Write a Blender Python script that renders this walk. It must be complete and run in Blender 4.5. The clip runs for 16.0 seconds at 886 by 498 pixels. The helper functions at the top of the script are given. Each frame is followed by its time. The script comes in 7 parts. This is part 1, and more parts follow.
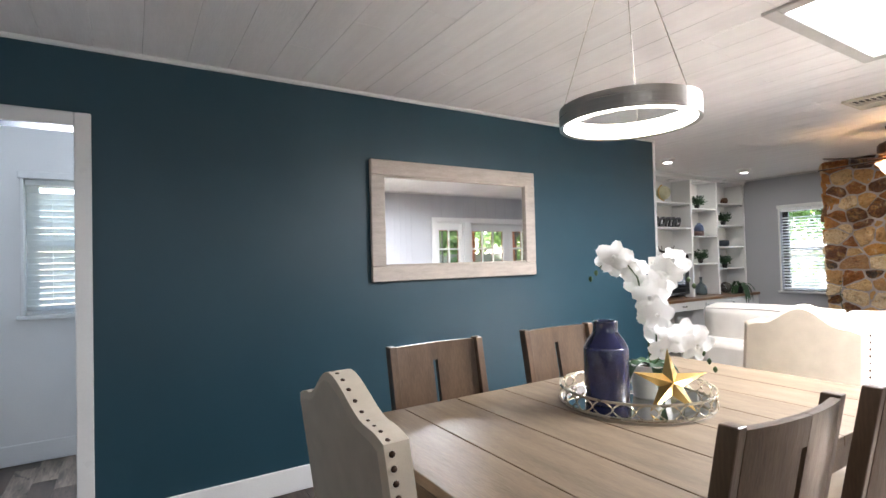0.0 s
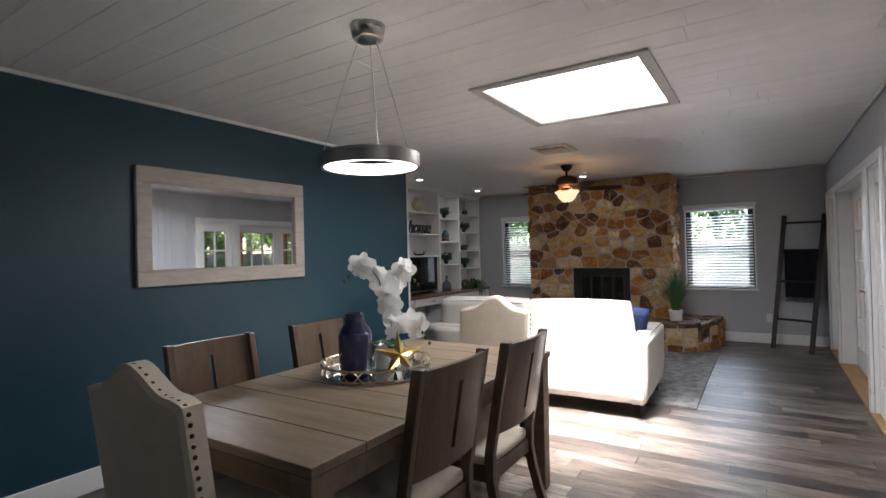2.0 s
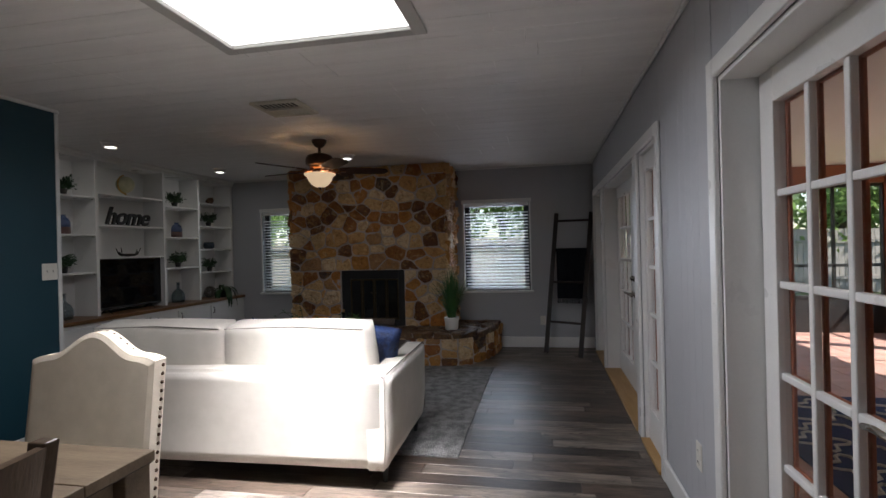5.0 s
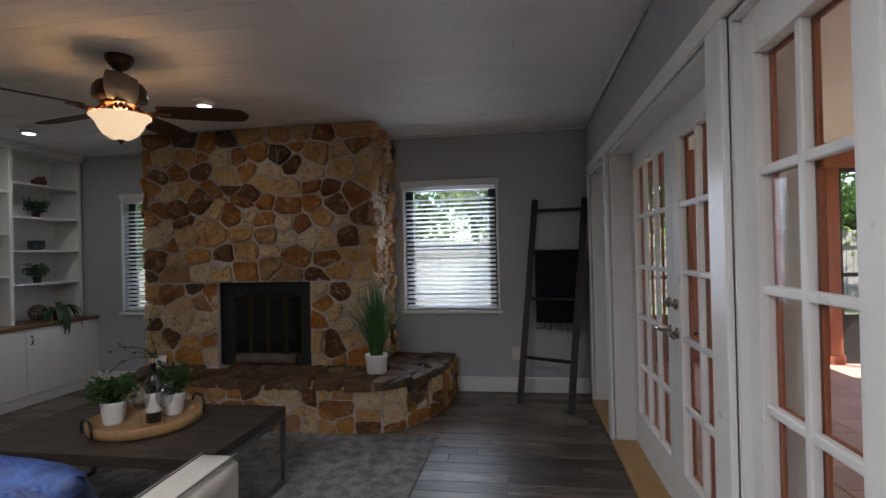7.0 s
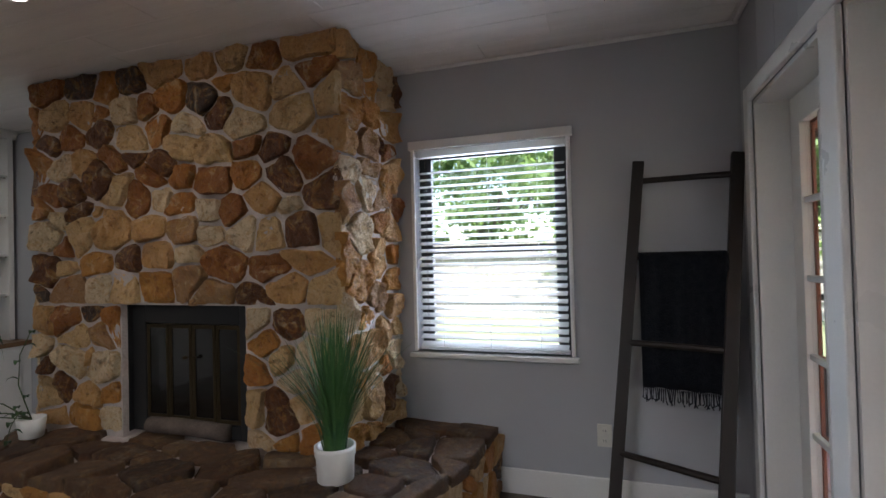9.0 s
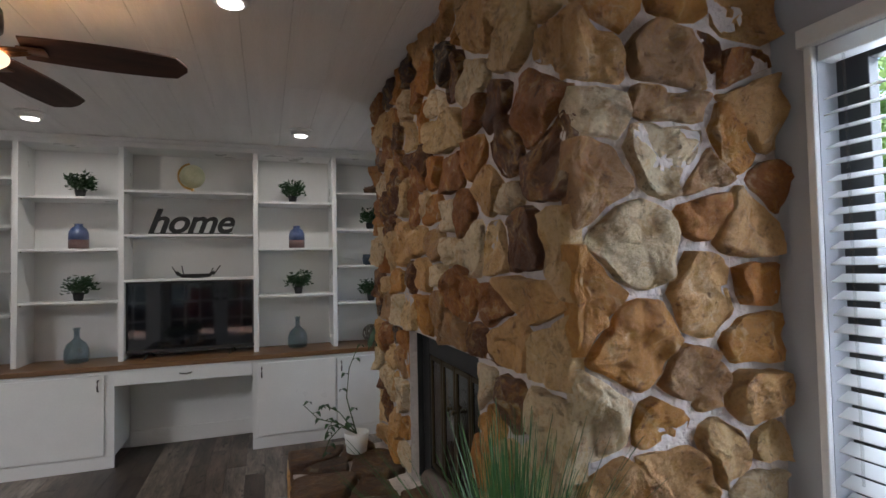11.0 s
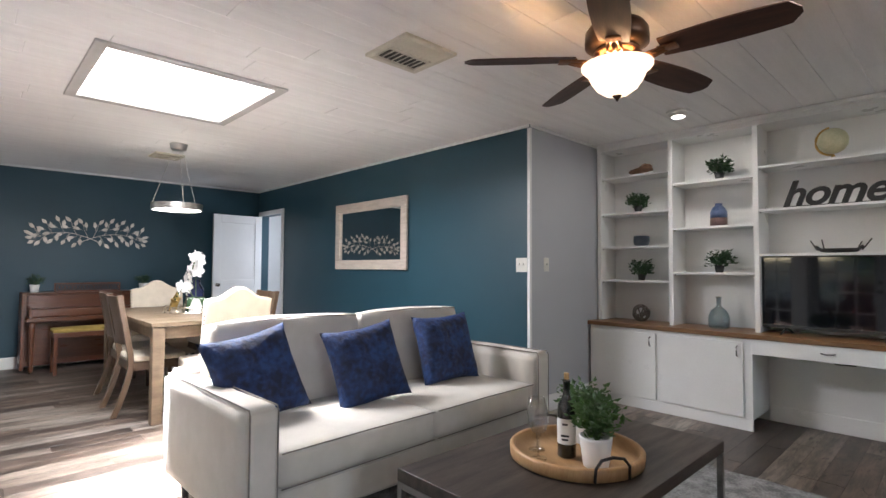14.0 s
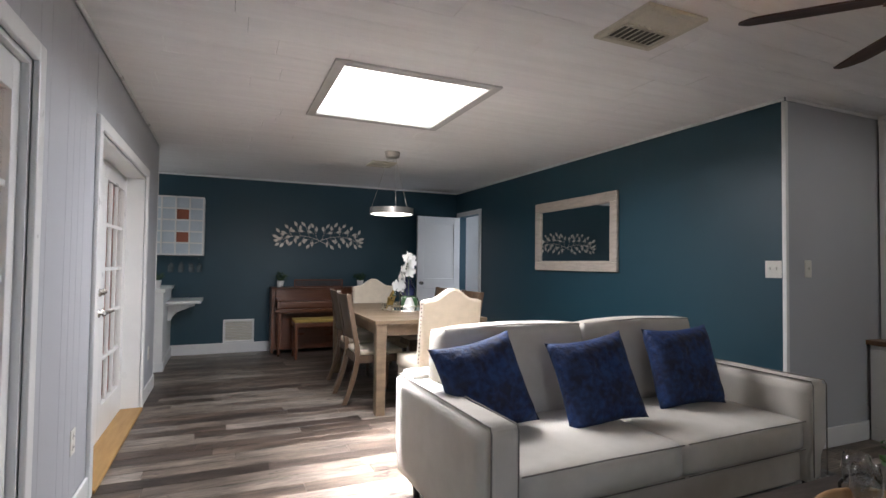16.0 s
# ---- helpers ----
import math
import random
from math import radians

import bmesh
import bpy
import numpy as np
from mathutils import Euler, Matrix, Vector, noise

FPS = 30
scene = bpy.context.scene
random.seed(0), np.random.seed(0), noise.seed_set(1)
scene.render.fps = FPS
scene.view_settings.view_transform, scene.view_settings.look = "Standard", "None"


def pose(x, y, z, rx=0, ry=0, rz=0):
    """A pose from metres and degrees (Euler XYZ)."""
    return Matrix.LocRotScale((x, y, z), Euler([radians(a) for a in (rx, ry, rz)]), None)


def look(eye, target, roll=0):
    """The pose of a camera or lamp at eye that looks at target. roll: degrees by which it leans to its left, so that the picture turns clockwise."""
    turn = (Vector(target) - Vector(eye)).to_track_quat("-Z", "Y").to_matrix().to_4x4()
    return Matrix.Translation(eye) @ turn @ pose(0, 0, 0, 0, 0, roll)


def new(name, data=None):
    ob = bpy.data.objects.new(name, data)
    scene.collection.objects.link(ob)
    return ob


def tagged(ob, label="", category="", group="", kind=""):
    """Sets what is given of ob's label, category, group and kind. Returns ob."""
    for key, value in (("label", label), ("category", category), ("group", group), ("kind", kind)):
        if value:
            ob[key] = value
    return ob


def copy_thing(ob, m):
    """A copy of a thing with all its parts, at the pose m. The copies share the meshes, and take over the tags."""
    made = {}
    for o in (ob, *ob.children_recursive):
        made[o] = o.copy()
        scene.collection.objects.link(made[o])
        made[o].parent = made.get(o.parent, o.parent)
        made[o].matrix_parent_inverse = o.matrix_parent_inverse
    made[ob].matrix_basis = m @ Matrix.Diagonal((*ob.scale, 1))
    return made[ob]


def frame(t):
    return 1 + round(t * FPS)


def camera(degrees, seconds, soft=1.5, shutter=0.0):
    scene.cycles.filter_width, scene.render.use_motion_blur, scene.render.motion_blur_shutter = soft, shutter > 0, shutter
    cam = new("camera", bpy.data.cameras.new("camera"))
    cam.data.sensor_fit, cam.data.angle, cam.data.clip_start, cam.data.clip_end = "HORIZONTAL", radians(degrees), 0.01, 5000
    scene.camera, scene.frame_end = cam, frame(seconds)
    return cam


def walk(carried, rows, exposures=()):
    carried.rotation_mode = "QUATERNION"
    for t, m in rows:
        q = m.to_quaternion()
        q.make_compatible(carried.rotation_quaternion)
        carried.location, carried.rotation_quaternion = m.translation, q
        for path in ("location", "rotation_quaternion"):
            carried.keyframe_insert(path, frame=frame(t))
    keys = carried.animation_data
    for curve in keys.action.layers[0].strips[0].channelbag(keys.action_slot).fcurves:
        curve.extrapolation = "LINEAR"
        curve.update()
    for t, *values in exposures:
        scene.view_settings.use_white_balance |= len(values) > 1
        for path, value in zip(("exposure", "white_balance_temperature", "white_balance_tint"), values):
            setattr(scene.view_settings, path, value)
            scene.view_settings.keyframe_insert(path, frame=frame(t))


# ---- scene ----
cam = camera(82.8, 16.0)
EXPOSURES = [(0.0, 3.48), (1.0, 2.8), (1.5, 2.45), (2.5, 1.78), (4.0, 1.32), (6.5, 0.9), (7.0, 1.6), (7.5, 2.05), (8.2, 2.3), (10.3, 2.3), (11.0, 2.5), (11.5, 3.08), (12.0, 3.25), (12.5, 3.38), (13.2, 3.35), (14.0, 3.15), (16.0, 2.25)]
# seconds, place, turn
PATH = [
    (0.0, 0.007, 0.026, 1.337, 91.23, 1.44, -31.89),
    (0.5, -0.121, -0.053, 1.335, 90.93, 1.42, -41.56),
    (1.0, -0.223, -0.187, 1.343, 90.94, 1.48, -45.93),
    (1.5, -0.310, -0.313, 1.369, 90.72, 1.42, -50.93),
    (2.0, -0.340, -0.399, 1.375, 90.53, 1.43, -57.42),
    (2.5, -0.332, -0.468, 1.367, 90.48, 1.41, -63.20),
    (3.0, -0.277, -0.502, 1.366, 90.32, 1.31, -67.76),
    (3.5, -0.095, -0.496, 1.349, 90.33, 1.31, -71.11),
    (4.0, 0.253, -0.445, 1.355, 90.15, 1.38, -74.58),
    (6.5, 2.847, -0.453, 1.330, 90.27, 1.35, -80.82),
    (7.0, 3.333, -0.509, 1.317, 90.38, 1.33, -81.15),
    (7.5, 3.816, -0.535, 1.300, 90.39, 1.42, -80.79),
    (8.0, 4.315, -0.544, 1.296, 90.53, 1.44, -81.00),
    (10.5, 6.463, -0.385, 1.397, 91.72, 1.27, -33.66),
    (11.0, 6.725, -0.287, 1.407, 91.93, 1.15, -19.43),
    (11.5, 6.913, -0.141, 1.378, 92.17, 0.97, -6.90),
    (12.0, 7.007, -0.141, 1.318, 92.41, 0.71, 5.71),
    (12.5, 6.978, -0.211, 1.292, 92.38, 0.30, 19.71),
    (13.0, 6.944, -0.275, 1.251, 92.36, -0.10, 29.95),
    (13.5, 6.894, -0.330, 1.223, 92.37, -0.33, 38.71),
    (14.0, 6.845, -0.380, 1.222, 92.21, -0.31, 46.36),
    (14.5, 6.770, -0.414, 1.226, 92.04, -0.45, 53.33),
    (15.0, 6.671, -0.431, 1.236, 91.92, -0.55, 59.69),
    (15.5, 6.597, -0.449, 1.243, 91.85, -0.76, 63.88),
    (16.0, 6.529, -0.460, 1.264, 91.70, -0.71, 66.70),
]
walk(cam, [(t, pose(x, y, z, rx, ry, rz)) for t, x, y, z, rx, ry, rz in PATH], EXPOSURES)

# ---- world, sun, lights ----
world = bpy.data.worlds.new("world")
scene.world = world
world.use_nodes = True
wn = world.node_tree.nodes
sky = wn.new("ShaderNodeTexSky")
sky.sky_type, sky.sun_disc = "NISHITA", False
sky.sun_elevation, sky.sun_rotation = radians(48), radians(200)
wn["Background"].inputs[1].default_value = 0.15
world.node_tree.links.new(sky.outputs[0], wn["Background"].inputs[0])


def lamp(name, kind, m, energy, color=(1, 1, 1), **kw):
    d = bpy.data.lights.new(name, kind)
    d.energy, d.color = energy, color
    for k, v in kw.items():
        if k == "size":
            d.size = v
        elif k == "size_y":
            d.size_y = v
        elif k == "shape":
            d.shape = v
        elif k == "spread":
            d.spread = radians(v)
        elif k == "angle":
            d.angle = radians(v)
        elif k == "radius":
            d.shadow_soft_size = v
    ob = new(name, d)
    ob.matrix_world = m
    return ob


lamp("sun", "SUN", look((0, 0, 10), (3.1, 6.5, 2.0)), 5.0, (1.0, 0.96, 0.90), angle=0.6)
# daylight falling through the skylight's diffuser
lamp("skylight_daylight", "AREA", pose(3.08, 0.64, 2.418), 16, (0.96, 0.97, 1.05), shape="RECTANGLE", size=1.0, size_y=0.92, spread=165)
# the part of it that keeps the sun's slant
lamp("skylight_sunlight", "AREA", pose(3.10, 0.64, 2.36, 4, -12, 0), 17, (0.98, 0.98, 1.03), shape="RECTANGLE", size=0.55, size_y=0.6, spread=48)
# sky light entering by the side room's window
lamp("side_window_daylight", "AREA", pose(-0.18, 4.50, 1.5, -90, 0, 0), 5.5, (0.82, 0.89, 1.05), shape="RECTANGLE", size=0.8, size_y=0.9)
# unseen kitchen source behind the bar counter, assumed and added to brighten the bar
lamp("unseen_kitchen_light", "AREA", pose(-0.35, -2.585, 1.5, 90, 0, 0), 1.2, (0.95, 0.97, 1.0), shape="RECTANGLE", size=0.8, size_y=1.0)
# sky light entering by the end wall's windows
for y_, e_ in ((0.155, 4.3), (3.255, 1.1)):
    lamp("window_daylight", "AREA", pose(8.25, y_, 1.36, 0, 86, 0), e_, (0.80, 0.91, 1.13), shape="RECTANGLE", size=1.1, size_y=0.75, spread=160)
for lx, ly in ((5.32, 3.57), (6.98, 3.57), (6.61, 1.70)):
    lamp("downlight_bulb", "AREA", pose(lx, ly, 2.382), 0.75, (1.0, 0.97, 0.93), shape="DISK", size=0.10)
lamp("fan_bulb", "POINT", pose(5.80, 1.66, 2.06), 1.4, (1.0, 0.62, 0.36), radius=0.05)

# ---- materials ----
def mat(name, c1, c2=None, scale=8.0, rough=0.5, metal=0.0, bump=0.0, stretch=(1, 1, 1), fine=None, vary=0.0, rough_var=0.08, sheen=0.0, coat=0.0, lo=0.35, hi=0.65, world_co=False, bump_scale=None):
    """Procedural surface: two scales of noise between two colours, roughness variation, optional bump and per-object variation."""
    m = bpy.data.materials.new(name)
    m.use_nodes = True
    n, l = m.node_tree.nodes, m.node_tree.links
    b = n["Principled BSDF"]
    c2 = c2 or tuple(v * 0.86 for v in c1)
    tc = n.new("ShaderNodeTexCoord")
    mp = n.new("ShaderNodeMapping")
    mp.inputs["Scale"].default_value = stretch
    if world_co:
        geo = n.new("ShaderNodeNewGeometry")
        l.new(geo.outputs["Position"], mp.inputs[0])
    else:
        l.new(tc.outputs["Object"], mp.inputs[0])
    src = mp.outputs[0]
    if vary:
        oi = n.new("ShaderNodeObjectInfo")
        add = n.new("ShaderNodeVectorMath")
        add.operation = "MULTIPLY_ADD"
        cmb = n.new("ShaderNodeCombineXYZ")
        for k in range(3):
            l.new(oi.outputs["Random"], cmb.inputs[k])
        l.new(cmb.outputs[0], add.inputs[0])
        add.inputs[1].default_value = (37.0, 53.0, 71.0)
        l.new(src, add.inputs[2])
        src = add.outputs[0]
    big = n.new("ShaderNodeTexNoise")
    big.inputs["Scale"].default_value, big.inputs["Detail"].default_value = scale, 4
    l.new(src, big.inputs["Vector"])
    sm = n.new("ShaderNodeTexNoise")
    sm.inputs["Scale"].default_value, sm.inputs["Detail"].default_value = fine or scale * 9, 6
    l.new(src, sm.inputs["Vector"])
    mixf = n.new("ShaderNodeMix")
    mixf.inputs[0].default_value = 0.4
    l.new(big.outputs[0], mixf.inputs[2])
    l.new(sm.outputs[0], mixf.inputs[3])
    rm = n.new("ShaderNodeMapRange")
    rm.inputs[1].default_value, rm.inputs[2].default_value = lo, hi
    l.new(mixf.outputs[0], rm.inputs[0])
    mc = n.new("ShaderNodeMix")
    mc.data_type = "RGBA"
    mc.inputs[6].default_value, mc.inputs[7].default_value = (*c1, 1), (*c2, 1)
    l.new(rm.outputs[0], mc.inputs[0])
    col = mc.outputs[2]
    if vary:
        hs = n.new("ShaderNodeHueSaturation")
        vr = n.new("ShaderNodeMapRange")
        vr.inputs[3].default_value, vr.inputs[4].default_value = 1 - vary, 1 + vary
        l.new(oi.outputs["Random"], vr.inputs[0])
        l.new(vr.outputs[0], hs.inputs["Value"])
        l.new(col, hs.inputs["Color"])
        col = hs.outputs[0]
    l.new(col, b.inputs["Base Color"])
    rr = n.new("ShaderNodeMapRange")
    rr.inputs[3].default_value, rr.inputs[4].default_value = max(0.02, rough - rough_var), min(1, rough + rough_var)
    l.new(big.outputs[0], rr.inputs[0])
    l.new(rr.outputs[0], b.inputs["Roughness"])
    b.inputs["Metallic"].default_value = metal
    b.inputs["Sheen Weight"].default_value = sheen
    b.inputs["Coat Weight"].default_value = coat
    if bump:
        bp = n.new("ShaderNodeBump")
        bp.inputs["Strength"].default_value = 1.0
        bp.inputs["Distance"].default_value = bump
        l.new(sm.outputs[0] if bump_scale is None else big.outputs[0], bp.inputs["Height"])
        l.new(bp.outputs[0], b.inputs["Normal"])
    return m


def glow(name, color, strength):
    m = bpy.data.materials.new(name)
    m.use_nodes = True
    b = m.node_tree.nodes["Principled BSDF"]
    b.inputs["Base Color"].default_value = (*[min(0.8, c) for c in color], 1)
    b.inputs["Emission Color"].default_value = (*color, 1)
    b.inputs["Emission Strength"].default_value = strength
    b.inputs["Roughness"].default_value = 0.4
    return m


def glass(name, color=(1, 1, 1), rough=0.0, clear=0.92, rim=0.25, base=0.035):
    """Thin pane: mostly clear with a glossy reflection driven by Fresnel."""
    m = bpy.data.materials.new(name)
    m.use_nodes = True
    n, l = m.node_tree.nodes, m.node_tree.links
    n.remove(n["Principled BSDF"])
    tr, gl, lw, mx = n.new("ShaderNodeBsdfTransparent"), n.new("ShaderNodeBsdfGlossy"), n.new("ShaderNodeLayerWeight"), n.new("ShaderNodeMixShader")
    pw_, ad = n.new("ShaderNodeMath"), n.new("ShaderNodeMath")
    pw_.operation, ad.operation = "POWER", "MULTIPLY_ADD"
    pw_.inputs[1].default_value, ad.inputs[1].default_value, ad.inputs[2].default_value = 5.0, rim, base
    tr.inputs[0].default_value = (*[c * clear for c in color], 1)
    gl.inputs["Roughness"].default_value = rough
    l.new(lw.outputs["Facing"], pw_.inputs[0])
    l.new(pw_.outputs[0], ad.inputs[0])
    l.new(ad.outputs[0], mx.inputs[0])
    l.new(tr.outputs[0], mx.inputs[1])
    l.new(gl.outputs[0], mx.inputs[2])
    l.new(mx.outputs[0], n["Material Output"].inputs[0])
    return m


def stone_mat(name, stops, crust=0.48):
    """Field stone: cream, ochre, rust and dark brown, chosen per stone, with veins and rust patches."""
    m = bpy.data.materials.new(name)
    m.use_nodes = True
    n, l = m.node_tree.nodes, m.node_tree.links
    b = n["Principled BSDF"]
    oi, geo = n.new("ShaderNodeObjectInfo"), n.new("ShaderNodeNewGeometry")
    off = n.new("ShaderNodeVectorMath")
    off.operation = "MULTIPLY_ADD"
    cmb = n.new("ShaderNodeCombineXYZ")
    for k in range(3):
        l.new(oi.outputs["Random"], cmb.inputs[k])
    l.new(cmb.outputs[0], off.inputs[0])
    off.inputs[1].default_value = (17, 29, 43)
    l.new(geo.outputs["Position"], off.inputs[2])

    def noise_tex(scale, detail, rough=0.6, dist=0.0):
        t = n.new("ShaderNodeTexNoise")
        t.inputs["Scale"].default_value, t.inputs["Detail"].default_value = scale, detail
        t.inputs["Roughness"].default_value, t.inputs["Distortion"].default_value = rough, dist
        l.new(off.outputs[0], t.inputs["Vector"])
        return t

    def ramp(stops):
        r = n.new("ShaderNodeValToRGB")
        e = r.color_ramp.elements
        while len(e) < len(stops):
            e.new(0.5)
        for el, (p, c) in zip(e, stops):
            el.position, el.color = p, (*c, 1)
        return r
    # per-stone base tone
    base = ramp(stops)
    base.color_ramp.interpolation = "CONSTANT"
    l.new(oi.outputs["Random"], base.inputs[0])
    # patches of rust and pale crust
    p1 = noise_tex(8.5, 7, 0.66, 0.8)
    patch = ramp([(0.37, (0.12, 0.038, 0.013)), (0.45, (0.48, 0.18, 0.034)), (0.55, (0.70, 0.41, 0.11)), (0.63, (0.86, 0.73, 0.50))])
    l.new(p1.outputs[0], patch.inputs[0])
    mx = n.new("ShaderNodeMix")
    mx.data_type = "RGBA"
    p4 = noise_tex(13, 8, 0.68, 1.4)
    mask = n.new("ShaderNodeMapRange")
    mask.inputs[1].default_value, mask.inputs[2].default_value, mask.inputs[3].default_value, mask.inputs[4].default_value = 0.48, 0.58, 0.04, crust
    l.new(p4.outputs[0], mask.inputs[0])
    l.new(mask.outputs[0], mx.inputs[0])
    l.new(base.outputs[0], mx.inputs[6])
    l.new(patch.outputs[0], mx.inputs[7])
    # dark veins and grain
    p2 = noise_tex(26, 8, 0.68, 0.4)
    vein = ramp([(0.33, (0.26, 0.16, 0.09)), (0.42, (0.95, 0.92, 0.88)), (0.62, (1.0, 1.0, 1.0))])
    l.new(p2.outputs[0], vein.inputs[0])
    mul = n.new("ShaderNodeMix")
    mul.data_type, mul.blend_type = "RGBA", "MULTIPLY"
    mul.inputs[0].default_value = 0.75
    l.new(mx.outputs[2], mul.inputs[6])
    l.new(vein.outputs[0], mul.inputs[7])
    l.new(mul.outputs[2], b.inputs["Base Color"])
    b.inputs["Roughness"].default_value = 0.55
    p3 = noise_tex(24, 10, 0.74, 0.8)
    bp = n.new("ShaderNodeBump")
    bp.inputs["Strength"].default_value, bp.inputs["Distance"].default_value = 1.0, 0.04
    l.new(p3.outputs[0], bp.inputs["Height"])
    # ridges and cracks of the broken face
    p6 = noise_tex(7.5, 6, 0.62, 0.5)
    p6.noise_type = "RIDGED_MULTIFRACTAL"
    p6.normalize = True
    bp0 = n.new("ShaderNodeBump")
    bp0.inputs["Strength"].default_value, bp0.inputs["Distance"].default_value = 1.0, 0.022
    l.new(p6.outputs[0], bp0.inputs["Height"])
    l.new(bp0.outputs[0], bp.inputs["Normal"])
    # gritty skin over the broken face
    p5 = noise_tex(85, 6, 0.75, 0.3)
    bp2 = n.new("ShaderNodeBump")
    bp2.inputs["Strength"].default_value, bp2.inputs["Distance"].default_value = 1.0, 0.007
    l.new(p5.outputs[0], bp2.inputs["Height"])
    l.new(bp.outputs[0], bp2.inputs["Normal"])
    l.new(bp2.outputs[0], b.inputs["Normal"])
    grit = ramp([(0.34, (0.62, 0.50, 0.38)), (0.50, (0.97, 0.95, 0.93)), (0.66, (1.0, 1.0, 1.0))])
    l.new(p5.outputs[0], grit.inputs[0])
    mul2 = n.new("ShaderNodeMix")
    mul2.data_type, mul2.blend_type = "RGBA", "MULTIPLY"
    mul2.inputs[0].default_value = 0.6
    l.new(mul.outputs[2], mul2.inputs[6])
    l.new(grit.outputs[0], mul2.inputs[7])
    l.new(mul2.outputs[2], b.inputs["Base Color"])
    return m


def plank_mat(name, island=False):
    """Weathered wood-look boards, grey to brown from board to board, grain along the board."""
    m = bpy.data.materials.new(name)
    m.use_nodes = True
    n, l = m.node_tree.nodes, m.node_tree.links
    b = n["Principled BSDF"]
    oi, tc = n.new("ShaderNodeNewGeometry" if island else "ShaderNodeObjectInfo"), n.new("ShaderNodeTexCoord")
    pick = "Random Per Island" if island else "Random"
    off = n.new("ShaderNodeVectorMath")
    off.operation = "MULTIPLY_ADD"
    cmb = n.new("ShaderNodeCombineXYZ")
    for k in range(3):
        l.new(oi.outputs[pick], cmb.inputs[k])
    l.new(cmb.outputs[0], off.inputs[0])
    off.inputs[1].default_value = (31, 47, 13)
    l.new(tc.outputs["Object"], off.inputs[2])
    mp = n.new("ShaderNodeMapping")
    mp.inputs["Scale"].default_value = (1.0, 0.11, 1.0)
    l.new(off.outputs[0], mp.inputs[0])
    gr = n.new("ShaderNodeTexNoise")
    gr.inputs["Scale"].default_value, gr.inputs["Detail"].default_value, gr.inputs["Roughness"].default_value, gr.inputs["Distortion"].default_value = 66, 8, 0.68, 0.8
    l.new(mp.outputs[0], gr.inputs["Vector"])
    bl = n.new("ShaderNodeTexNoise")
    bl.inputs["Scale"].default_value, bl.inputs["Detail"].default_value = 13, 5
    mp2 = n.new("ShaderNodeMapping")
    mp2.inputs["Scale"].default_value = (1.0, 0.22, 1.0)
    l.new(off.outputs[0], mp2.inputs[0])
    l.new(mp2.outputs[0], bl.inputs["Vector"])
    base = n.new("ShaderNodeValToRGB")
    e = base.color_ramp.elements
    for _ in range(4):
        e.new(0.5)
    for el, (p, c) in zip(e, [(0.0, (0.086, 0.063, 0.048)), (0.18, (0.140, 0.115, 0.094)), (0.36, (0.046, 0.034, 0.027)), (0.52, (0.115, 0.091, 0.073)), (0.70, (0.066, 0.049, 0.038)), (0.84, (0.175, 0.150, 0.128))]):
        el.position, el.color = p, (*c, 1)
    base.color_ramp.interpolation = "CONSTANT"
    l.new(oi.outputs[pick], base.inputs[0])
    tone = n.new("ShaderNodeValToRGB")
    e = tone.color_ramp.elements
    e.new(0.5)
    for el, (p, c) in zip(e, [(0.37, (0.15, 0.125, 0.105)), (0.48, (0.84, 0.82, 0.80)), (0.60, (1.70, 1.67, 1.65))]):
        el.position, el.color = p, (*c, 1)
    # dark knots and checks
    kn = n.new("ShaderNodeTexNoise")
    kn.inputs["Scale"].default_value, kn.inputs["Detail"].default_value, kn.inputs["Distortion"].default_value = 19, 3, 1.5
    mp3 = n.new("ShaderNodeMapping")
    mp3.inputs["Scale"].default_value = (1.0, 0.38, 1.0)
    l.new(off.outputs[0], mp3.inputs[0])
    l.new(mp3.outputs[0], kn.inputs["Vector"])
    kr = n.new("ShaderNodeMapRange")
    kr.inputs[1].default_value, kr.inputs[2].default_value, kr.inputs[3].default_value, kr.inputs[4].default_value = 0.26, 0.37, -0.22, 0.0
    l.new(kn.outputs[0], kr.inputs[0])
    mixa = n.new("ShaderNodeMix")
    mixa.inputs[0].default_value = 0.45
    l.new(gr.outputs[0], mixa.inputs[2])
    l.new(bl.outputs[0], mixa.inputs[3])
    mix = n.new("ShaderNodeMath")
    l.new(mixa.outputs[0], mix.inputs[0])
    l.new(kr.outputs[0], mix.inputs[1])
    l.new(mix.outputs[0], tone.inputs[0])
    mul = n.new("ShaderNodeMix")
    mul.data_type, mul.blend_type = "RGBA", "MULTIPLY"
    mul.inputs[0].default_value = 1.0
    l.new(base.outputs[0], mul.inputs[6])
    l.new(tone.outputs[0], mul.inputs[7])
    l.new(mul.outputs[2], b.inputs["Base Color"])
    rr = n.new("ShaderNodeMapRange")
    rr.inputs[3].default_value, rr.inputs[4].default_value = 0.28, 0.5
    l.new(gr.outputs[0], rr.inputs[0])
    l.new(rr.outputs[0], b.inputs["Roughness"])
    bp = n.new("ShaderNodeBump")
    bp.inputs["Strength"].default_value, bp.inputs["Distance"].default_value = 0.6, 0.0025
    l.new(gr.outputs[0], bp.inputs["Height"])
    l.new(bp.outputs[0], b.inputs["Normal"])
    return m


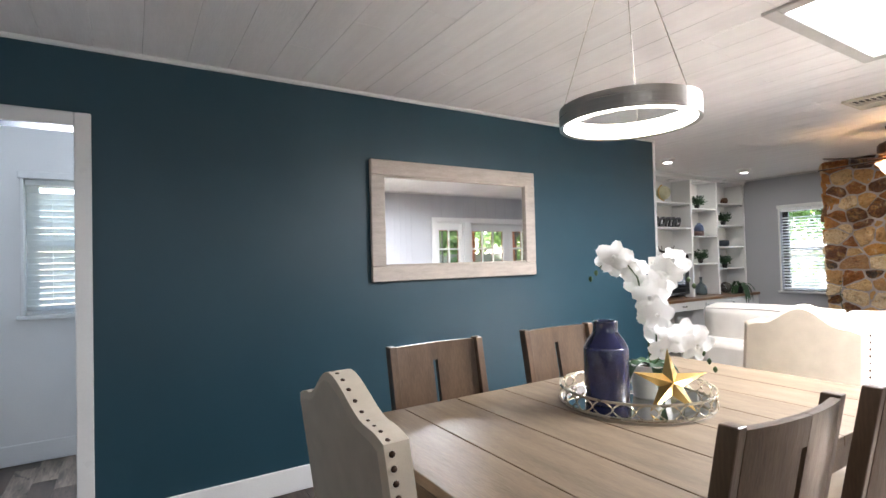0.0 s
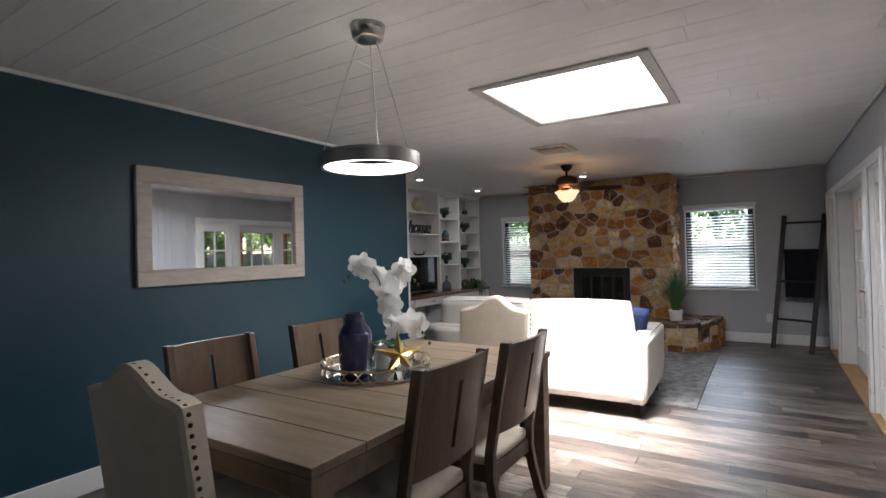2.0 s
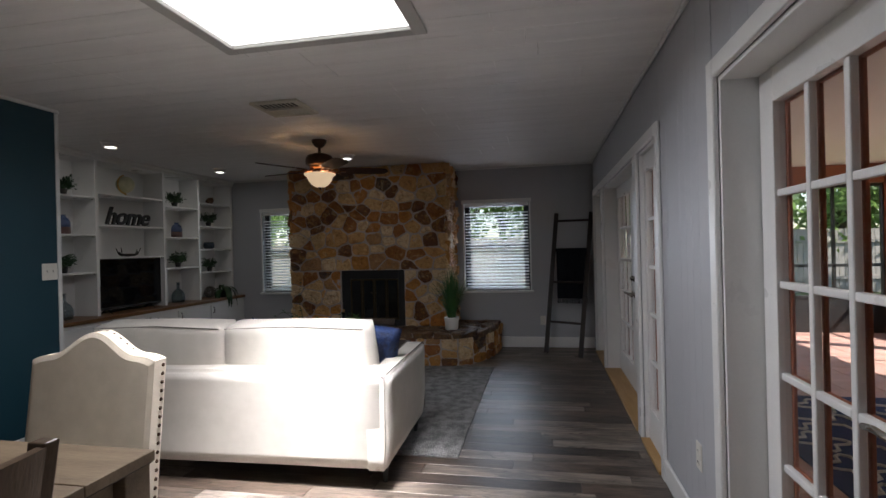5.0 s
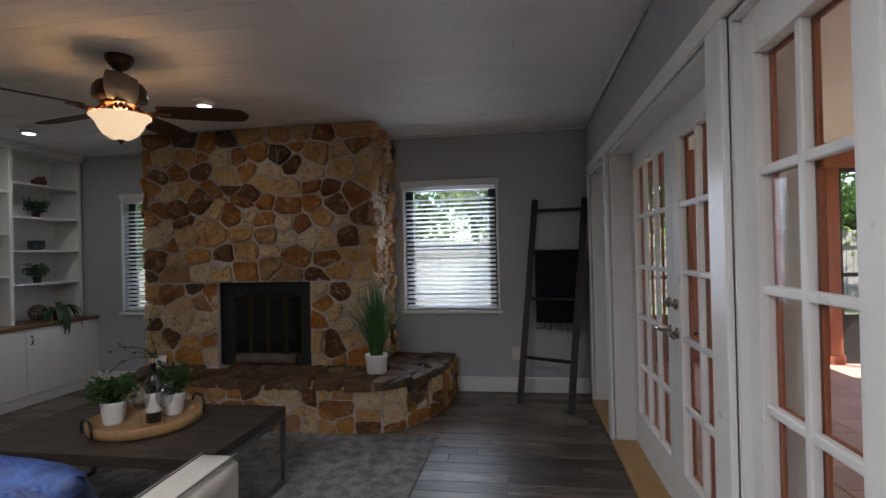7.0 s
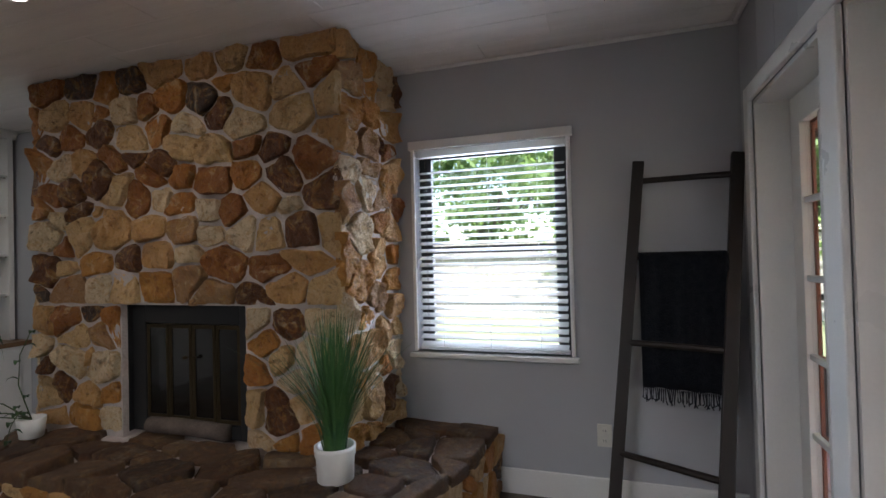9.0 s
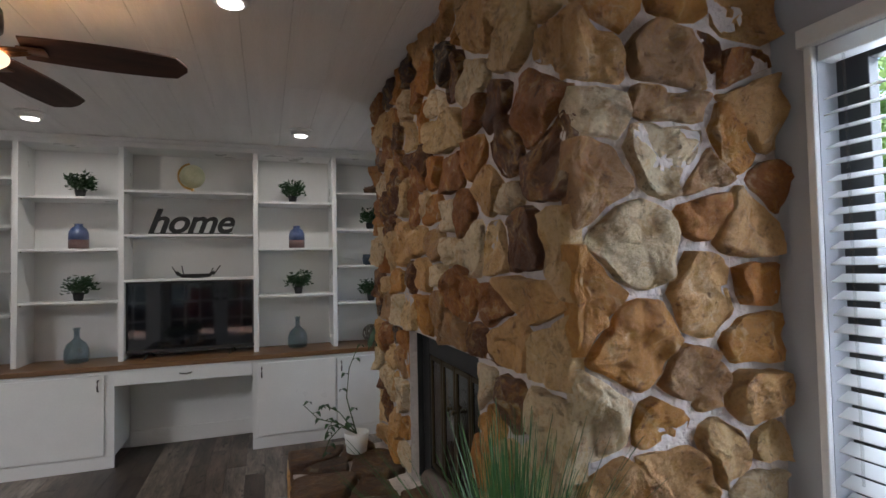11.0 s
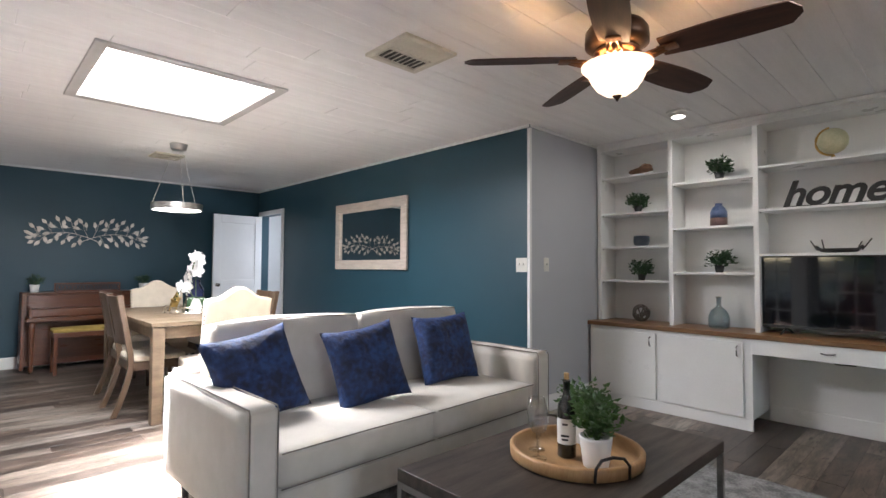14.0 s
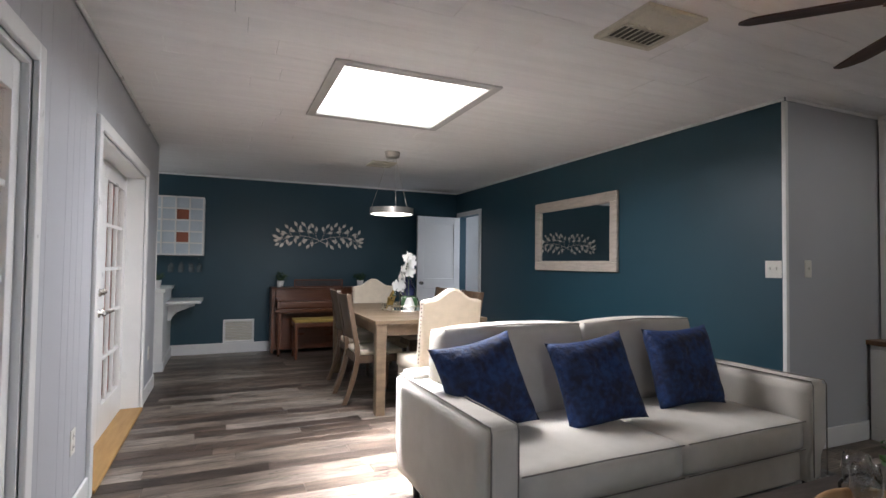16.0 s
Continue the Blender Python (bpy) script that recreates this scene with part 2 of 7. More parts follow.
M_BLUE = mat("teal_paint", (0.013, 0.050, 0.073), (0.016, 0.057, 0.082), 2.0, 0.42, bump=0.0006, fine=220)
M_GRAY = mat("grey_paint", (0.42, 0.43, 0.46), (0.45, 0.46, 0.49), 1.5, 0.5, bump=0.0006, fine=200)
M_WHITE = mat("white_paint", (0.78, 0.78, 0.77), (0.73, 0.73, 0.72), 3.0, 0.38, bump=0.0005, fine=120)
M_TRIM = mat("white_trim_paint", (0.80, 0.80, 0.79), (0.75, 0.75, 0.74), 4.0, 0.3, bump=0.0003, fine=90)
M_CEIL = mat("whitewashed_board", (0.88, 0.865, 0.86), (0.80, 0.785, 0.78), 2.5, 0.6, bump=0.0012, stretch=(6, 0.5, 1), fine=30, world_co=True)
M_PLANK = plank_mat("floor_plank_wood")
M_PLANK_REST = plank_mat("floor_plank_wood_rest", True)
M_DARKGAP = mat("dark_joint", (0.02, 0.018, 0.016), rough=0.9)
M_STONE = stone_mat("field_stone", [(0.0, (0.76, 0.53, 0.27)), (0.13, (0.55, 0.22, 0.045)), (0.25, (0.85, 0.70, 0.48)), (0.36, (0.35, 0.125, 0.030)), (0.46, (0.47, 0.27, 0.13)), (0.55, (0.70, 0.41, 0.17)), (0.66, (0.15, 0.055, 0.022)), (0.75, (0.61, 0.28, 0.060)), (0.86, (0.83, 0.66, 0.42)), (0.95, (0.075, 0.050, 0.042))])
M_SLAB = stone_mat("dark_hearth_stone", [(0.0, (0.135, 0.080, 0.048)), (0.25, (0.085, 0.040, 0.022)), (0.45, (0.19, 0.125, 0.075)), (0.65, (0.060, 0.034, 0.024)), (0.85, (0.12, 0.060, 0.030))], 0.22)
M_MORTAR = mat("pale_mortar", (0.62, 0.54, 0.505), (0.51, 0.435, 0.40), 9, 0.9, bump=0.012, fine=60)
M_TABLE = mat("taupe_stained_oak", (0.225, 0.163, 0.105), (0.140, 0.100, 0.064), 3.0, 0.46, bump=0.0006, stretch=(7, 1, 7), fine=26)
M_CHAIRW = mat("brown_stained_wood", (0.125, 0.078, 0.047), (0.072, 0.044, 0.027), 3.0, 0.33, bump=0.0006, stretch=(7, 7, 1), fine=24, coat=0.15)
M_CHAIRD = mat("dark_edge_wood", (0.036, 0.026, 0.021), (0.022, 0.016, 0.012), 4.0, 0.3, stretch=(7, 7, 1), coat=0.2)
M_LINEN = mat("beige_linen", (0.65, 0.565, 0.45), (0.56, 0.485, 0.38), 14, 0.9, bump=0.0012, fine=420, sheen=0.2)
M_SOFA = mat("oatmeal_upholstery", (0.55, 0.51, 0.455), (0.48, 0.445, 0.39), 10, 0.92, bump=0.0012, fine=380, sheen=0.2)
M_PIPING = mat("grey_piping", (0.20, 0.18, 0.16), rough=0.9)
M_NAVY = mat("navy_velvet", (0.002, 0.006, 0.034), (0.010, 0.040, 0.150), 9, 0.70, bump=0.012, fine=34, sheen=0.0, lo=0.40, hi=0.62)
M_NICKEL = mat("brushed_nickel", (0.58, 0.55, 0.51), (0.48, 0.45, 0.41), 4, 0.30, metal=1.0, stretch=(1, 1, 30))
M_STEEL = mat("satin_steel_handle", (0.48, 0.45, 0.41), (0.40, 0.37, 0.33), 8, 0.25, metal=1.0)
M_PULL = mat("aged_pewter_pull", (0.16, 0.15, 0.14), (0.09, 0.085, 0.08), 20, 0.35, metal=0.9)
M_BRONZE = mat("dark_bronze", (0.05, 0.032, 0.022), (0.09, 0.05, 0.03), 14, 0.38, metal=0.8)
M_COPPER = mat("rubbed_copper_bronze", (0.32, 0.15, 0.075), (0.16, 0.075, 0.04), 18, 0.32, metal=0.9)
M_BLADE = mat("walnut_blade", (0.072, 0.026, 0.013), (0.038, 0.014, 0.008), 3, 0.55, stretch=(1, 8, 1))
M_BOWL = glow("amber_glass_bowl", (1.0, 0.72, 0.47), 0.27)
M_BULB = glow("white_lamp_diffuser", (1.0, 0.97, 0.92), 1.6)
M_LED = glow("led_strip", (1.0, 0.95, 0.86), 1.3)
M_SKYPANE = glow("acrylic_skylight", (1.0, 0.99, 0.97), 1.0)
M_SKYTRIM = mat("greyed_skylight_trim", (0.50, 0.49, 0.48), (0.44, 0.43, 0.42), 5, 0.5)
M_GLASS = glass("window_glass", clear=0.985)
M_CLEAR = glass("clear_drinking_glass", (0.96, 0.97, 0.97), 0.02, 0.95, 0.9, 0.07)
M_GREYGLASS = glass("smoky_bottle_glass", (0.76, 0.82, 0.84), 0.05, 0.95, 0.7, 0.08)
M_MIRROR = mat("mirror_silver", (0.86, 0.88, 0.88), (0.86, 0.88, 0.88), 1, 0.02, metal=1.0, rough_var=0.0)
M_MFRAME = mat("whitewashed_frame_wood", (0.52, 0.46, 0.40), (0.40, 0.345, 0.295), 4, 0.55, bump=0.0012, stretch=(2, 2, 9), fine=30)
M_BLACK = mat("matt_black", (0.012, 0.012, 0.013), (0.02, 0.02, 0.02), 8, 0.5)
M_IRON = mat("black_iron", (0.022, 0.020, 0.019), (0.035, 0.032, 0.03), 14, 0.45, metal=0.6, bump=0.0005)
M_SCREEN = mat("tv_screen", (0.004, 0.005, 0.007), (0.005, 0.006, 0.008), 2, 0.045, rough_var=0.01, coat=0.0)
M_SCREEN.node_tree.nodes["Principled BSDF"].inputs["Specular IOR Level"].default_value = 0.45
M_COUNTER = mat("brown_countertop_wood", (0.205, 0.105, 0.045), (0.14, 0.068, 0.028), 3, 0.35, stretch=(1, 9, 9), bump=0.0004, fine=28)
M_LEAF = mat("plant_leaf", (0.045, 0.115, 0.030), (0.020, 0.060, 0.018), 12, 0.5, vary=0.25)
M_LEAFD = mat("dark_plant_leaf", (0.028, 0.080, 0.025), (0.013, 0.040, 0.014), 12, 0.45)
M_GRASSB = mat("ornamental_grass_blade", (0.035, 0.115, 0.040), (0.075, 0.17, 0.045), 6, 0.5)
M_POT = mat("white_ceramic_pot", (0.80, 0.79, 0.77), (0.74, 0.73, 0.71), 6, 0.35)
M_POTBLK = mat("black_plastic_pot", (0.016, 0.016, 0.017), rough=0.5)
M_GOLD = mat("brushed_gold", (0.68, 0.46, 0.17), (0.58, 0.37, 0.12), 18, 0.3, metal=1.0)
M_TRAYMET = mat("champagne_metal", (0.62, 0.56, 0.44), (0.52, 0.46, 0.35), 18, 0.28, metal=1.0)
M_NAVYGL = mat("navy_glaze", (0.012, 0.016, 0.065), (0.020, 0.026, 0.095), 40, 0.2, bump=0.002, fine=160, coat=0.6)
M_NAVYNECK = mat("smooth_navy_glaze", (0.014, 0.018, 0.075), rough=0.12, coat=0.7)
M_PETAL = mat("white_petal", (0.90, 0.895, 0.88), (0.85, 0.84, 0.82), 20, 0.55, sheen=0.1)


def let_through(m, share, color):
    """Thin living tissue: a share of the light falling on the back shows on the front."""
    n, l = m.node_tree.nodes, m.node_tree.links
    tr, mx = n.new("ShaderNodeBsdfTranslucent"), n.new("ShaderNodeMixShader")
    tr.inputs[0].default_value, mx.inputs[0].default_value = (*color, 1), share
    l.new(n["Principled BSDF"].outputs[0], mx.inputs[1])
    l.new(tr.outputs[0], mx.inputs[2])
    l.new(mx.outputs[0], n["Material Output"].inputs[0])


let_through(M_PETAL, 0.45, (0.92, 0.91, 0.89))
let_through(M_LEAF, 0.25, (0.14, 0.28, 0.05))
M_STEM = mat("green_stem", (0.06, 0.11, 0.03), (0.04, 0.07, 0.02), 10, 0.55)
M_PIANO = mat("walnut_piano", (0.135, 0.045, 0.018), (0.085, 0.027, 0.011), 3, 0.3, stretch=(9, 1, 9), coat=0.2)
M_SEATY = mat("mustard_bench_cushion", (0.40, 0.28, 0.07), (0.32, 0.22, 0.05), 30, 0.85)
M_RUG = mat("grey_shag_rug", (0.30, 0.295, 0.29), (0.13, 0.127, 0.128), 11, 0.95, bump=0.02, fine=70, lo=0.4, hi=0.6)
M_TRAYW = mat("light_acacia_wood", (0.42, 0.25, 0.115), (0.30, 0.165, 0.07), 4, 0.45, stretch=(1, 7, 1))
M_COFFEE = mat("charcoal_brown_wood", (0.060, 0.043, 0.034), (0.016, 0.012, 0.010), 3, 0.45, stretch=(9, 1, 9), bump=0.0006, fine=26)
M_WINE = mat("dark_wine_bottle_glass", (0.010, 0.012, 0.010), rough=0.08, coat=0.6)
M_LABEL = mat("paper_label", (0.78, 0.76, 0.72), rough=0.7)
M_CORK = mat("cork_wax", (0.50, 0.30, 0.13), rough=0.6)
M_VASEB = mat("blue_ombre_glaze", (0.055, 0.085, 0.19), (0.11, 0.15, 0.28), 9, 0.3, coat=0.3)
M_VASER = mat("rust_brown_glaze", (0.10, 0.050, 0.045), (0.15, 0.085, 0.08), 9, 0.35)
M_BOWLB = mat("blue_black_ceramic", (0.020, 0.034, 0.050), rough=0.4)
M_DRIFT = mat("brown_driftwood", (0.14, 0.075, 0.04), (0.07, 0.035, 0.02), 12, 0.8, bump=0.004, fine=40)
M_RATTAN = mat("grey_rattan", (0.15, 0.13, 0.11), (0.08, 0.07, 0.06), 20, 0.7)
M_GLOBE = mat("antique_globe_paper", (0.60, 0.57, 0.38), (0.42, 0.43, 0.27), 11, 0.35)
M_TILE = mat("terracotta_tile", (0.60, 0.36, 0.30), (0.52, 0.30, 0.245), 5, 0.45, vary=0.12)
M_GROUT = mat("tile_grout", (0.45, 0.38, 0.33), rough=0.9)
M_POST = mat("red_cedar_stain", (0.36, 0.12, 0.06), (0.27, 0.085, 0.042), 3, 0.5, stretch=(7, 7, 1))
M_PORCHC = mat("porch_ceiling_paint", (0.86, 0.80, 0.80), (0.81, 0.75, 0.75), 4, 0.6, bump=0.002, fine=60)
M_FENCE = mat("silvered_fence_wood", (0.36, 0.33, 0.30), (0.26, 0.24, 0.215), 3, 0.85, stretch=(6, 6, 1), vary=0.15)
M_LAWN = mat("lawn_grass", (0.17, 0.195, 0.095), (0.12, 0.15, 0.07), 0.7, 0.9, bump=0.02, fine=30)
M_TREELEAF = mat("tree_foliage", (0.12, 0.20, 0.065), (0.065, 0.12, 0.038), 1.2, 0.6, fine=6)
let_through(M_TREELEAF, 0.5, (0.26, 0.40, 0.12))
M_BARK = mat("tree_bark", (0.12, 0.09, 0.065), (0.07, 0.052, 0.038), 8, 0.9, bump=0.02, stretch=(1, 1, 0.3))
M_BLIND = mat("white_vinyl_slat", (0.80, 0.80, 0.79), (0.76, 0.76, 0.75), 6, 0.4)
let_through(M_BLIND, 0.45, (0.80, 0.80, 0.78))
M_SASH = mat("dark_bronze_sash", (0.018, 0.020, 0.022), rough=0.45)
M_OAKSILL = mat("yellow_oak_threshold", (0.42, 0.25, 0.085), (0.33, 0.185, 0.06), 4, 0.45, stretch=(1, 9, 9))
M_LADDER = mat("dark_walnut_ladder", (0.020, 0.011, 0.008), (0.012, 0.007, 0.006), 4, 0.5, stretch=(7, 7, 1))
M_THROW = mat("navy_black_knit", (0.018, 0.022, 0.032), (0.010, 0.012, 0.02), 40, 0.95, bump=0.006, fine=130)
M_VENT = mat("beige_vent_metal", (0.62, 0.58, 0.48), rough=0.5)
M_PLATE = mat("ivory_switch_plate", (0.78, 0.76, 0.70), rough=0.35)
M_SILVERLEAF = mat("brushed_silver_leaf", (0.66, 0.63, 0.58), (0.50, 0.47, 0.43), 14, 0.35, metal=0.85)
M_RUGBLUE = mat("navy_rug_pile", (0.020, 0.035, 0.10), (0.03, 0.05, 0.13), 8, 0.95)
M_RUGCREAM = mat("cream_rug_pile", (0.60, 0.56, 0.48), rough=0.95)
M_REDCUSH = mat("red_outdoor_cushion", (0.30, 0.022, 0.02), rough=0.85)
M_BRASSF = mat("antique_brass_frame", (0.085, 0.062, 0.034), rough=0.45, metal=0.85)
M_FIREGL = mat("smoked_fire_glass", (0.006, 0.0055, 0.005), rough=0.2, coat=0.4)
M_ASH = mat("dusty_log", (0.16, 0.12, 0.10), (0.08, 0.06, 0.05), 12, 0.9, bump=0.006)

# ---- mesh helpers ----
def link(name, bm, material, parent=None, label="", smooth=False):
    me = bpy.data.meshes.new(name)
    bmesh.ops.recalc_face_normals(bm, faces=bm.faces[:])
    if smooth:
        for f in bm.faces:
            f.smooth = True
    bm.to_mesh(me)
    bm.free()
    me.materials.append(material)
    ob = new(name, me)
    if parent is not None:
        ob.parent = parent
    if label:
        ob["label"] = label
    return ob


def part(name, bm, material, parent, label="", smooth=False):
    return link(name, bm, material, parent, label, smooth)


def thing(name, label, category, x=0, y=0, z=0, rz=0, group="", kind=""):
    ob = new(name)
    ob.empty_display_size = 0.05
    ob.matrix_world = pose(x, y, z, 0, 0, rz)
    return tagged(ob, label, category, group, kind)


def box(x0, x1, y0, y1, z0, z1, bevel=0.0, seg=2, bm=None):
    own = bm is None
    b = bmesh.new()
    v = [b.verts.new(c) for c in ((x0, y0, z0), (x1, y0, z0), (x1, y1, z0), (x0, y1, z0), (x0, y0, z1), (x1, y0, z1), (x1, y1, z1), (x0, y1, z1))]
    for f in ((0, 3, 2, 1), (4, 5, 6, 7), (0, 1, 5, 4), (1, 2, 6, 5), (2, 3, 7, 6), (3, 0, 4, 7)):
        b.faces.new([v[i] for i in f])
    if bevel:
        bmesh.ops.bevel(b, geom=b.edges[:], offset=bevel, segments=seg, affect="EDGES", profile=0.5, clamp_overlap=True)
    return b if own else merge(bm, b)


def merge(dst, src, m=None):
    if m is not None:
        src.transform(m)
    me = bpy.data.meshes.new("tmp")
    src.to_mesh(me)
    src.free()
    dst.from_mesh(me)
    bpy.data.meshes.remove(me)
    return dst


def lathe(profile, seg=24, cap=True):
    """Turned body from (radius, height) pairs, bottom to top."""
    b = bmesh.new()
    rings = []
    for r, z in profile:
        rings.append([b.verts.new((r * math.cos(a), r * math.sin(a), z)) for a in (2 * math.pi * k / seg for k in range(seg))])
    for p, q in zip(rings, rings[1:]):
        for k in range(seg):
            b.faces.new((p[k], p[(k + 1) % seg], q[(k + 1) % seg], q[k]))
    if cap:
        b.faces.new(rings[0][::-1])
        b.faces.new(rings[-1])
    return b


def tube(points, radius, seg=8, closed=False, taper=None):
    """Round bar along a line of points."""
    b = bmesh.new()
    pts = [Vector(p) for p in points]
    n = len(pts)
    rings = []
    up = Vector((0, 0, 1))
    for i, p in enumerate(pts):
        a = pts[(i - 1) % n] if (closed or i > 0) else p
        c = pts[(i + 1) % n] if (closed or i < n - 1) else p
        d = (c - a).normalized()
        s = d.cross(up)
        if s.length < 0.05:
            s = d.cross(Vector((0, 1, 0)))
        s.normalize()
        u = s.cross(d)
        r = radius if taper is None else radius + (taper - radius) * i / max(1, n - 1)
        rings.append([b.verts.new(p + r * (math.cos(t) * s + math.sin(t) * u)) for t in (2 * math.pi * k / seg for k in range(seg))])
    pairs = list(zip(rings, rings[1:])) + ([(rings[-1], rings[0])] if closed else [])
    for p, q in pairs:
        for k in range(seg):
            b.faces.new((p[k], p[(k + 1) % seg], q[(k + 1) % seg], q[k]))
    if not closed:
        b.faces.new(rings[0][::-1])
        b.faces.new(rings[-1])
    return b


def sweep_panel(outline, thick, axis="y"):
    """Flat panel from a 2D outline (a, z), thick along the given axis."""
    b = bmesh.new()
    lo, hi = [], []
    for a, z in outline:
        if axis == "y":
            lo.append(b.verts.new((a, 0, z)))
            hi.append(b.verts.new((a, thick, z)))
        else:
            lo.append(b.verts.new((0, a, z)))
            hi.append(b.verts.new((thick, a, z)))
    b.faces.new(lo)
    b.faces.new(hi[::-1])
    n = len(lo)
    for k in range(n):
        b.faces.new((lo[k], hi[k], hi[(k + 1) % n], lo[(k + 1) % n]))
    return b


def cushion(w, d, h, bulge=0.03, n=10, pinch=0.0):
    """Soft block w x d x h, centre of its base at the origin, faces bulging."""
    b = bmesh.new()
    bmesh.ops.create_cube(b, size=1.0)
    bmesh.ops.subdivide_edges(b, edges=b.edges[:], cuts=n, use_grid_fill=True)
    for v in b.verts:
        x, y, z = v.co * 2
        ex, ey, ez = (1 - x * x), (1 - y * y), (1 - z * z)
        rx = 1 - 0.06 * (abs(y) ** 8 + abs(z) ** 8) / 2
        v.co = Vector((x * w / 2 * rx + bulge * math.copysign(1, x) * (ey * ez) * (abs(x) > 0.99), y * d / 2 * (1 - 0.05 * (abs(x) ** 8 + abs(z) ** 8) / 2) + bulge * math.copysign(1, y) * (ex * ez) * (abs(y) > 0.99), z * h / 2 + bulge * math.copysign(1, z) * (ex * ey) ** 0.7 * (abs(z) > 0.99)))
        v.co.z += h / 2
        v.co += Vector((noise.noise(v.co * 5), noise.noise(v.co * 5 + Vector((9, 0, 0))), noise.noise(v.co * 5 + Vector((0, 9, 0))))) * bulge * 0.25
    return b


def pillow(size, thick, n=16):
    """Square scatter pillow standing in the xz plane, pinched corners."""
    b = bmesh.new()
    front, back = [], []
    for i in range(n + 1):
        fr, bk = [], []
        for j in range(n + 1):
            u, w = 2 * i / n - 1, 2 * j / n - 1
            e = ((1 - u ** 4) * (1 - w ** 4)) ** 0.55
            sx = u * (1 - 0.10 * (1 - w * w) * (abs(u) ** 3))
            sz = w * (1 - 0.10 * (1 - u * u) * (abs(w) ** 3))
            k = noise.noise(Vector((u * 2.2, w * 2.2, size * 7))) * 0.018 + noise.noise(Vector((u * 6, w * 6, size))) * 0.006
            fr.append(b.verts.new((sx * size / 2, -thick / 2 * e + k * e, sz * size / 2)))
            bk.append(fr[-1] if i in (0, n) or j in (0, n) else b.verts.new((sx * size / 2, thick / 2 * e + k * e, sz * size / 2)))
        front.append(fr)
        back.append(bk)
    for i in range(n):
        for j in range(n):
            b.faces.new((front[i][j], front[i + 1][j], front[i + 1][j + 1], front[i][j + 1]))
            b.faces.new((back[i][j], back[i][j + 1], back[i + 1][j + 1], back[i + 1][j]))
    return b


def wall_mesh(run, a0, a1, c0, c1, z0, z1, holes=()):
    """Wall along axis run from a0 to a1, thickness c0..c1; holes are (a, b, zlow, zhigh)."""
    b = bmesh.new()

    def bx(p, q, lo, hi):
        if q - p > 1e-4 and hi - lo > 1e-4:
            box(*((p, q, c0, c1) if run == "x" else (c0, c1, p, q)), lo, hi, bm=b)
    at = a0
    for h0, h1, zl, zh in sorted(holes):
        bx(at, h0, z0, z1)
        bx(h0, h1, z0, zl)
        bx(h0, h1, zh, z1)
        at = h1
    bx(at, a1, z0, z1)
    return b


def setting(name, bm, material, label, category, smooth=False):
    return tagged(link(name, bm, material, None, "", smooth), label, category, kind="structure")

# ---- structure ----
H = 2.44
X0, X1, XC = -1.04, 8.07, 4.31          # piano wall, fireplace wall, corner of the teal wall
YB, YF, YS = 3.04, -1.12, 4.42           # teal wall, french-door wall, wall behind the shelves

# teal walls
setting("wall_teal_long", wall_mesh("x", X0 - 0.12, XC, YB, YB + 0.12, 0, H, [(-0.93, -0.22, 0.0, 2.03)]), M_BLUE, "smooth wall painted deep teal blue with a doorway", "wall")
setting("wall_piano", wall_mesh("y", -2.6, YB, X0 - 0.12, X0, 0, H), M_BLUE, "smooth wall painted deep teal blue behind the piano", "wall")
# grey walls
setting("wall_return", wall_mesh("y", YB + 0.12, YS + 0.12, XC - 0.10, XC, 0, H), M_GRAY, "light grey painted return wall beside the shelves", "wall")
setting("wall_shelf", wall_mesh("x", XC, X1 + 0.12, YS, YS + 0.12, 0, H), M_WHITE, "white painted wall behind the built-in shelves", "wall")
RW, LW = (-0.285, 0.595, 0.765, 1.955), (2.87, 3.64, 0.765, 1.955)
setting("wall_fireplace", wall_mesh("y", YF - 0.16, YS, X1, X1 + 0.14, 0, H, [RW, LW]), M_GRAY, "grey painted end wall with two windows", "wall")
A_DOOR, B1, B2, B3 = (1.57, 3.29), (4.31, 4.89), (5.02, 6.90), (7.02, 7.83)
HEAD = 1.975
setting("wall_french", wall_mesh("x", 0.75, X1, YF - 0.16, YF, 0, H, [(*A_DOOR, 0, HEAD), (*B1, 0, HEAD), (*B2, 0, HEAD), (*B3, 0, HEAD)]), M_GRAY, "light grey panelled wall with french doors", "wall")

# vertical panel boards on the french-door wall
wallf = bpy.data.objects["wall_french"]
rnd = random.Random(4)


def panel_run(x0, x1, z0, z1):
    x = x0
    while x < x1 - 0.01:
        w = rnd.choice((0.10, 0.20, 0.15, 0.25))
        e = min(x + w, x1)
        part("panel", box(x + 0.0005, e - 0.0005, YF, YF + 0.007, z0, z1, 0.0012, 1), M_GRAY, wallf)
        x = e


panel_run(0.75, 1.50, 0.13, H - 0.03)
panel_run(3.36, 4.24, 0.13, H - 0.03)
panel_run(1.50, 3.36, 2.045, H - 0.03)
panel_run(4.24, 7.90, 2.045, H - 0.03)

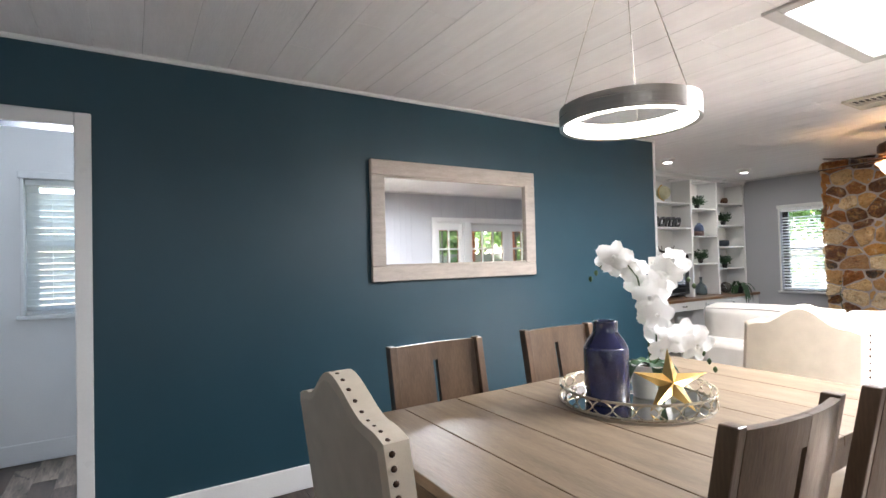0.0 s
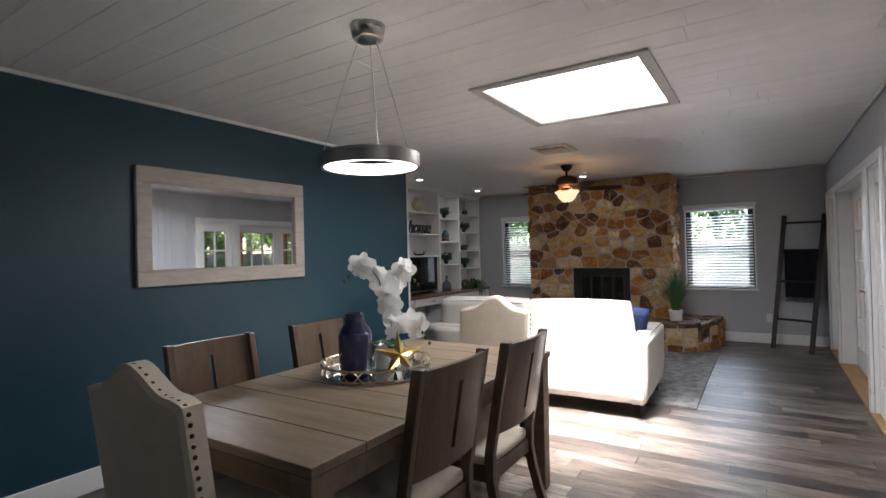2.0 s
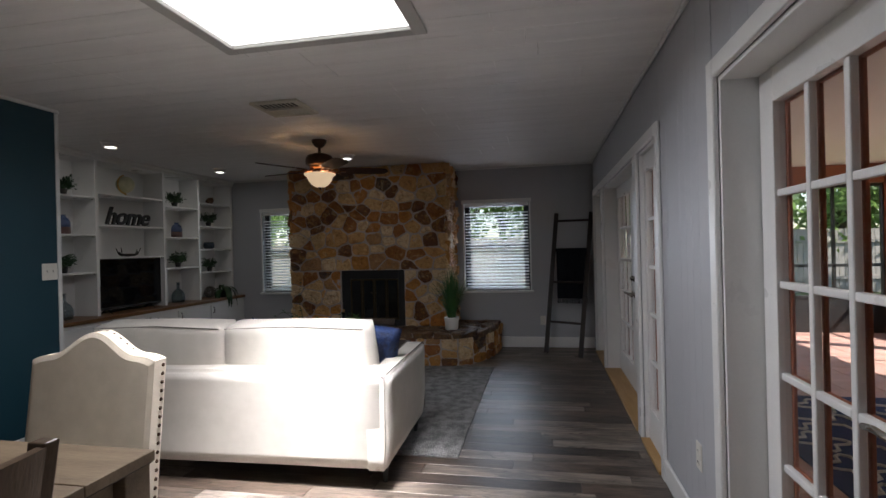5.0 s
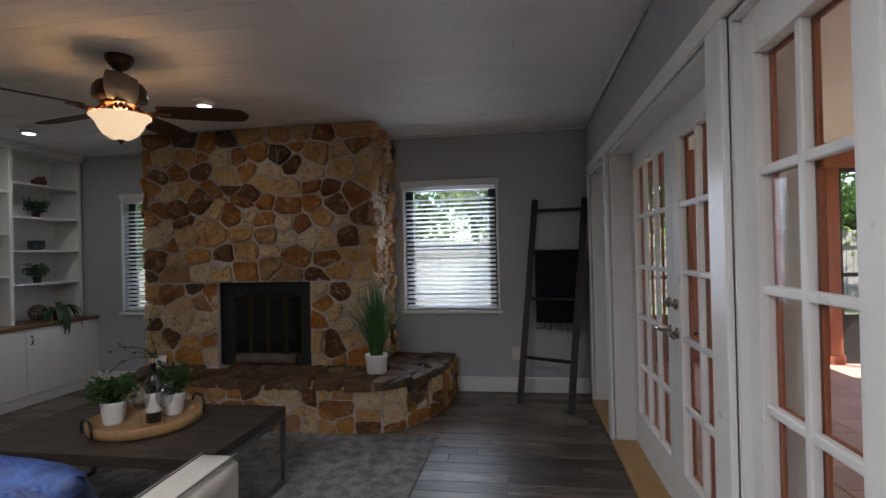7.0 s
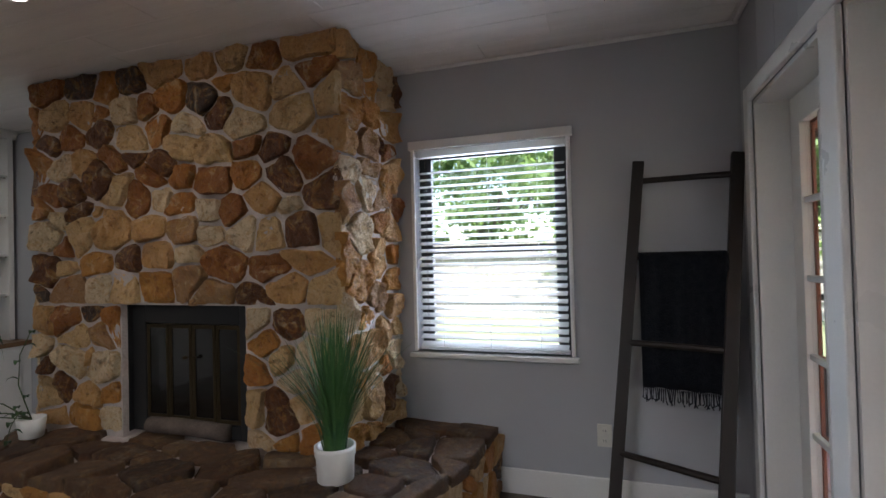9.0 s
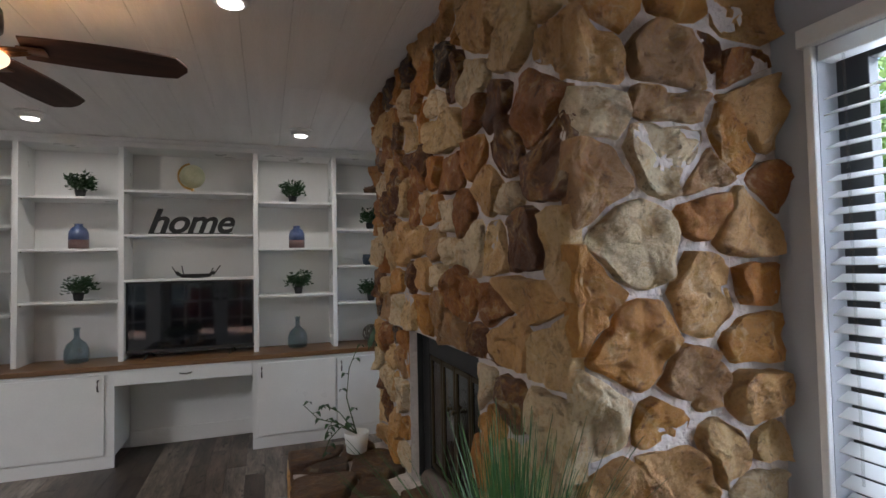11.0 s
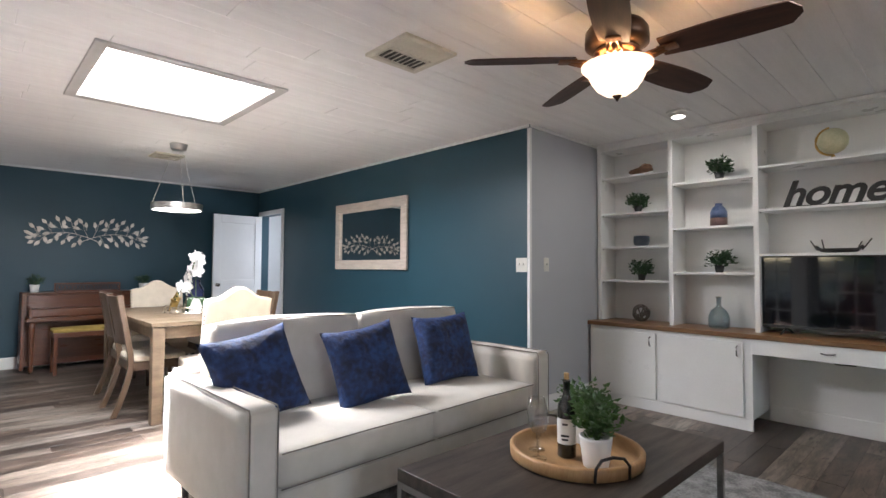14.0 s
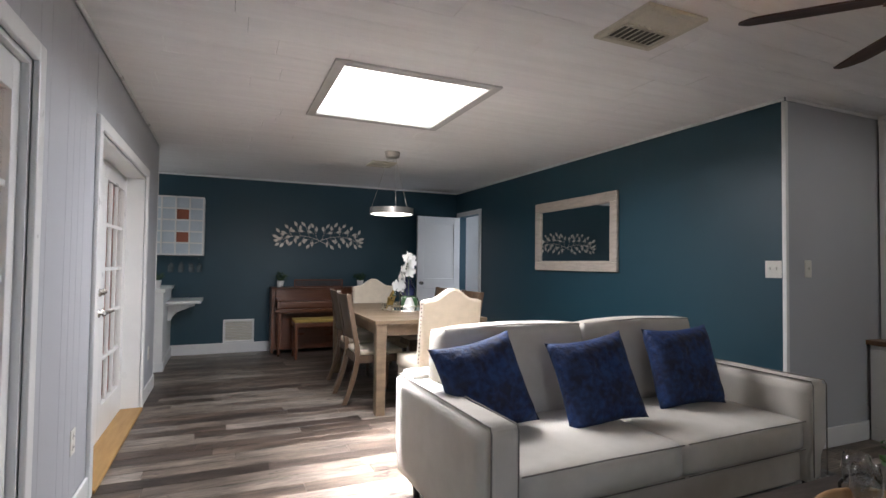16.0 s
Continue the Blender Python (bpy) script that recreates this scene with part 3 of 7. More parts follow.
# ceiling of whitewashed boards, laid across the room
bm = bmesh.new()
SKY = (2.56, 3.60, 0.155, 1.12)
rnd = random.Random(11)
w = 0.205
x = X0 - 0.12
while x < X1 + 0.1:
    y = -2.6 - rnd.random() * 1.2
    while y < YS + 0.1:
        y2 = y + 1.22
        spans = [(x, x + w, y, y2)]
        if x + w > SKY[0] and x < SKY[1]:
            lo, hi = max(y, SKY[2]), min(y2, SKY[3])
            spans = [(x, x + w, y, min(y2, SKY[2])), (x, x + w, max(y, SKY[3]), y2), (x, SKY[0], lo, hi), (SKY[1], x + w, lo, hi)]
        for u, v, p, q in spans:
            if q - p > 0.01 and v - u > 0.01:
                box(u + 0.0007, v - 0.0007, p + 0.0007, q - 0.0007, H, H + 0.014, 0.0020, 1, bm=bm)
        y = y2
    x += w
setting("ceiling", bm, M_CEIL, "low ceiling of whitewashed wooden boards", "ceiling")
bm = wall_mesh("x", X0 - 0.12, X1 + 0.14, -2.7, SKY[2] - 0.0, H + 0.015, H + 0.10)
box(X0 - 0.12, X1 + 0.14, SKY[3], YS + 0.12, H + 0.015, H + 0.10, bm=bm)
box(X0 - 0.12, SKY[0], SKY[2], SKY[3], H + 0.015, H + 0.10, bm=bm)
box(SKY[1], X1 + 0.14, SKY[2], SKY[3], H + 0.015, H + 0.10, bm=bm)
setting("roof_deck", bm, M_DARKGAP, "dark underside of the roof deck above the boards", "roof")

# crown and baseboards
def strip(name, x0, x1, y0, y1, z0, z1, bev=0.006, m=None, label="white painted baseboard with eased edge", cat="baseboard"):
    return setting(name, box(x0, x1, y0, y1, z0, z1, bev, 2), m or M_TRIM, label, cat)


BH = 0.14
for a, b in ((X0, -1.002), (-0.148, XC)):
    strip("baseboard", a, b, YB - 0.016, YB, 0, BH)
strip("baseboard", X0, X0 + 0.016, -2.5, YB - 0.016, 0, BH)
strip("baseboard", XC, XC + 0.016, YB + 0.02, 3.96, 0, BH)
strip("baseboard", X1 - 0.016, X1, -1.10, 0.12, 0, BH)
strip("baseboard", X1 - 0.016, X1, 2.86, 3.97, 0, BH)
for a, b in ((0.75, 1.50), (3.36, 4.24)):
    strip("baseboard", a, b, YF + 0.007, YF + 0.023, 0, 0.13)
CROWN = "slim white painted crown moulding"
strip("trim", X0, XC, YB - 0.022, YB, H - 0.026, H - 0.001, 0.008, label=CROWN, cat="trim")
strip("trim", X0, X0 + 0.022, -2.5, YB - 0.022, H - 0.026, H - 0.001, 0.008, label=CROWN, cat="trim")
strip("trim", XC, XC + 0.022, YB, 4.12, H - 0.026, H - 0.001, 0.008, label=CROWN, cat="trim")
strip("trim", X1 - 0.02, X1, YF, YS, H - 0.022, H - 0.001, 0.008, label=CROWN, cat="trim")
strip("trim", 0.75, X1 - 0.02, YF + 0.007, YF + 0.027, H - 0.022, H - 0.001, 0.008, label=CROWN, cat="trim")
strip("trim", XC - 0.022, XC + 0.006, YB - 0.008, YB + 0.022, 0.0, H - 0.027, 0.003, label="white painted corner bead on the teal wall's end", cat="trim")
strip("trim", 0.732, 0.749, YF - 0.16, YF + 0.012, 0, H - 0.002, 0.003, label="white painted wall end trim", cat="trim")

setting("wall_return_end", box(XC, XC + 0.003, YB + 0.022, YB + 0.121, 0, H - 0.027), M_GRAY, "grey painted edge of the return wall", "wall")

# skylight: framed shaft with an acrylic diffuser
sk = thing("skylight", "square flush skylight with glowing white acrylic diffuser and pale trim", "skylight", 3.08, 0.64, H, kind="structure")
a, b, c, d = SKY[0] - 3.08, SKY[1] - 3.08, SKY[2] - 0.64, SKY[3] - 0.64
t = 0.068
for p in ((a - t, b + t, c - t, c), (a - t, b + t, d, d + t), (a - t, a, c, d), (b, b + t, c, d)):
    part("trim_board", box(*p, -0.018, -0.001, 0.005, 2), M_SKYTRIM, sk)
part("diffuser", box(a, b, c, d, 0.004, 0.014), M_SKYPANE, sk, "glowing translucent white acrylic panel")


# door casings
def casing(name, x0, x1, y, out, top, label, w=0.07, posts=()):
    """Flat casing round an opening x0..x1 on the face y, standing out toward out (+1/-1)."""
    c = thing(name, label, "door casing", (x0 + x1) / 2, y, 0, kind="structure")
    o = (x0 + x1) / 2
    ya, yb = (0, 0.022) if out > 0 else (-0.022, 0)
    part("side_casing", box(x0 - o - w, x0 - o, ya, yb, 0, top + w, 0.006), M_TRIM, c)
    part("side_casing", box(x1 - o, x1 - o + w, ya, yb, 0, top + w, 0.006), M_TRIM, c)
    part("head_casing", box(x0 - o, x1 - o, ya, yb, top, top + w, 0.006), M_TRIM, c)
    for p0, p1 in posts:
        part("post_casing", box(p0 - o, p1 - o, ya, yb, 0, top - 0.001, 0.006), M_TRIM, c)
    return c


cs = casing("trim", *A_DOOR, YF + 0.007, 1, HEAD, "white painted casing round the double french doors")
cs2 = casing("trim", B1[0], B3[1], YF + 0.007, 1, HEAD, "white painted casing round a wide bank of french doors", posts=((B1[1], B2[0]), (B2[1], B3[0])))
casing("trim", -0.93, -0.22, YB, -1, 2.03, "white painted casing round the open doorway")
# jamb linings
for (x0, x1), own in ((A_DOOR, cs), (B1, cs2), (B2, cs2), (B3, cs2)):
    o = own.location.x
    part("jamb", box(x0 - o, x0 - o + 0.018, -0.167, -0.002, 0, HEAD - 0.018), M_TRIM, own)
    part("jamb", box(x1 - o - 0.018, x1 - o, -0.167, -0.002, 0, HEAD - 0.018), M_TRIM, own)
    part("head_jamb", box(x0 - o, x1 - o, -0.167, -0.002, HEAD - 0.018, HEAD), M_TRIM, own)
    part("threshold", box(x0 - o + 0.018, x1 - o - 0.018, -0.167, 0.03, 0.0, 0.022, 0.006), M_OAKSILL, own, "worn yellow oak threshold")


def french_leaf(name, x0, x1, y, cols, label, lever=0):
    """Glazed door leaf with five rows of panes; lever -1/+1 puts the handle on that side."""
    w = x1 - x0
    d = thing(name, label, "french door", x0, y, 0.02, kind="structure")
    zt, st, bot, tp = HEAD - 0.04, 0.105 if w > 0.7 else 0.068, 0.22, 0.12
    part("stile", box(0, st, -0.02, 0.02, 0, zt, 0.003), M_TRIM, d)
    part("stile", box(w - st, w, -0.02, 0.02, 0, zt, 0.003), M_TRIM, d)
    part("bottom_rail", box(st, w - st, -0.02, 0.02, 0, bot, 0.003), M_TRIM, d)
    part("top_rail", box(st, w - st, -0.02, 0.02, zt - tp, zt, 0.003), M_TRIM, d)
    gw, gh = (w - 2 * st) / cols, (zt - tp - bot) / 5
    for k in range(1, cols):
        part("muntin", box(st + k * gw - 0.013, st + k * gw + 0.013, -0.013, 0.013, bot, zt - tp, 0.005), M_TRIM, d)
    for k in range(1, 5):
        for j in range(cols):
            part("muntin", box(st + j * gw + (0.013 if j else 0), st + (j + 1) * gw - (0.013 if j < cols - 1 else 0), -0.012, 0.012, bot + k * gh - 0.013, bot + k * gh + 0.013, 0.005), M_TRIM, d)
    # stained outer face of the leaf
    for k in range(cols + 1):
        u = st + k * gw
        part("outer_bar", box(u - 0.009, u + 0.009, -0.034, -0.021, bot - 0.01, zt - tp + 0.01, 0.003), M_POST, d, "red-brown stained outer muntin")
    for k in range(6):
        z = bot + k * gh
        part("outer_bar", box(st, w - st, -0.033, -0.0212, z - 0.009, z + 0.009, 0.003), M_POST, d, "red-brown stained outer muntin")
    for j in range(cols):
        for k in range(5):
            p = part("pane", box(st + j * gw + 0.008, st + (j + 1) * gw - 0.008, -0.002, 0.002, bot + k * gh + 0.008, bot + (k + 1) * gh - 0.008), M_GLASS, d)
            p.visible_shadow = False
    if lever:
        hx = 0.055 if lever < 0 else w - 0.055
        for sgn in (1, -1):
            b = lathe([(0.028, 0), (0.028, 0.006), (0.012, 0.012), (0.011, 0.045)], 16)
            b.transform(Matrix.Rotation(-sgn * math.pi / 2, 4, "X"))
            merge(b, tube([(0, sgn * 0.045, 0), (-lever * 0.02, sgn * 0.052, 0.002), (-lever * 0.07, sgn * 0.054, 0.006), (-lever * 0.115, sgn * 0.05, -0.002)], 0.009, 10))
            b.transform(Matrix.Translation((hx, sgn * 0.02, 0.88)))
            part("door_handle", b, M_STEEL, d, "curved satin nickel lever handle", True)
        b = lathe([(0.026, 0), (0.026, 0.012), (0.012, 0.016), (0.012, 0.024)], 16)
        b.transform(Matrix.Translation((hx, 0.02, 1.02)) @ Matrix.Rotation(-math.pi / 2, 4, "X"))
        part("deadbolt", b, M_STEEL, d, "satin nickel thumb-turn deadbolt", True)
    return d


LY = YF - 0.145
am = sum(A_DOOR) / 2
french_leaf("door_1", A_DOOR[0] + 0.022, am - 0.002, LY, 3, "white glazed french door leaf with fifteen panes", 1)
french_leaf("door_2", am + 0.002, A_DOOR[1] - 0.022, LY, 3, "white glazed french door leaf with lever and deadbolt", -1)
bmid = sum(B2) / 2
french_leaf("door_3", B2[0] + 0.022, bmid - 0.002, LY, 3, "white glazed french door leaf in the wide bank", 1)
french_leaf("door_4", bmid + 0.002, B2[1] - 0.022, LY, 3, "white glazed french door leaf beside its twin", -1)
french_leaf("door_5", B1[0] + 0.022, B1[1] - 0.022, YF - 0.040, 2, "narrow fixed white french door panel")
french_leaf("door_6", B3[0] + 0.022, B3[1] - 0.022, LY, 3, "fixed white french door panel near the corner")

# panel door standing open against the piano wall
dr = thing("door_7", "white two-panel interior door standing wide open", "door", -0.875, YB - 0.03, 0.012, kind="structure")
dr.matrix_world = pose(-0.875, YB - 0.03, 0.012, 0, 0, 272)
part("slab", box(0.0, 0.74, -0.014, 0.014, 0, 2.0, 0.002), M_WHITE, dr)
for z0, z1 in ((0.0, 0.24), (0.86, 1.02), (1.88, 2.0)):
    part("rail", box(0.11, 0.63, -0.021, 0.021, z0, z1, 0.004), M_WHITE, dr)
for p, q in ((0.0, 0.11), (0.63, 0.74)):
    part("stile", box(p, q, -0.021, 0.021, 0, 2.0, 0.004), M_WHITE, dr)
b = lathe([(0.026, 0), (0.026, 0.008), (0.011, 0.014), (0.011, 0.04), (0.027, 0.05), (0.024, 0.07), (0.008, 0.076)], 16)
b.transform(Matrix.Translation((0.68, 0.021, 0.95)) @ Matrix.Rotation(-math.pi / 2, 4, "X"))
part("door_handle", b, M_STEEL, dr, "round satin nickel knob", True)

# room beyond the doorway
setting("wall_side_room", wall_mesh("x", -2.4, 1.2, 4.55, 4.67, 0, H, [(-0.62, 0.25, 1.02, 1.98)]), M_WHITE, "pale white wall of the small room beyond the doorway", "wall")
setting("wall_side_room_end", wall_mesh("y", YB + 0.12, 4.55, -2.4, -2.3, 0, H), M_WHITE, "pale white end wall of the side room", "wall")
# unseen front wall, added to stop sunlight leaking into the side room
setting("wall_side_room_south", wall_mesh("x", -2.4, X0 - 0.121, YB, YB + 0.12, 0, H), M_WHITE, "pale white front wall of the side room", "wall")
setting("wall_side_room_inner", wall_mesh("y", YB + 0.12, 4.55, 1.1, 1.2, 0, H), M_WHITE, "pale white inner wall of the side room", "wall")
setting("ceiling_side_room", box(-2.4, 1.2, YB, 4.67, H + 0.002 - 0.012, H - 0.002), M_WHITE, "white ceiling of the side room", "ceiling")
strip("baseboard", -2.3, 1.1, 4.534, 4.55, 0, BH)


# ---- windows ----
def window(name, y0, y1, z0, z1, label, tilt=18, axis="x", at=X1, sash=None):
    """Single-hung window in a wall facing the room, with a venetian blind."""
    w, h = y1 - y0, z1 - z0
    win = thing(name, label, "window", kind="structure")
    # local frame: u along the wall, v towards the room, z up
    if axis == "x":
        win.matrix_world = Matrix(((0, -1, 0, at), (1, 0, 0, y0), (0, 0, 1, z0), (0, 0, 0, 1)))
    else:
        win.matrix_world = Matrix(((1, 0, 0, y0), (0, -1, 0, at), (0, 0, 1, z0), (0, 0, 0, 1)))
    flip = axis != "x"

    def pt(nm, b, m, label="", smooth=False):
        return part(nm, b, m, win, label, smooth)
    c = 0.022
    pt("side_casing", box(-c, 0, 0.0, 0.02, 0, h, 0.004), M_TRIM)
    pt("side_casing", box(w, w + c, 0.0, 0.02, 0, h, 0.004), M_TRIM)
    pt("head_casing", box(-c - 0.012, w + c + 0.012, 0.0, 0.03, h, h + 0.05, 0.004), M_TRIM)
    pt("window_sill", box(-c - 0.02, w + c + 0.02, -0.06, 0.05, -0.028, 0.0, 0.006), M_TRIM)
    f = 0.075
    for p in ((0, f, 0, h), (w - f, w, 0, h), (f, w - f, 0, 0.05), (f, w - f, h - 0.05, h), (f, w - f, h / 2 - 0.022, h / 2 + 0.022)):
        pt("window_frame", box(p[0], p[1], -0.11, -0.07, p[2], p[3], 0.003), sash or M_SASH, "aluminium window sash")
    for a, b2 in ((0.05, h / 2 - 0.022), (h / 2 + 0.022, h - 0.05)):
        g = pt("pane", box(f, w - f, -0.092, -0.088, a, b2), M_GLASS)
        g.visible_shadow = False
    bl = new("blind")
    bl.parent = win
    bl["label"] = "white horizontal venetian blind, slats open"
    part("head_rail", box(0.006, w - 0.006, -0.045, 0.008, h - 0.045, h - 0.004, 0.004), M_BLIND, bl)
    n = int((h - 0.10) / 0.042)
    sl = box(0.014, w - 0.014, -0.024, 0.024, -0.0012, 0.0012)
    first = part("slat", sl, M_BLIND, bl)
    for k in range(n):
        s = first if k == 0 else new("slat", first.data)
        s.parent = bl
        s.matrix_local = pose(0, -0.016, 0.045 + k * 0.042 + (0.0008 * (k % 3)), tilt, 0, 0)
    part("bottom_rail", box(0.008, w - 0.008, -0.036, 0.004, 0.012, 0.03, 0.004), M_BLIND, bl)
    for u in (0.16, w / 2, w - 0.16):
        part("ladder_cord", tube([(u, 0.009, 0.03), (u, 0.009, h - 0.04)], 0.0012, 5), M_BLIND, bl)
    part("tilt_wand", tube([(w - 0.07, 0.012, 0.05 if w < 0.85 else 0.1), (w - 0.07, 0.012, h - 0.05)], 0.004, 6), M_CLEAR, bl)
    return win


window("window_1", RW[0], RW[1], RW[2], RW[3], "dark-framed single-hung window with open white blinds", -23)
window("window_2", LW[0], LW[1], LW[2], LW[3], "dark-framed single-hung window beside the chimney", -23)
window("window_3", -0.62, 0.25, 1.02, 1.98, "bright single-hung window of the side room", 52, "y", 4.55, M_TRIM)

# ---- outside ----
setting("ground", box(-60, 75, -75, 60, -0.30, -0.16), M_LAWN, "sunlit mown lawn around the house", "lawn")
setting("foundation", box(X0 - 0.12, X1 + 0.14, YF - 0.16, YS + 0.3, -0.159, -0.03), M_GROUT, "pale concrete slab under the house", "slab")
# screened porch
PX0, PX1, PY = 0.88, 9.6, -5.4
setting("porch_slab", box(PX0, PX1, PY, YF - 0.165, -0.15, -0.035), M_GROUT, "concrete porch slab under the tiles", "slab")
setting("porch_ceiling", box(PX0 - 0.3, PX1 + 0.3, PY - 0.3, YF - 0.165, 2.42, 2.47), M_PORCHC, "pale textured porch ceiling", "ceiling")
setting("wall_porch_end", wall_mesh("y", PY, YF - 0.165, PX0 - 0.12, PX0, -0.15, 2.42), M_POST, "red-brown stained end wall of the porch", "wall")


def porch_post(x, y):
    p = thing("porch_post", "red-brown stained square timber porch post", "post", x, y, -0.035, group="porch posts", kind="structure")
    part("shaft", box(-0.065, 0.065, -0.065, 0.065, 0, 2.18, 0.006), M_POST, p)
    part("base_trim", box(-0.08, 0.08, -0.08, 0.08, 0, 0.12, 0.006), M_POST, p)


def porch_beam(x0, x1, y0, y1):
    setting("porch_beam", box(x0, x1, y0, y1, 2.145, 2.42, 0.006), M_POST, "red-brown stained porch beam", "beam")


xs = [1.02, 2.3, 4.2, 6.1, 8.0, 9.5]
for x in xs:
    porch_post(x, PY + 0.08)
for y in (-3.9, -2.5, -1.40):
    porch_post(9.5, y)
porch_beam(PX0, PX1, PY, PY + 0.16)
porch_beam(9.42, 9.58, PY + 0.16, YF - 0.17)


def screen_bay(x0, y0, x1, y1):
    """Black-framed screen bay with a solid dark kick panel."""
    length = math.hypot(x1 - x0, y1 - y0)
    s = tagged(thing("screen_bay", "black-framed porch screen with solid dark lower panel", "screen", x0, y0, -0.035, math.degrees(math.atan2(y1 - y0, x1 - x0)), group="porch screens"), kind="structure")
    part("kick_panel", box(0, length, -0.012, 0.012, 0.0, 0.52), M_BLACK, s)
    for z in (0.52, 0.98, 2.13):
        part("rail", box(0, length, -0.02, 0.02, z, z + 0.045, 0.003), M_BLACK, s)
    for u in (0.0, length / 2 - 0.02, length - 0.04):
        part("mullion", box(u, u + 0.04, -0.02, 0.02, 0.565, 2.13, 0.003), M_BLACK, s)


for a, b in zip(xs, xs[1:]):
    screen_bay(a + 0.07, PY + 0.08, b - 0.07, PY + 0.08)
for a, b in ((-5.25, -3.97), (-3.83, -2.57), (-2.43, -1.47)):
    screen_bay(9.5, a, 9.5, b)

# porch furniture and rug
rug = thing("porch_rug", "navy and cream patterned outdoor rug on terracotta tiles", "rug", 4.6, -3.0, -0.012)
part("field", box(-1.5, 1.5, -1.0, 1.0, 0, 0.010), M_RUGBLUE, rug)
for k in range(7):
    for j in range(5):
        cx, cy = -1.2 + k * 0.4, -0.76 + j * 0.38
        pts = [(cx + 0.13 * math.cos(a) * (1 + 0.35 * math.cos(4 * a)), cy + 0.13 * math.sin(a) * (1 + 0.35 * math.cos(4 * a)), 0.0125) for a in (2 * math.pi * i / 24 for i in range(24))]
        part("scroll_motif", tube(pts, 0.012, 5, True), M_RUGCREAM, rug)


def patio_chair(x, y, rz):
    c = thing("patio_chair", "black metal patio chair with a red cushion", "chair", x, y, -0.012, rz, group="patio chairs")
    for sx in (-0.24, 0.24):
        part("leg", tube([(sx, -0.24, 0), (sx, -0.22, 0.42), (sx, -0.2, 0.62), (sx, 0.2, 0.62)], 0.014, 7), M_IRON, c)
        part("leg", tube([(sx, 0.26, 0), (sx, 0.22, 0.45), (sx, 0.30, 0.95)], 0.014, 7), M_IRON, c)
    part("seat", cushion(0.46, 0.46, 0.08, 0.012, 6), M_REDCUSH, c, "red seat cushion", True).location = (0, 0, 0.40)
    b = cushion(0.46, 0.09, 0.5, 0.015, 6)
    b.transform(Matrix.Translation((0, 0.25, 0.48)) @ Matrix.Rotation(-0.16, 4, "X"))
    part("backrest", b, M_REDCUSH, c, "red back cushion", True)


patio_chair(3.9, -2.6, 60)
patio_chair(5.2, -3.4, -150)
pt_ = thing("patio_table", "round black metal patio table", "table", 4.5, -3.1, -0.012)
part("tabletop", lathe([(0.45, 0.68), (0.46, 0.70), (0.45, 0.715)], 32), M_IRON, pt_)
part("pedestal", lathe([(0.22, 0), (0.2, 0.03), (0.03, 0.06), (0.03, 0.68)], 20), M_IRON, pt_)


# fences
def fence(x0, y0, x1, y1):
    length = math.hypot(x1 - x0, y1 - y0)
    f = thing("fence", "silvered wooden privacy fence of upright boards", "fence", x0, y0, -0.16, math.degrees(math.atan2(y1 - y0, x1 - x0)), kind="structure")
    b = bmesh.new()
    r = random.Random(3)
    u = 0.0
    while u < length:
        box(u, u + 0.135, -0.01, 0.01, 0.03, 1.78 + r.uniform(-0.03, 0.03), bm=b)
        u += 0.147
    ob = part("boards", b, M_FENCE, f)
    ob["kind"] = "stuff"
    for z in (0.4, 1.4):
        part("rail", box(0, length, 0.011, 0.05, z, z + 0.09), M_FENCE, f)


fence(17.0, -16.0, 17.0, 14.0)
fence(-6.0, -16.0, 17.0, -16.0)
fence(-12.0, 9.0, 17.0, 14.0)


def tree(x, y, height, spread, seed, base=0.35, clump_count=58):
    r = random.Random(seed)
    t = thing("tree", "leafy broad-crowned garden tree behind the fence", "tree", x, y, -0.16, group="garden trees")
    tr = tube([(0, 0, 0), (r.uniform(-.1, .1), r.uniform(-.1, .1), height * 0.25), (r.uniform(-.3, .3), r.uniform(-.3, .3), height * 0.55)], 0.20, 8, taper=0.09)
    for k in range(9):
        a = r.uniform(0, 6.28)
        z = height * r.uniform(0.22, 0.5)
        e = Vector((math.cos(a) * spread * 0.7, math.sin(a) * spread * 0.7, height * r.uniform(0.5, 0.85)))
        merge(tr, tube([(0, 0, z), tuple(e * 0.5 + Vector((0, 0, z * 0.35))), tuple(e)], 0.06, 6, taper=0.02))
    part("trunk", tr, M_BARK, t)
    verts, faces = [], []
    clumps = [(Vector((r.gauss(0, spread * 0.45), r.gauss(0, spread * 0.45), height * r.uniform(base, 1.0))), r.uniform(0.35, 0.85)) for _ in range(clump_count)]
    for c, rad in clumps:
        for _ in range(105):
            d = Vector((r.gauss(0, 1), r.gauss(0, 1), r.gauss(0, 0.7)))
            p = c + d * rad * 0.5
            s = r.uniform(0.07, 0.15)
            u = Vector((r.uniform(-1, 1), r.uniform(-1, 1), r.uniform(-1, 1))).normalized()
            v = u.cross(Vector((r.uniform(-1, 1), r.uniform(-1, 1), r.uniform(-1, 1)))).normalized()
            i = len(verts)
            verts += [p - u * s, p + v * s * 0.45, p + u * s, p - v * s * 0.45]
            faces.append((i, i + 1, i + 2, i + 3))
    me = bpy.data.meshes.new("crown")
    me.from_pydata(verts, [], faces)
    me.materials.append(M_TREELEAF)
    ob = new("crown", me)
    ob.parent = t
    ob["kind"] = "stuff"


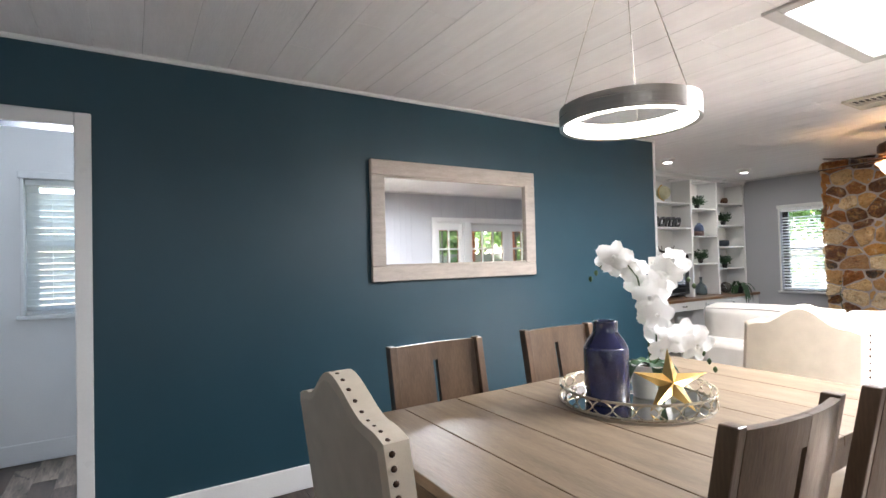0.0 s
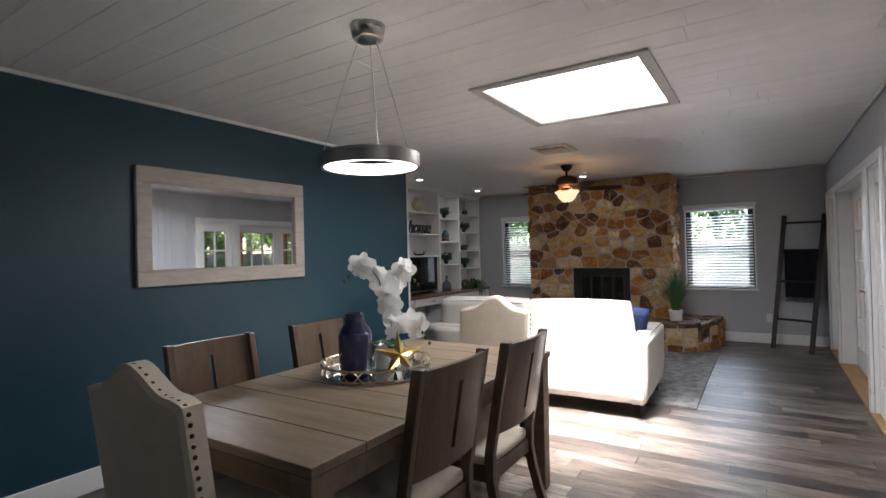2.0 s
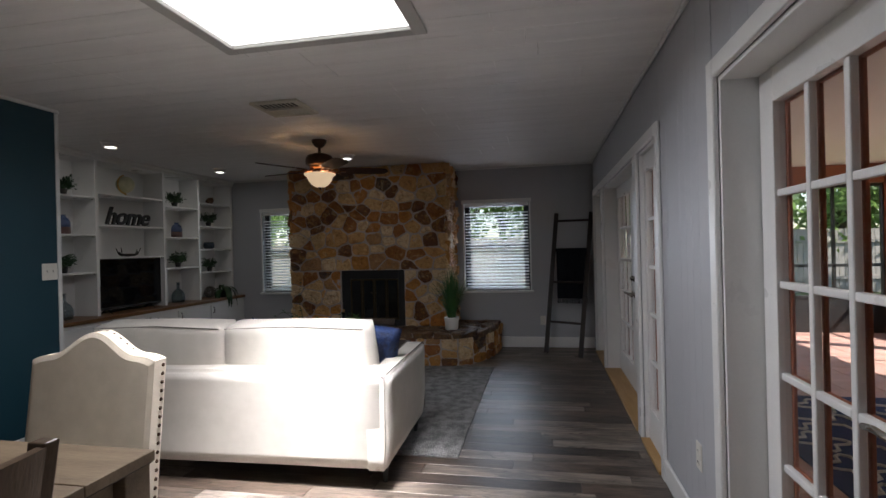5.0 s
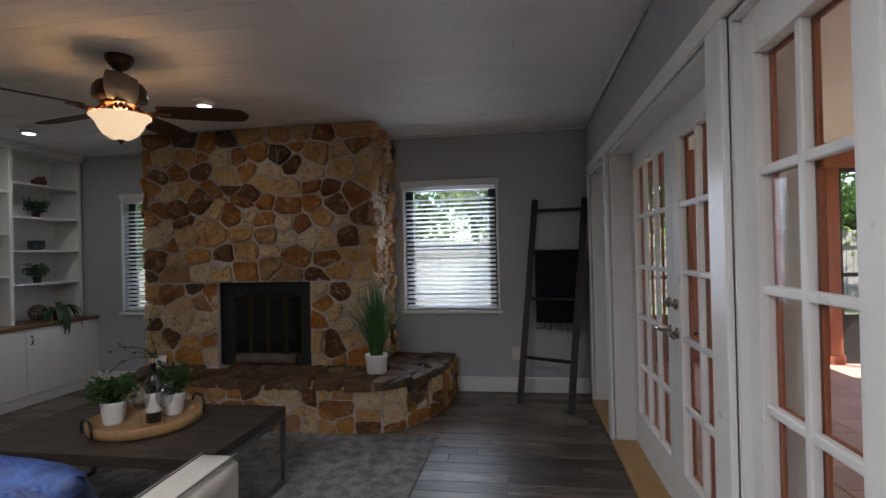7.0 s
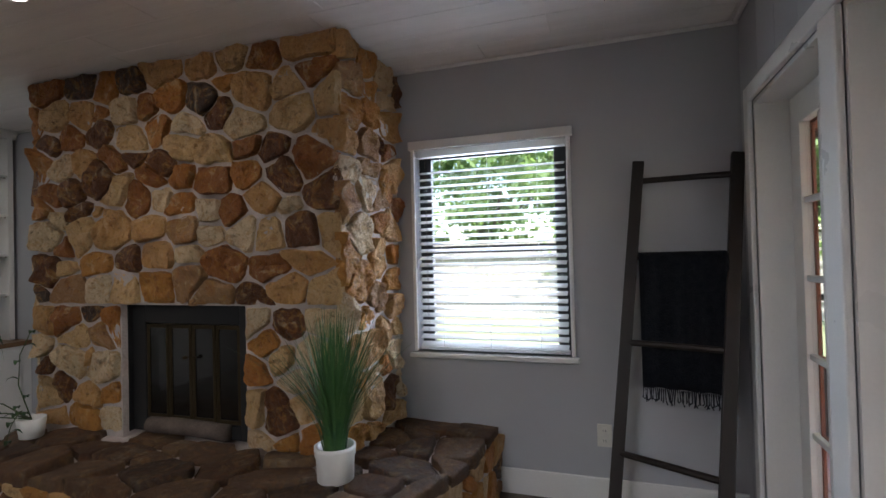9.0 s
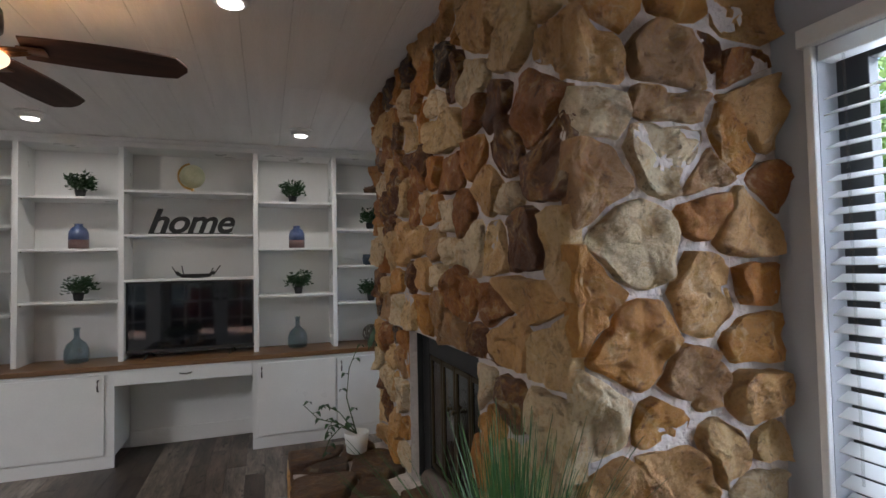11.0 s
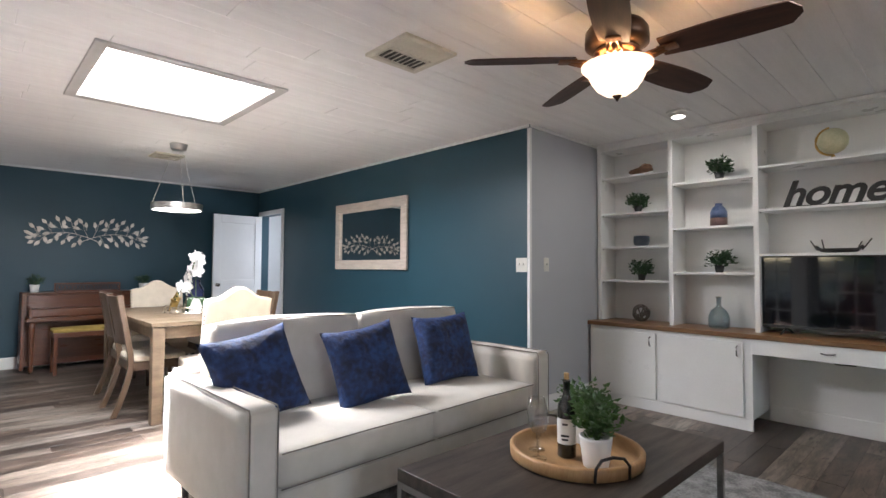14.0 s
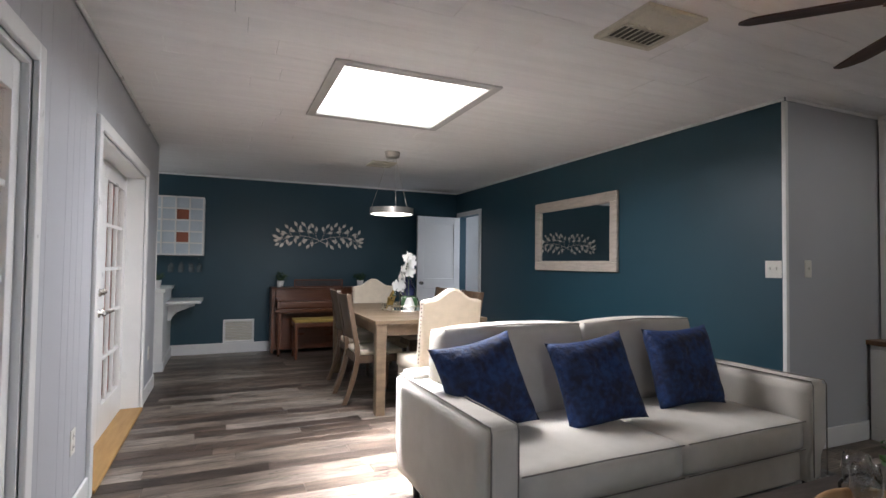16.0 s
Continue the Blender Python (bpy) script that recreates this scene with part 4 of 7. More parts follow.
for i, (x, y, h, s) in enumerate(((20.5, 1.0, 8.5, 2.6), (21.5, 5.5, 9.5, 2.8), (20.0, -3.5, 7.5, 2.4), (22, -8, 9, 3.0), (21, 10, 9, 2.8), (14.2, -11.5, 6.0, 1.9), (12.0, -19.0, 9.0, 3.0), (7.0, -19.5, 8.5, 3.0), (2.0, -19.0, 9.0, 3.0), (18.0, -18.5, 9.0, 3.0), (8.5, -13.5, 4.6, 1.5), (-3.0, -18.5, 8.5, 2.8), (11.5, 6.8, 5.0, 1.4))):
    tree(x, y, h, s, 20 + i)
# lower, denser trees that hide the sky just above the fence
for i, (x, y, h, s) in enumerate(((18.6, -13.5, 6.0, 2.3), (18.8, -9.6, 5.6, 2.2), (18.5, -5.8, 6.2, 2.3), (18.7, -1.6, 5.4, 2.1), (18.6, 2.8, 5.8, 2.2), (18.8, 7.0, 5.6, 2.2), (14.8, -17.6, 6.0, 2.3), (9.5, -17.6, 5.8, 2.2), (4.5, -17.6, 6.0, 2.3))):
    tree(x, y, h, s, 60 + i, 0.14, 88)


# ---- fireplace ----
CX, CY0, CY1 = 7.38, 0.70, 2.84          # chimney front and sides
FB = (1.28, 2.14, 0.37, 1.095)            # firebox opening
fp = thing("fireplace", "floor-to-ceiling rustic stone fireplace with raised hearth", "fireplace", CX, 1.77, 0, kind="structure")
FO = Vector((CX, 1.77, 0))


def fbox(x0, x1, y0, y1, z0, z1, bev=0.0):
    b = box(x0, x1, y0, y1, z0, z1, bev)
    b.transform(Matrix.Translation(-FO))
    return b


b = fbox(CX + 0.018, X1, CY0 + 0.018, FB[0], 0, H - 0.001)
merge(b, fbox(CX + 0.018, X1, FB[1], CY1 - 0.018, 0, H - 0.001))
merge(b, fbox(CX + 0.018, X1, FB[0], FB[1], FB[3], H - 0.001))
merge(b, fbox(CX + 0.48, X1, FB[0], FB[1], 0, FB[3]))
part("mortar_core", b, M_MORTAR, fp, "pale recessed mortar")
HZ = 0.375
HEARTH = [(X1, 0.13), (7.72, 0.14), (7.46, 0.17), (7.22, 0.245), (7.02, 0.37), (6.90, 0.53), (6.85, 0.72), (6.835, 1.0), (6.835, 2.76), (X1, 2.76)]
b = bmesh.new()
cen = Vector((7.4, 1.5))
lo = [b.verts.new((x - FO.x + 0.015, y - FO.y, 0)) for x, y in HEARTH]
hi = [b.verts.new((x - FO.x + 0.015, y - FO.y, HZ - 0.03)) for x, y in HEARTH]
b.faces.new(lo[::-1]), b.faces.new(hi)
for k in range(len(lo)):
    b.faces.new((lo[k], lo[(k + 1) % len(lo)], hi[(k + 1) % len(lo)], hi[k]))
part("hearth_core", b, M_MORTAR, fp, "pale mortar of the raised hearth")
# firebox insert with glazed bifold doors
ins = new("fire_screen")
ins.parent = fp
ins["label"] = "black metal fireplace insert with smoked glass bifold doors"
y0, y1, z0, z1 = FB[0] - FO.y, FB[1] - FO.y, FB[2], FB[3]
part("liner", wall_mesh("y", y0, y1, 0.10, 0.46, z0, z0 + 0.01), M_BLACK, ins)
xf = 0.085
for p in ((y0, y0 + 0.10, z0, z1), (y1 - 0.10, y1, z0, z1), (y0 + 0.10, y1 - 0.10, z1 - 0.11, z1), (y0 + 0.10, y1 - 0.10, z0, z0 + 0.075)):
    part("surround", box(xf, xf + 0.05, p[0], p[1], p[2], p[3], 0.004), M_BLACK, ins)
n = 4
pw = (y1 - y0 - 0.20) / n
for k in range(n):
    a, c = y0 + 0.10 + k * pw + 0.003, y0 + 0.10 + (k + 1) * pw - 0.003
    za, zb = z0 + 0.08, z1 - 0.115
    for p in ((a, a + 0.018, za, zb), (c - 0.018, c, za, zb), (a + 0.018, c - 0.018, za, za + 0.022), (a + 0.018, c - 0.018, zb - 0.022, zb)):
        part("door_frame", box(xf + 0.005, xf + 0.025, p[0], p[1], p[2], p[3], 0.003), M_BRASSF, ins)
    part("fire_glass", box(xf + 0.012, xf + 0.016, a + 0.018, c - 0.018, za + 0.022, zb - 0.022), M_FIREGL, ins)
for k in (-0.03, 0.03):
    part("knob", lathe([(0.006, 0), (0.006, 0.012), (0.011, 0.016), (0.009, 0.026)], 10), M_BRASSF, ins).matrix_local = pose(xf + 0.005, (y0 + y1) / 2 + k, 0.8, 0, -90, 0)
part("back_panel", box(0.44, 0.46, y0, y1, z0, z1), M_BLACK, ins)
for ya, yb in ((y0 + 0.001, y0 + 0.006), (y1 - 0.006, y1 - 0.001)):
    part("side_liner", box(0.055, 0.084, ya, yb, z0, z1 - 0.002), M_BLACK, ins)
b = tube([(xf - 0.03, y0 + 0.16, z0 + 0.05), (xf - 0.02, 0, z0 + 0.055), (xf - 0.03, y1 - 0.16, z0 + 0.05)], 0.045, 9)
tagged(link("draft_log", b, M_ASH, None, "", True), "dusty grey rolled draft stopper before the firebox", "draft stopper").location = FO


# ---- wall art, plates and vents ----
def outlet(x, y, z, rz, switch=0):
    o = thing("light_switch" if switch else "outlet", ("ivory two-gang toggle switch plate on the wall" if switch == 2 else "ivory single toggle switch plate on the wall") if switch else "ivory duplex outlet plate on the wall", "light switch" if switch else "outlet", x, y, z, rz)
    w = 0.058 if switch == 2 else 0.037
    part("plate", box(-w, w, -0.006, 0, -0.06, 0.06, 0.003), M_PLATE, o)
    if switch:
        for u in ((-0.023, 0.023) if switch == 2 else (0,)):
            part("toggle", box(u - 0.005, u + 0.005, -0.018, -0.006, -0.004, 0.014, 0.002), M_PLATE, o)
    else:
        for v in (-0.026, 0.026):
            part("socket", lathe([(0.017, 0), (0.017, 0.003)], 14), M_PLATE, o).matrix_local = pose(0, -0.006, v, 90, 0, 0)
            for u in (-0.006, 0.006):
                part("slot", box(u - 0.0012, u + 0.0012, -0.0098, -0.009, v - 0.004, v + 0.006), M_BLACK, o)


outlet(4.225, YB, 1.255, 0, 2)
outlet(XC, 3.27, 1.26, 90, 1)
outlet(XC, 3.26, 0.35, 90)
outlet(X1, -0.44, 0.36, -90)
outlet(3.63, YF + 0.007, 0.40, 180)
outlet(1.12, YF + 0.007, 0.40, 180)

# mirror
mr = thing("wall_mirror", "large landscape mirror in a whitewashed wooden frame", "mirror", 2.027, YB, 1.603)
W2, H2, FW = 0.70, 0.400, 0.100
for p in ((-W2, W2, H2 - FW, H2), (-W2, W2, -H2, -H2 + FW)):
    part("frame_rail", box(p[0], p[1], -0.038, -0.004, p[2], p[3], 0.008), M_MFRAME, mr)
for s in (-1, 1):
    b = box(min(s * W2, s * (W2 - FW)), max(s * W2, s * (W2 - FW)), -0.0385, -0.004, -H2 + FW, H2 - FW, 0.008)
    part("frame_stile", b, M_MFRAME, mr)
for p in ((-W2 + FW, W2 - FW, H2 - FW - 0.012, H2 - FW), (-W2 + FW, W2 - FW, -H2 + FW, -H2 + FW + 0.012)):
    part("bevel_strip", box(p[0], p[1], -0.03, -0.012, p[2], p[3], 0.004), M_MFRAME, mr)
part("glass", box(-W2 + FW, W2 - FW, -0.016, -0.012, -H2 + FW, H2 - FW), M_MIRROR, mr, "silvered mirror glass")


# darker copy of the vent beige: shade behind the slats put into the colour
M_VENTD = mat("shadowed_vent_metal", (0.12, 0.11, 0.095), rough=0.7)


def vent(name, x, y, s, label):
    v = thing(name, label, "vent", x, y, H)
    f = s / 2
    for p in ((-f, f, -f, -f + 0.035), (-f, f, f - 0.035, f), (-f, -f + 0.035, -f + 0.035, f - 0.035), (f - 0.035, f, -f + 0.035, f - 0.035)):
        part("frame", box(*p, -0.02, -0.001, 0.005), M_VENT, v)
    part("backing", box(-f + 0.03, f - 0.03, -f + 0.03, f - 0.03, -0.004, -0.001), M_VENTD, v)
    half = f - 0.035
    for k in range(9):
        u = -half + 0.012 + k * (2 * half - 0.02) / 8
        for a, c in ((-half, -0.01), (0.01, half)):
            b = box(a, c, -0.011, 0.011, -0.001, 0.001)
            o = part("slat", b, M_VENT, v)
            o.matrix_local = pose(0, u, -0.014, 20 if a < 0 else -38, 0, 0)
    part("divider", box(-0.01, 0.01, -half, half, -0.021, -0.004), M_VENT, v)


vent("ceiling_vent", 4.69, 1.415, 0.37, "beige metal ceiling air vent with two louvre banks")
vent("ceiling_vent", 0.82, 1.19, 0.29, "small beige ceiling air vent above the dining table")
g = thing("return_air_grille", "white louvred return air grille in the teal wall", "vent", X0, -0.285, 0.30, 90)
for p in ((-0.20, 0.20, -0.16, -0.13), (-0.20, 0.20, 0.13, 0.16), (-0.20, -0.17, -0.13, 0.13), (0.17, 0.20, -0.13, 0.13)):
    part("frame", box(p[0], p[1], -0.032, 0, p[2], p[3], 0.004), M_TRIM, g)
part("backing", box(-0.17, 0.17, -0.018, -0.016, -0.13, 0.13), M_VENT, g)
for k in range(12):
    part("slat", box(-0.17, 0.17, -0.010, 0.010, -0.001, 0.001), M_TRIM, g).matrix_local = pose(0, -0.024, -0.119 + k * 0.0216, -35, 0, 0)

# recessed ceiling lights
for lx, ly in ((5.32, 3.57), (6.98, 3.57), (6.61, 1.70)):
    dl = thing("downlight", "small round white surface downlight, lit", "ceiling light", lx, ly, H, group="ceiling downlights")
    part("housing", lathe([(0.085, 0.0), (0.088, -0.012), (0.070, -0.016), (0.066, -0.040), (0.060, -0.043)], 28), M_TRIM, dl)
    part("lens", lathe([(0.046, -0.042), (0.044, -0.046), (0.02, -0.048)], 24), M_BULB, dl, "glowing frosted lens")


# ---- dining area ----
TX0, TX1, TY0, TY1, TZ = 0.637, 2.50, 0.68, 1.72, 0.785
tb = thing("dining_table", "taupe-stained wooden dining table with planked top", "table", (TX0 + TX1) / 2, (TY0 + TY1) / 2, 0)
hx, hy = (TX1 - TX0) / 2, (TY1 - TY0) / 2
n = 8
pw = 2 * hx / n
for k in range(n):
    part("tabletop_plank", box(-hx + k * pw + 0.0016, -hx + (k + 1) * pw - 0.0016, -hy, hy, TZ - 0.032, TZ, 0.003), M_TABLE, tb)
part("tabletop_core", box(-hx + 0.006, hx - 0.006, -hy + 0.006, hy - 0.006, TZ - 0.036, TZ - 0.012), M_CHAIRD, tb)
for s in (-1, 1):
    part("apron", box(-hx + 0.11, hx - 0.11, s * (hy - 0.05) - 0.011, s * (hy - 0.05) + 0.011, TZ - 0.13, TZ - 0.036, 0.003), M_TABLE, tb)
    part("apron", box(s * (hx - 0.05) - 0.011, s * (hx - 0.05) + 0.011, -hy + 0.11, hy - 0.11, TZ - 0.13, TZ - 0.036, 0.003), M_TABLE, tb)
    for q in (-1, 1):
        b = box(-0.045, 0.045, -0.045, 0.045, 0, TZ - 0.036, 0.004)
        for v in b.verts:
            if v.co.z < 0.3:
                v.co.x *= 0.86
                v.co.y *= 0.86
        b.transform(Matrix.Translation((s * (hx - 0.055), q * (hy - 0.055), 0)))
        part("leg", b, M_TABLE, tb)


def dining_chair():
    """Wooden side chair facing -y in its own frame, backrest at +y with a central slot."""
    c = thing("dining_chair", "brown-stained wooden dining chair with slotted back and padded seat", "chair", group="wooden dining chairs")
    w, top = 0.462, 0.99
    # back panel: curved, two boards with a slot between
    for x0, x1, z0, z1 in ((-w / 2 + 0.03, -0.012, 0.58, top - 0.012), (0.012, w / 2 - 0.03, 0.58, top - 0.012)):
        b = box(x0, x1, -0.011, 0.011, z0, z1)
        bmesh.ops.subdivide_edges(b, edges=[e for e in b.edges if abs(e.verts[0].co.x - e.verts[1].co.x) > 0.05], cuts=5)
        for v in b.verts:
            v.co.y += 0.205 + 0.10 * (v.co.z - 0.45) / 0.55 + 0.030 * (1 - (v.co.x / (w / 2)) ** 2)
        part("back_board", b, M_CHAIRW, c)
    for z0, z1 in ((0.58, 0.645), (0.905, top - 0.0125)):
        b = box(-0.0121, 0.0121, -0.0105, 0.0105, z0, z1)
        for v in b.verts:
            v.co.y += 0.205 + 0.10 * (v.co.z - 0.45) / 0.55 + 0.030
        part("slot_bridge", b, M_CHAIRW, c)
    for s in (-1, 1):
        b = box(-0.017, 0.017, -0.022, 0.022, 0, top - 0.004, 0.004)
        bmesh.ops.subdivide_edges(b, edges=[e for e in b.edges if abs(e.verts[0].co.z - e.verts[1].co.z) > 0.5], cuts=9)
        for v in b.verts:
            z = v.co.z
            v.co.y += 0.20 + (0.10 * (z - 0.45) / 0.55 if z > 0.45 else 0.12 * ((0.45 - z) / 0.45) ** 1.6)
            v.co.x += s * (w / 2 - 0.017)
        part("back_leg", b, M_CHAIRW, c)
        b = box(-0.02, 0.02, -0.02, 0.02, 0, 0.43, 0.003)
        for v in b.verts:
            if v.co.z < 0.1:
                v.co.x *= 0.8
                v.co.y *= 0.8
        b.transform(Matrix.Translation((s * (w / 2 - 0.02), -0.20, 0)))
        part("front_leg", b, M_CHAIRW, c)
        part("side_rail", box(s * (w / 2 - 0.02) - 0.011, s * (w / 2 - 0.02) + 0.011, -0.18, 0.19, 0.36, 0.43, 0.003), M_CHAIRW, c)
    part("front_rail", box(-w / 2 + 0.04, w / 2 - 0.04, -0.211, -0.189, 0.36, 0.43, 0.003), M_CHAIRW, c)
    part("back_rail", box(-w / 2 + 0.034, w / 2 - 0.034, 0.19, 0.212, 0.36, 0.43, 0.003), M_CHAIRW, c)
    part("seat", cushion(0.43, 0.42, 0.045, 0.014, 8), M_LINEN, c, "padded oatmeal linen seat", True).location = (0, -0.01, 0.43)
    return c


ch = dining_chair()
ch.matrix_world = pose(1.125, 1.60, 0, 0, 0, 0)
copy_thing(ch, pose(1.838, 1.60, 0, 0, 0, -1))
copy_thing(ch, pose(1.272, 0.885, 0, 0, 0, 178))
copy_thing(ch, pose(1.842, 0.845, 0, 0, 0, 180))


def host_chair():
    """Upholstered camel-back chair facing -y, nailheads along the back's edge."""
    c = thing("host_chair", "beige linen upholstered end chair with nailhead trim", "chair", group="upholstered end chairs")
    w, h0 = 0.52, 0.47

    def top(u):
        a = abs(u) * 2 / w
        return 0.985 + 0.085 * (0.5 + 0.5 * math.cos(math.pi * min(1, a / 0.72))) if a < 0.72 else 0.985 - 0.018 * ((a - 0.72) / 0.28) ** 2
    us = [-w / 2 + w * k / 24 for k in range(25)]
    b = bmesh.new()
    ring = [(us[0], 0.30)] + [(u, top(u)) for u in us] + [(us[-1], 0.30)]
    lean = 0.13

    def yof(z):
        return 0.20 + lean * (z - 0.4)
    loops = []
    for d, inset in ((-0.038, 0.018), (-0.030, 0.0), (0.030, 0.0), (0.038, 0.018)):
        lp = []
        for u, z in ring:
            uu = u * (1 - inset * 2 / w)
            zz = z - inset * (z > 0.9) if z > 0.31 else z
            lp.append(b.verts.new((uu, yof(zz) + d, zz)))
        loops.append(lp)
    m = len(ring)
    for p, q in zip(loops, loops[1:]):
        for k in range(m):
            b.faces.new((p[k], p[(k + 1) % m], q[(k + 1) % m], q[k]))
    b.faces.new(loops[0][::-1]), b.faces.new(loops[-1])
    part("backrest", b, M_LINEN, c, "beige linen camel back", False)
    # nailheads along both visible edges of the back
    nm = lathe([(0.0075, -0.001), (0.007, 0.002), (0.0045, 0.0042), (0.001, 0.0052)], 8)
    first = None
    z = 0.48
    seq = []
    while z < 0.96:
        seq += [(-w / 2 - 0.001, z, -90), (w / 2 + 0.001, z, 90)]
        z += 0.031
    for u in [-w / 2 + 0.012 + k * (w - 0.024) / 17 for k in range(18)]:
        seq.append((u, top(u) - 0.0035, None))
    for u, z, ang in seq:
        if first is None:
            first = part("nailhead", nm, M_BRONZE, c, "", True)
            o = first
        else:
            o = new("nailhead", first.data)
            o.parent = c
        y = yof(z) + 0.014
        if ang is None:
            slope = (top(u + 0.005) - top(u - 0.005)) / 0.01
            o.matrix_local = pose(u, y, z, 0, -math.degrees(math.atan(slope)), 0)
        else:
            o.matrix_local = pose(u, y, z, 0, ang, 0)
    part("seat", cushion(0.52, 0.50, 0.11, 0.016, 8), M_LINEN, c, "beige linen box seat", True).location = (0, -0.045, 0.37)
    part("seat_frame", box(-0.245, 0.245, -0.275, 0.185, 0.29, 0.375, 0.006), M_LINEN, c)
    for s in (-1, 1):
        for y, r in ((-0.25, 0.0), (0.19, 0.05)):
            bb = box(-0.021, 0.021, -0.021, 0.021, 0, 0.30, 0.003)
            for v in bb.verts:
                if v.co.z < 0.15:
                    v.co.x *= 0.75
                    v.co.y = v.co.y * 0.75 + r
            bb.transform(Matrix.Translation((s * 0.22, y, 0)))
            part("leg", bb, M_CHAIRD, c)
    return c


hc = host_chair()
hc.matrix_world = pose(0.73, 1.23, 0, 0, 0, 92)
copy_thing(hc, pose(2.56, 1.20, 0, 0, 0, -88))

# pendant ring lamp
pd = thing("pendant_lamp", "brushed nickel ring pendant lamp with lit inner strip", "pendant lamp", 1.45, 1.13, H)
PR, PZ = 0.228, -0.63
part("canopy", lathe([(0.055, -0.062), (0.07, -0.058), (0.082, -0.004), (0.082, -0.001)], 32), M_NICKEL, pd, "", True)
b = bmesh.new()
prof = [(PR - 0.014, PZ - 0.028), (PR, PZ - 0.032), (PR, PZ + 0.032), (PR - 0.014, PZ + 0.032)]
seg = 72
rr = [[b.verts.new((r_ * math.cos(2 * math.pi * k / seg), r_ * math.sin(2 * math.pi * k / seg), z_)) for k in range(seg)] for r_, z_ in prof]
for i in range(4):
    for k in range(seg):
        b.faces.new((rr[i][k], rr[i][(k + 1) % seg], rr[(i + 1) % 4][(k + 1) % seg], rr[(i + 1) % 4][k]))
part("ring", b, M_NICKEL, pd)
b = bmesh.new()
prof = [(PR - 0.0145, PZ - 0.028), (PR - 0.0145, PZ + 0.026), (PR - 0.030, PZ + 0.024), (PR - 0.034, PZ - 0.030)]
rr = [[b.verts.new((r_ * math.cos(2 * math.pi * k / seg), r_ * math.sin(2 * math.pi * k / seg), z_)) for k in range(seg)] for r_, z_ in prof]
for i in range(4):
    for k in range(seg):
        b.faces.new((rr[i][k], rr[i][(k + 1) % seg], rr[(i + 1) % 4][(k + 1) % seg], rr[(i + 1) % 4][k]))
part("light_strip", b, M_LED, pd, "glowing warm white strip")
for k in range(3):
    a = 0.5 + k * 2 * math.pi / 3
    part("cable", tube([(0.045 * math.cos(a), 0.045 * math.sin(a), -0.06), ((PR - 0.008) * math.cos(a), (PR - 0.008) * math.sin(a), PZ + 0.03)], 0.0018, 6), M_NICKEL, pd)

# mirrored tray and what stands on it
tr = thing("mirror_tray", "round mirrored tray with pierced champagne metal rim", "tray", 1.62, 1.27, TZ)
TR_ = 0.275
part("base", lathe([(TR_, 0.0), (TR_, 0.010), (TR_ - 0.006, 0.012)], 48), M_MIRROR, tr, "mirrored base")
for z in (0.012, 0.062):
    part("rim", tube([(TR_ * math.cos(2 * math.pi * k / 64), TR_ * math.sin(2 * math.pi * k / 64), z) for k in range(64)], 0.0045, 6, True), M_TRAYMET, tr)
b = bmesh.new()
for k in range(24):
    a0 = 2 * math.pi * k / 24
    pts = []
    for j in range(12):
        q = 2 * math.pi * j / 12
        aa = a0 + 0.125 * math.cos(q) * (1 + 0.12 * math.cos(4 * q))
        pts.append((TR_ * math.cos(aa), TR_ * math.sin(aa), 0.037 + 0.024 * math.sin(q) * (1 + 0.12 * math.cos(4 * q))))
    merge(b, tube(pts, 0.0026, 5, True))
part("fretwork", b, M_TRAYMET, tr, "quatrefoil pierced gallery")

vs = thing("vase", "tall navy glazed ceramic bottle vase", "vase", 1.50, 1.30, TZ + 0.013)
part("body", lathe([(0.074, 0), (0.080, 0.006), (0.081, 0.196), (0.078, 0.205)], 40), M_NAVYGL, vs, "textured navy body", True)
part("neck", lathe([(0.078, 0.205), (0.066, 0.228), (0.048, 0.252), (0.0445, 0.262), (0.044, 0.290), (0.046, 0.298), (0.041, 0.298), (0.038, 0.290), (0.038, 0.262)], 40, cap=False), M_NAVYNECK, vs, "glossy navy neck", True)

st = thing("star_ornament", "faceted brushed gold starfish ornament", "ornament", 1.57, 1.08, TZ + 0.013)
b = bmesh.new()
c = Vector((0, 0, 0.075))
dirs = [Vector((math.cos(a), math.sin(a), z)) for a, z in ((0.3, 0.15), (1.5, 0.9), (2.85, 0.2), (4.1, -0.45), (5.4, -0.45))]
tips = [c + Vector((0.115 * math.sin(2 * math.pi * k / 5) , 0.0, 0.105 * math.cos(2 * math.pi * k / 5))) for k in range(5)]
inn = [c + Vector((0.036 * math.sin(2 * math.pi * (k + .5) / 5), 0.0, 0.036 * math.cos(2 * math.pi * (k + .5) / 5))) for k in range(5)]
f, k2 = c + Vector((0, -0.034, 0)), c + Vector((0, 0.034, 0))
vf, vb = b.verts.new(f), b.verts.new(k2)
tv, iv = [b.verts.new(p) for p in tips], [b.verts.new(p) for p in inn]
for k in range(5):
    for hub in (vf, vb):
        b.faces.new((hub, tv[k], iv[k]))
        b.faces.new((hub, iv[k - 1], tv[k]))
b.transform(Matrix.Translation((0, 0, 0.012)) @ Matrix.Rotation(radians(-14), 4, "X"))
part("star", b, M_GOLD, st)
st.matrix_world = pose(1.57, 1.08, TZ + 0.013, 0, 0, -40) @ Matrix.Scale(1.12, 4)

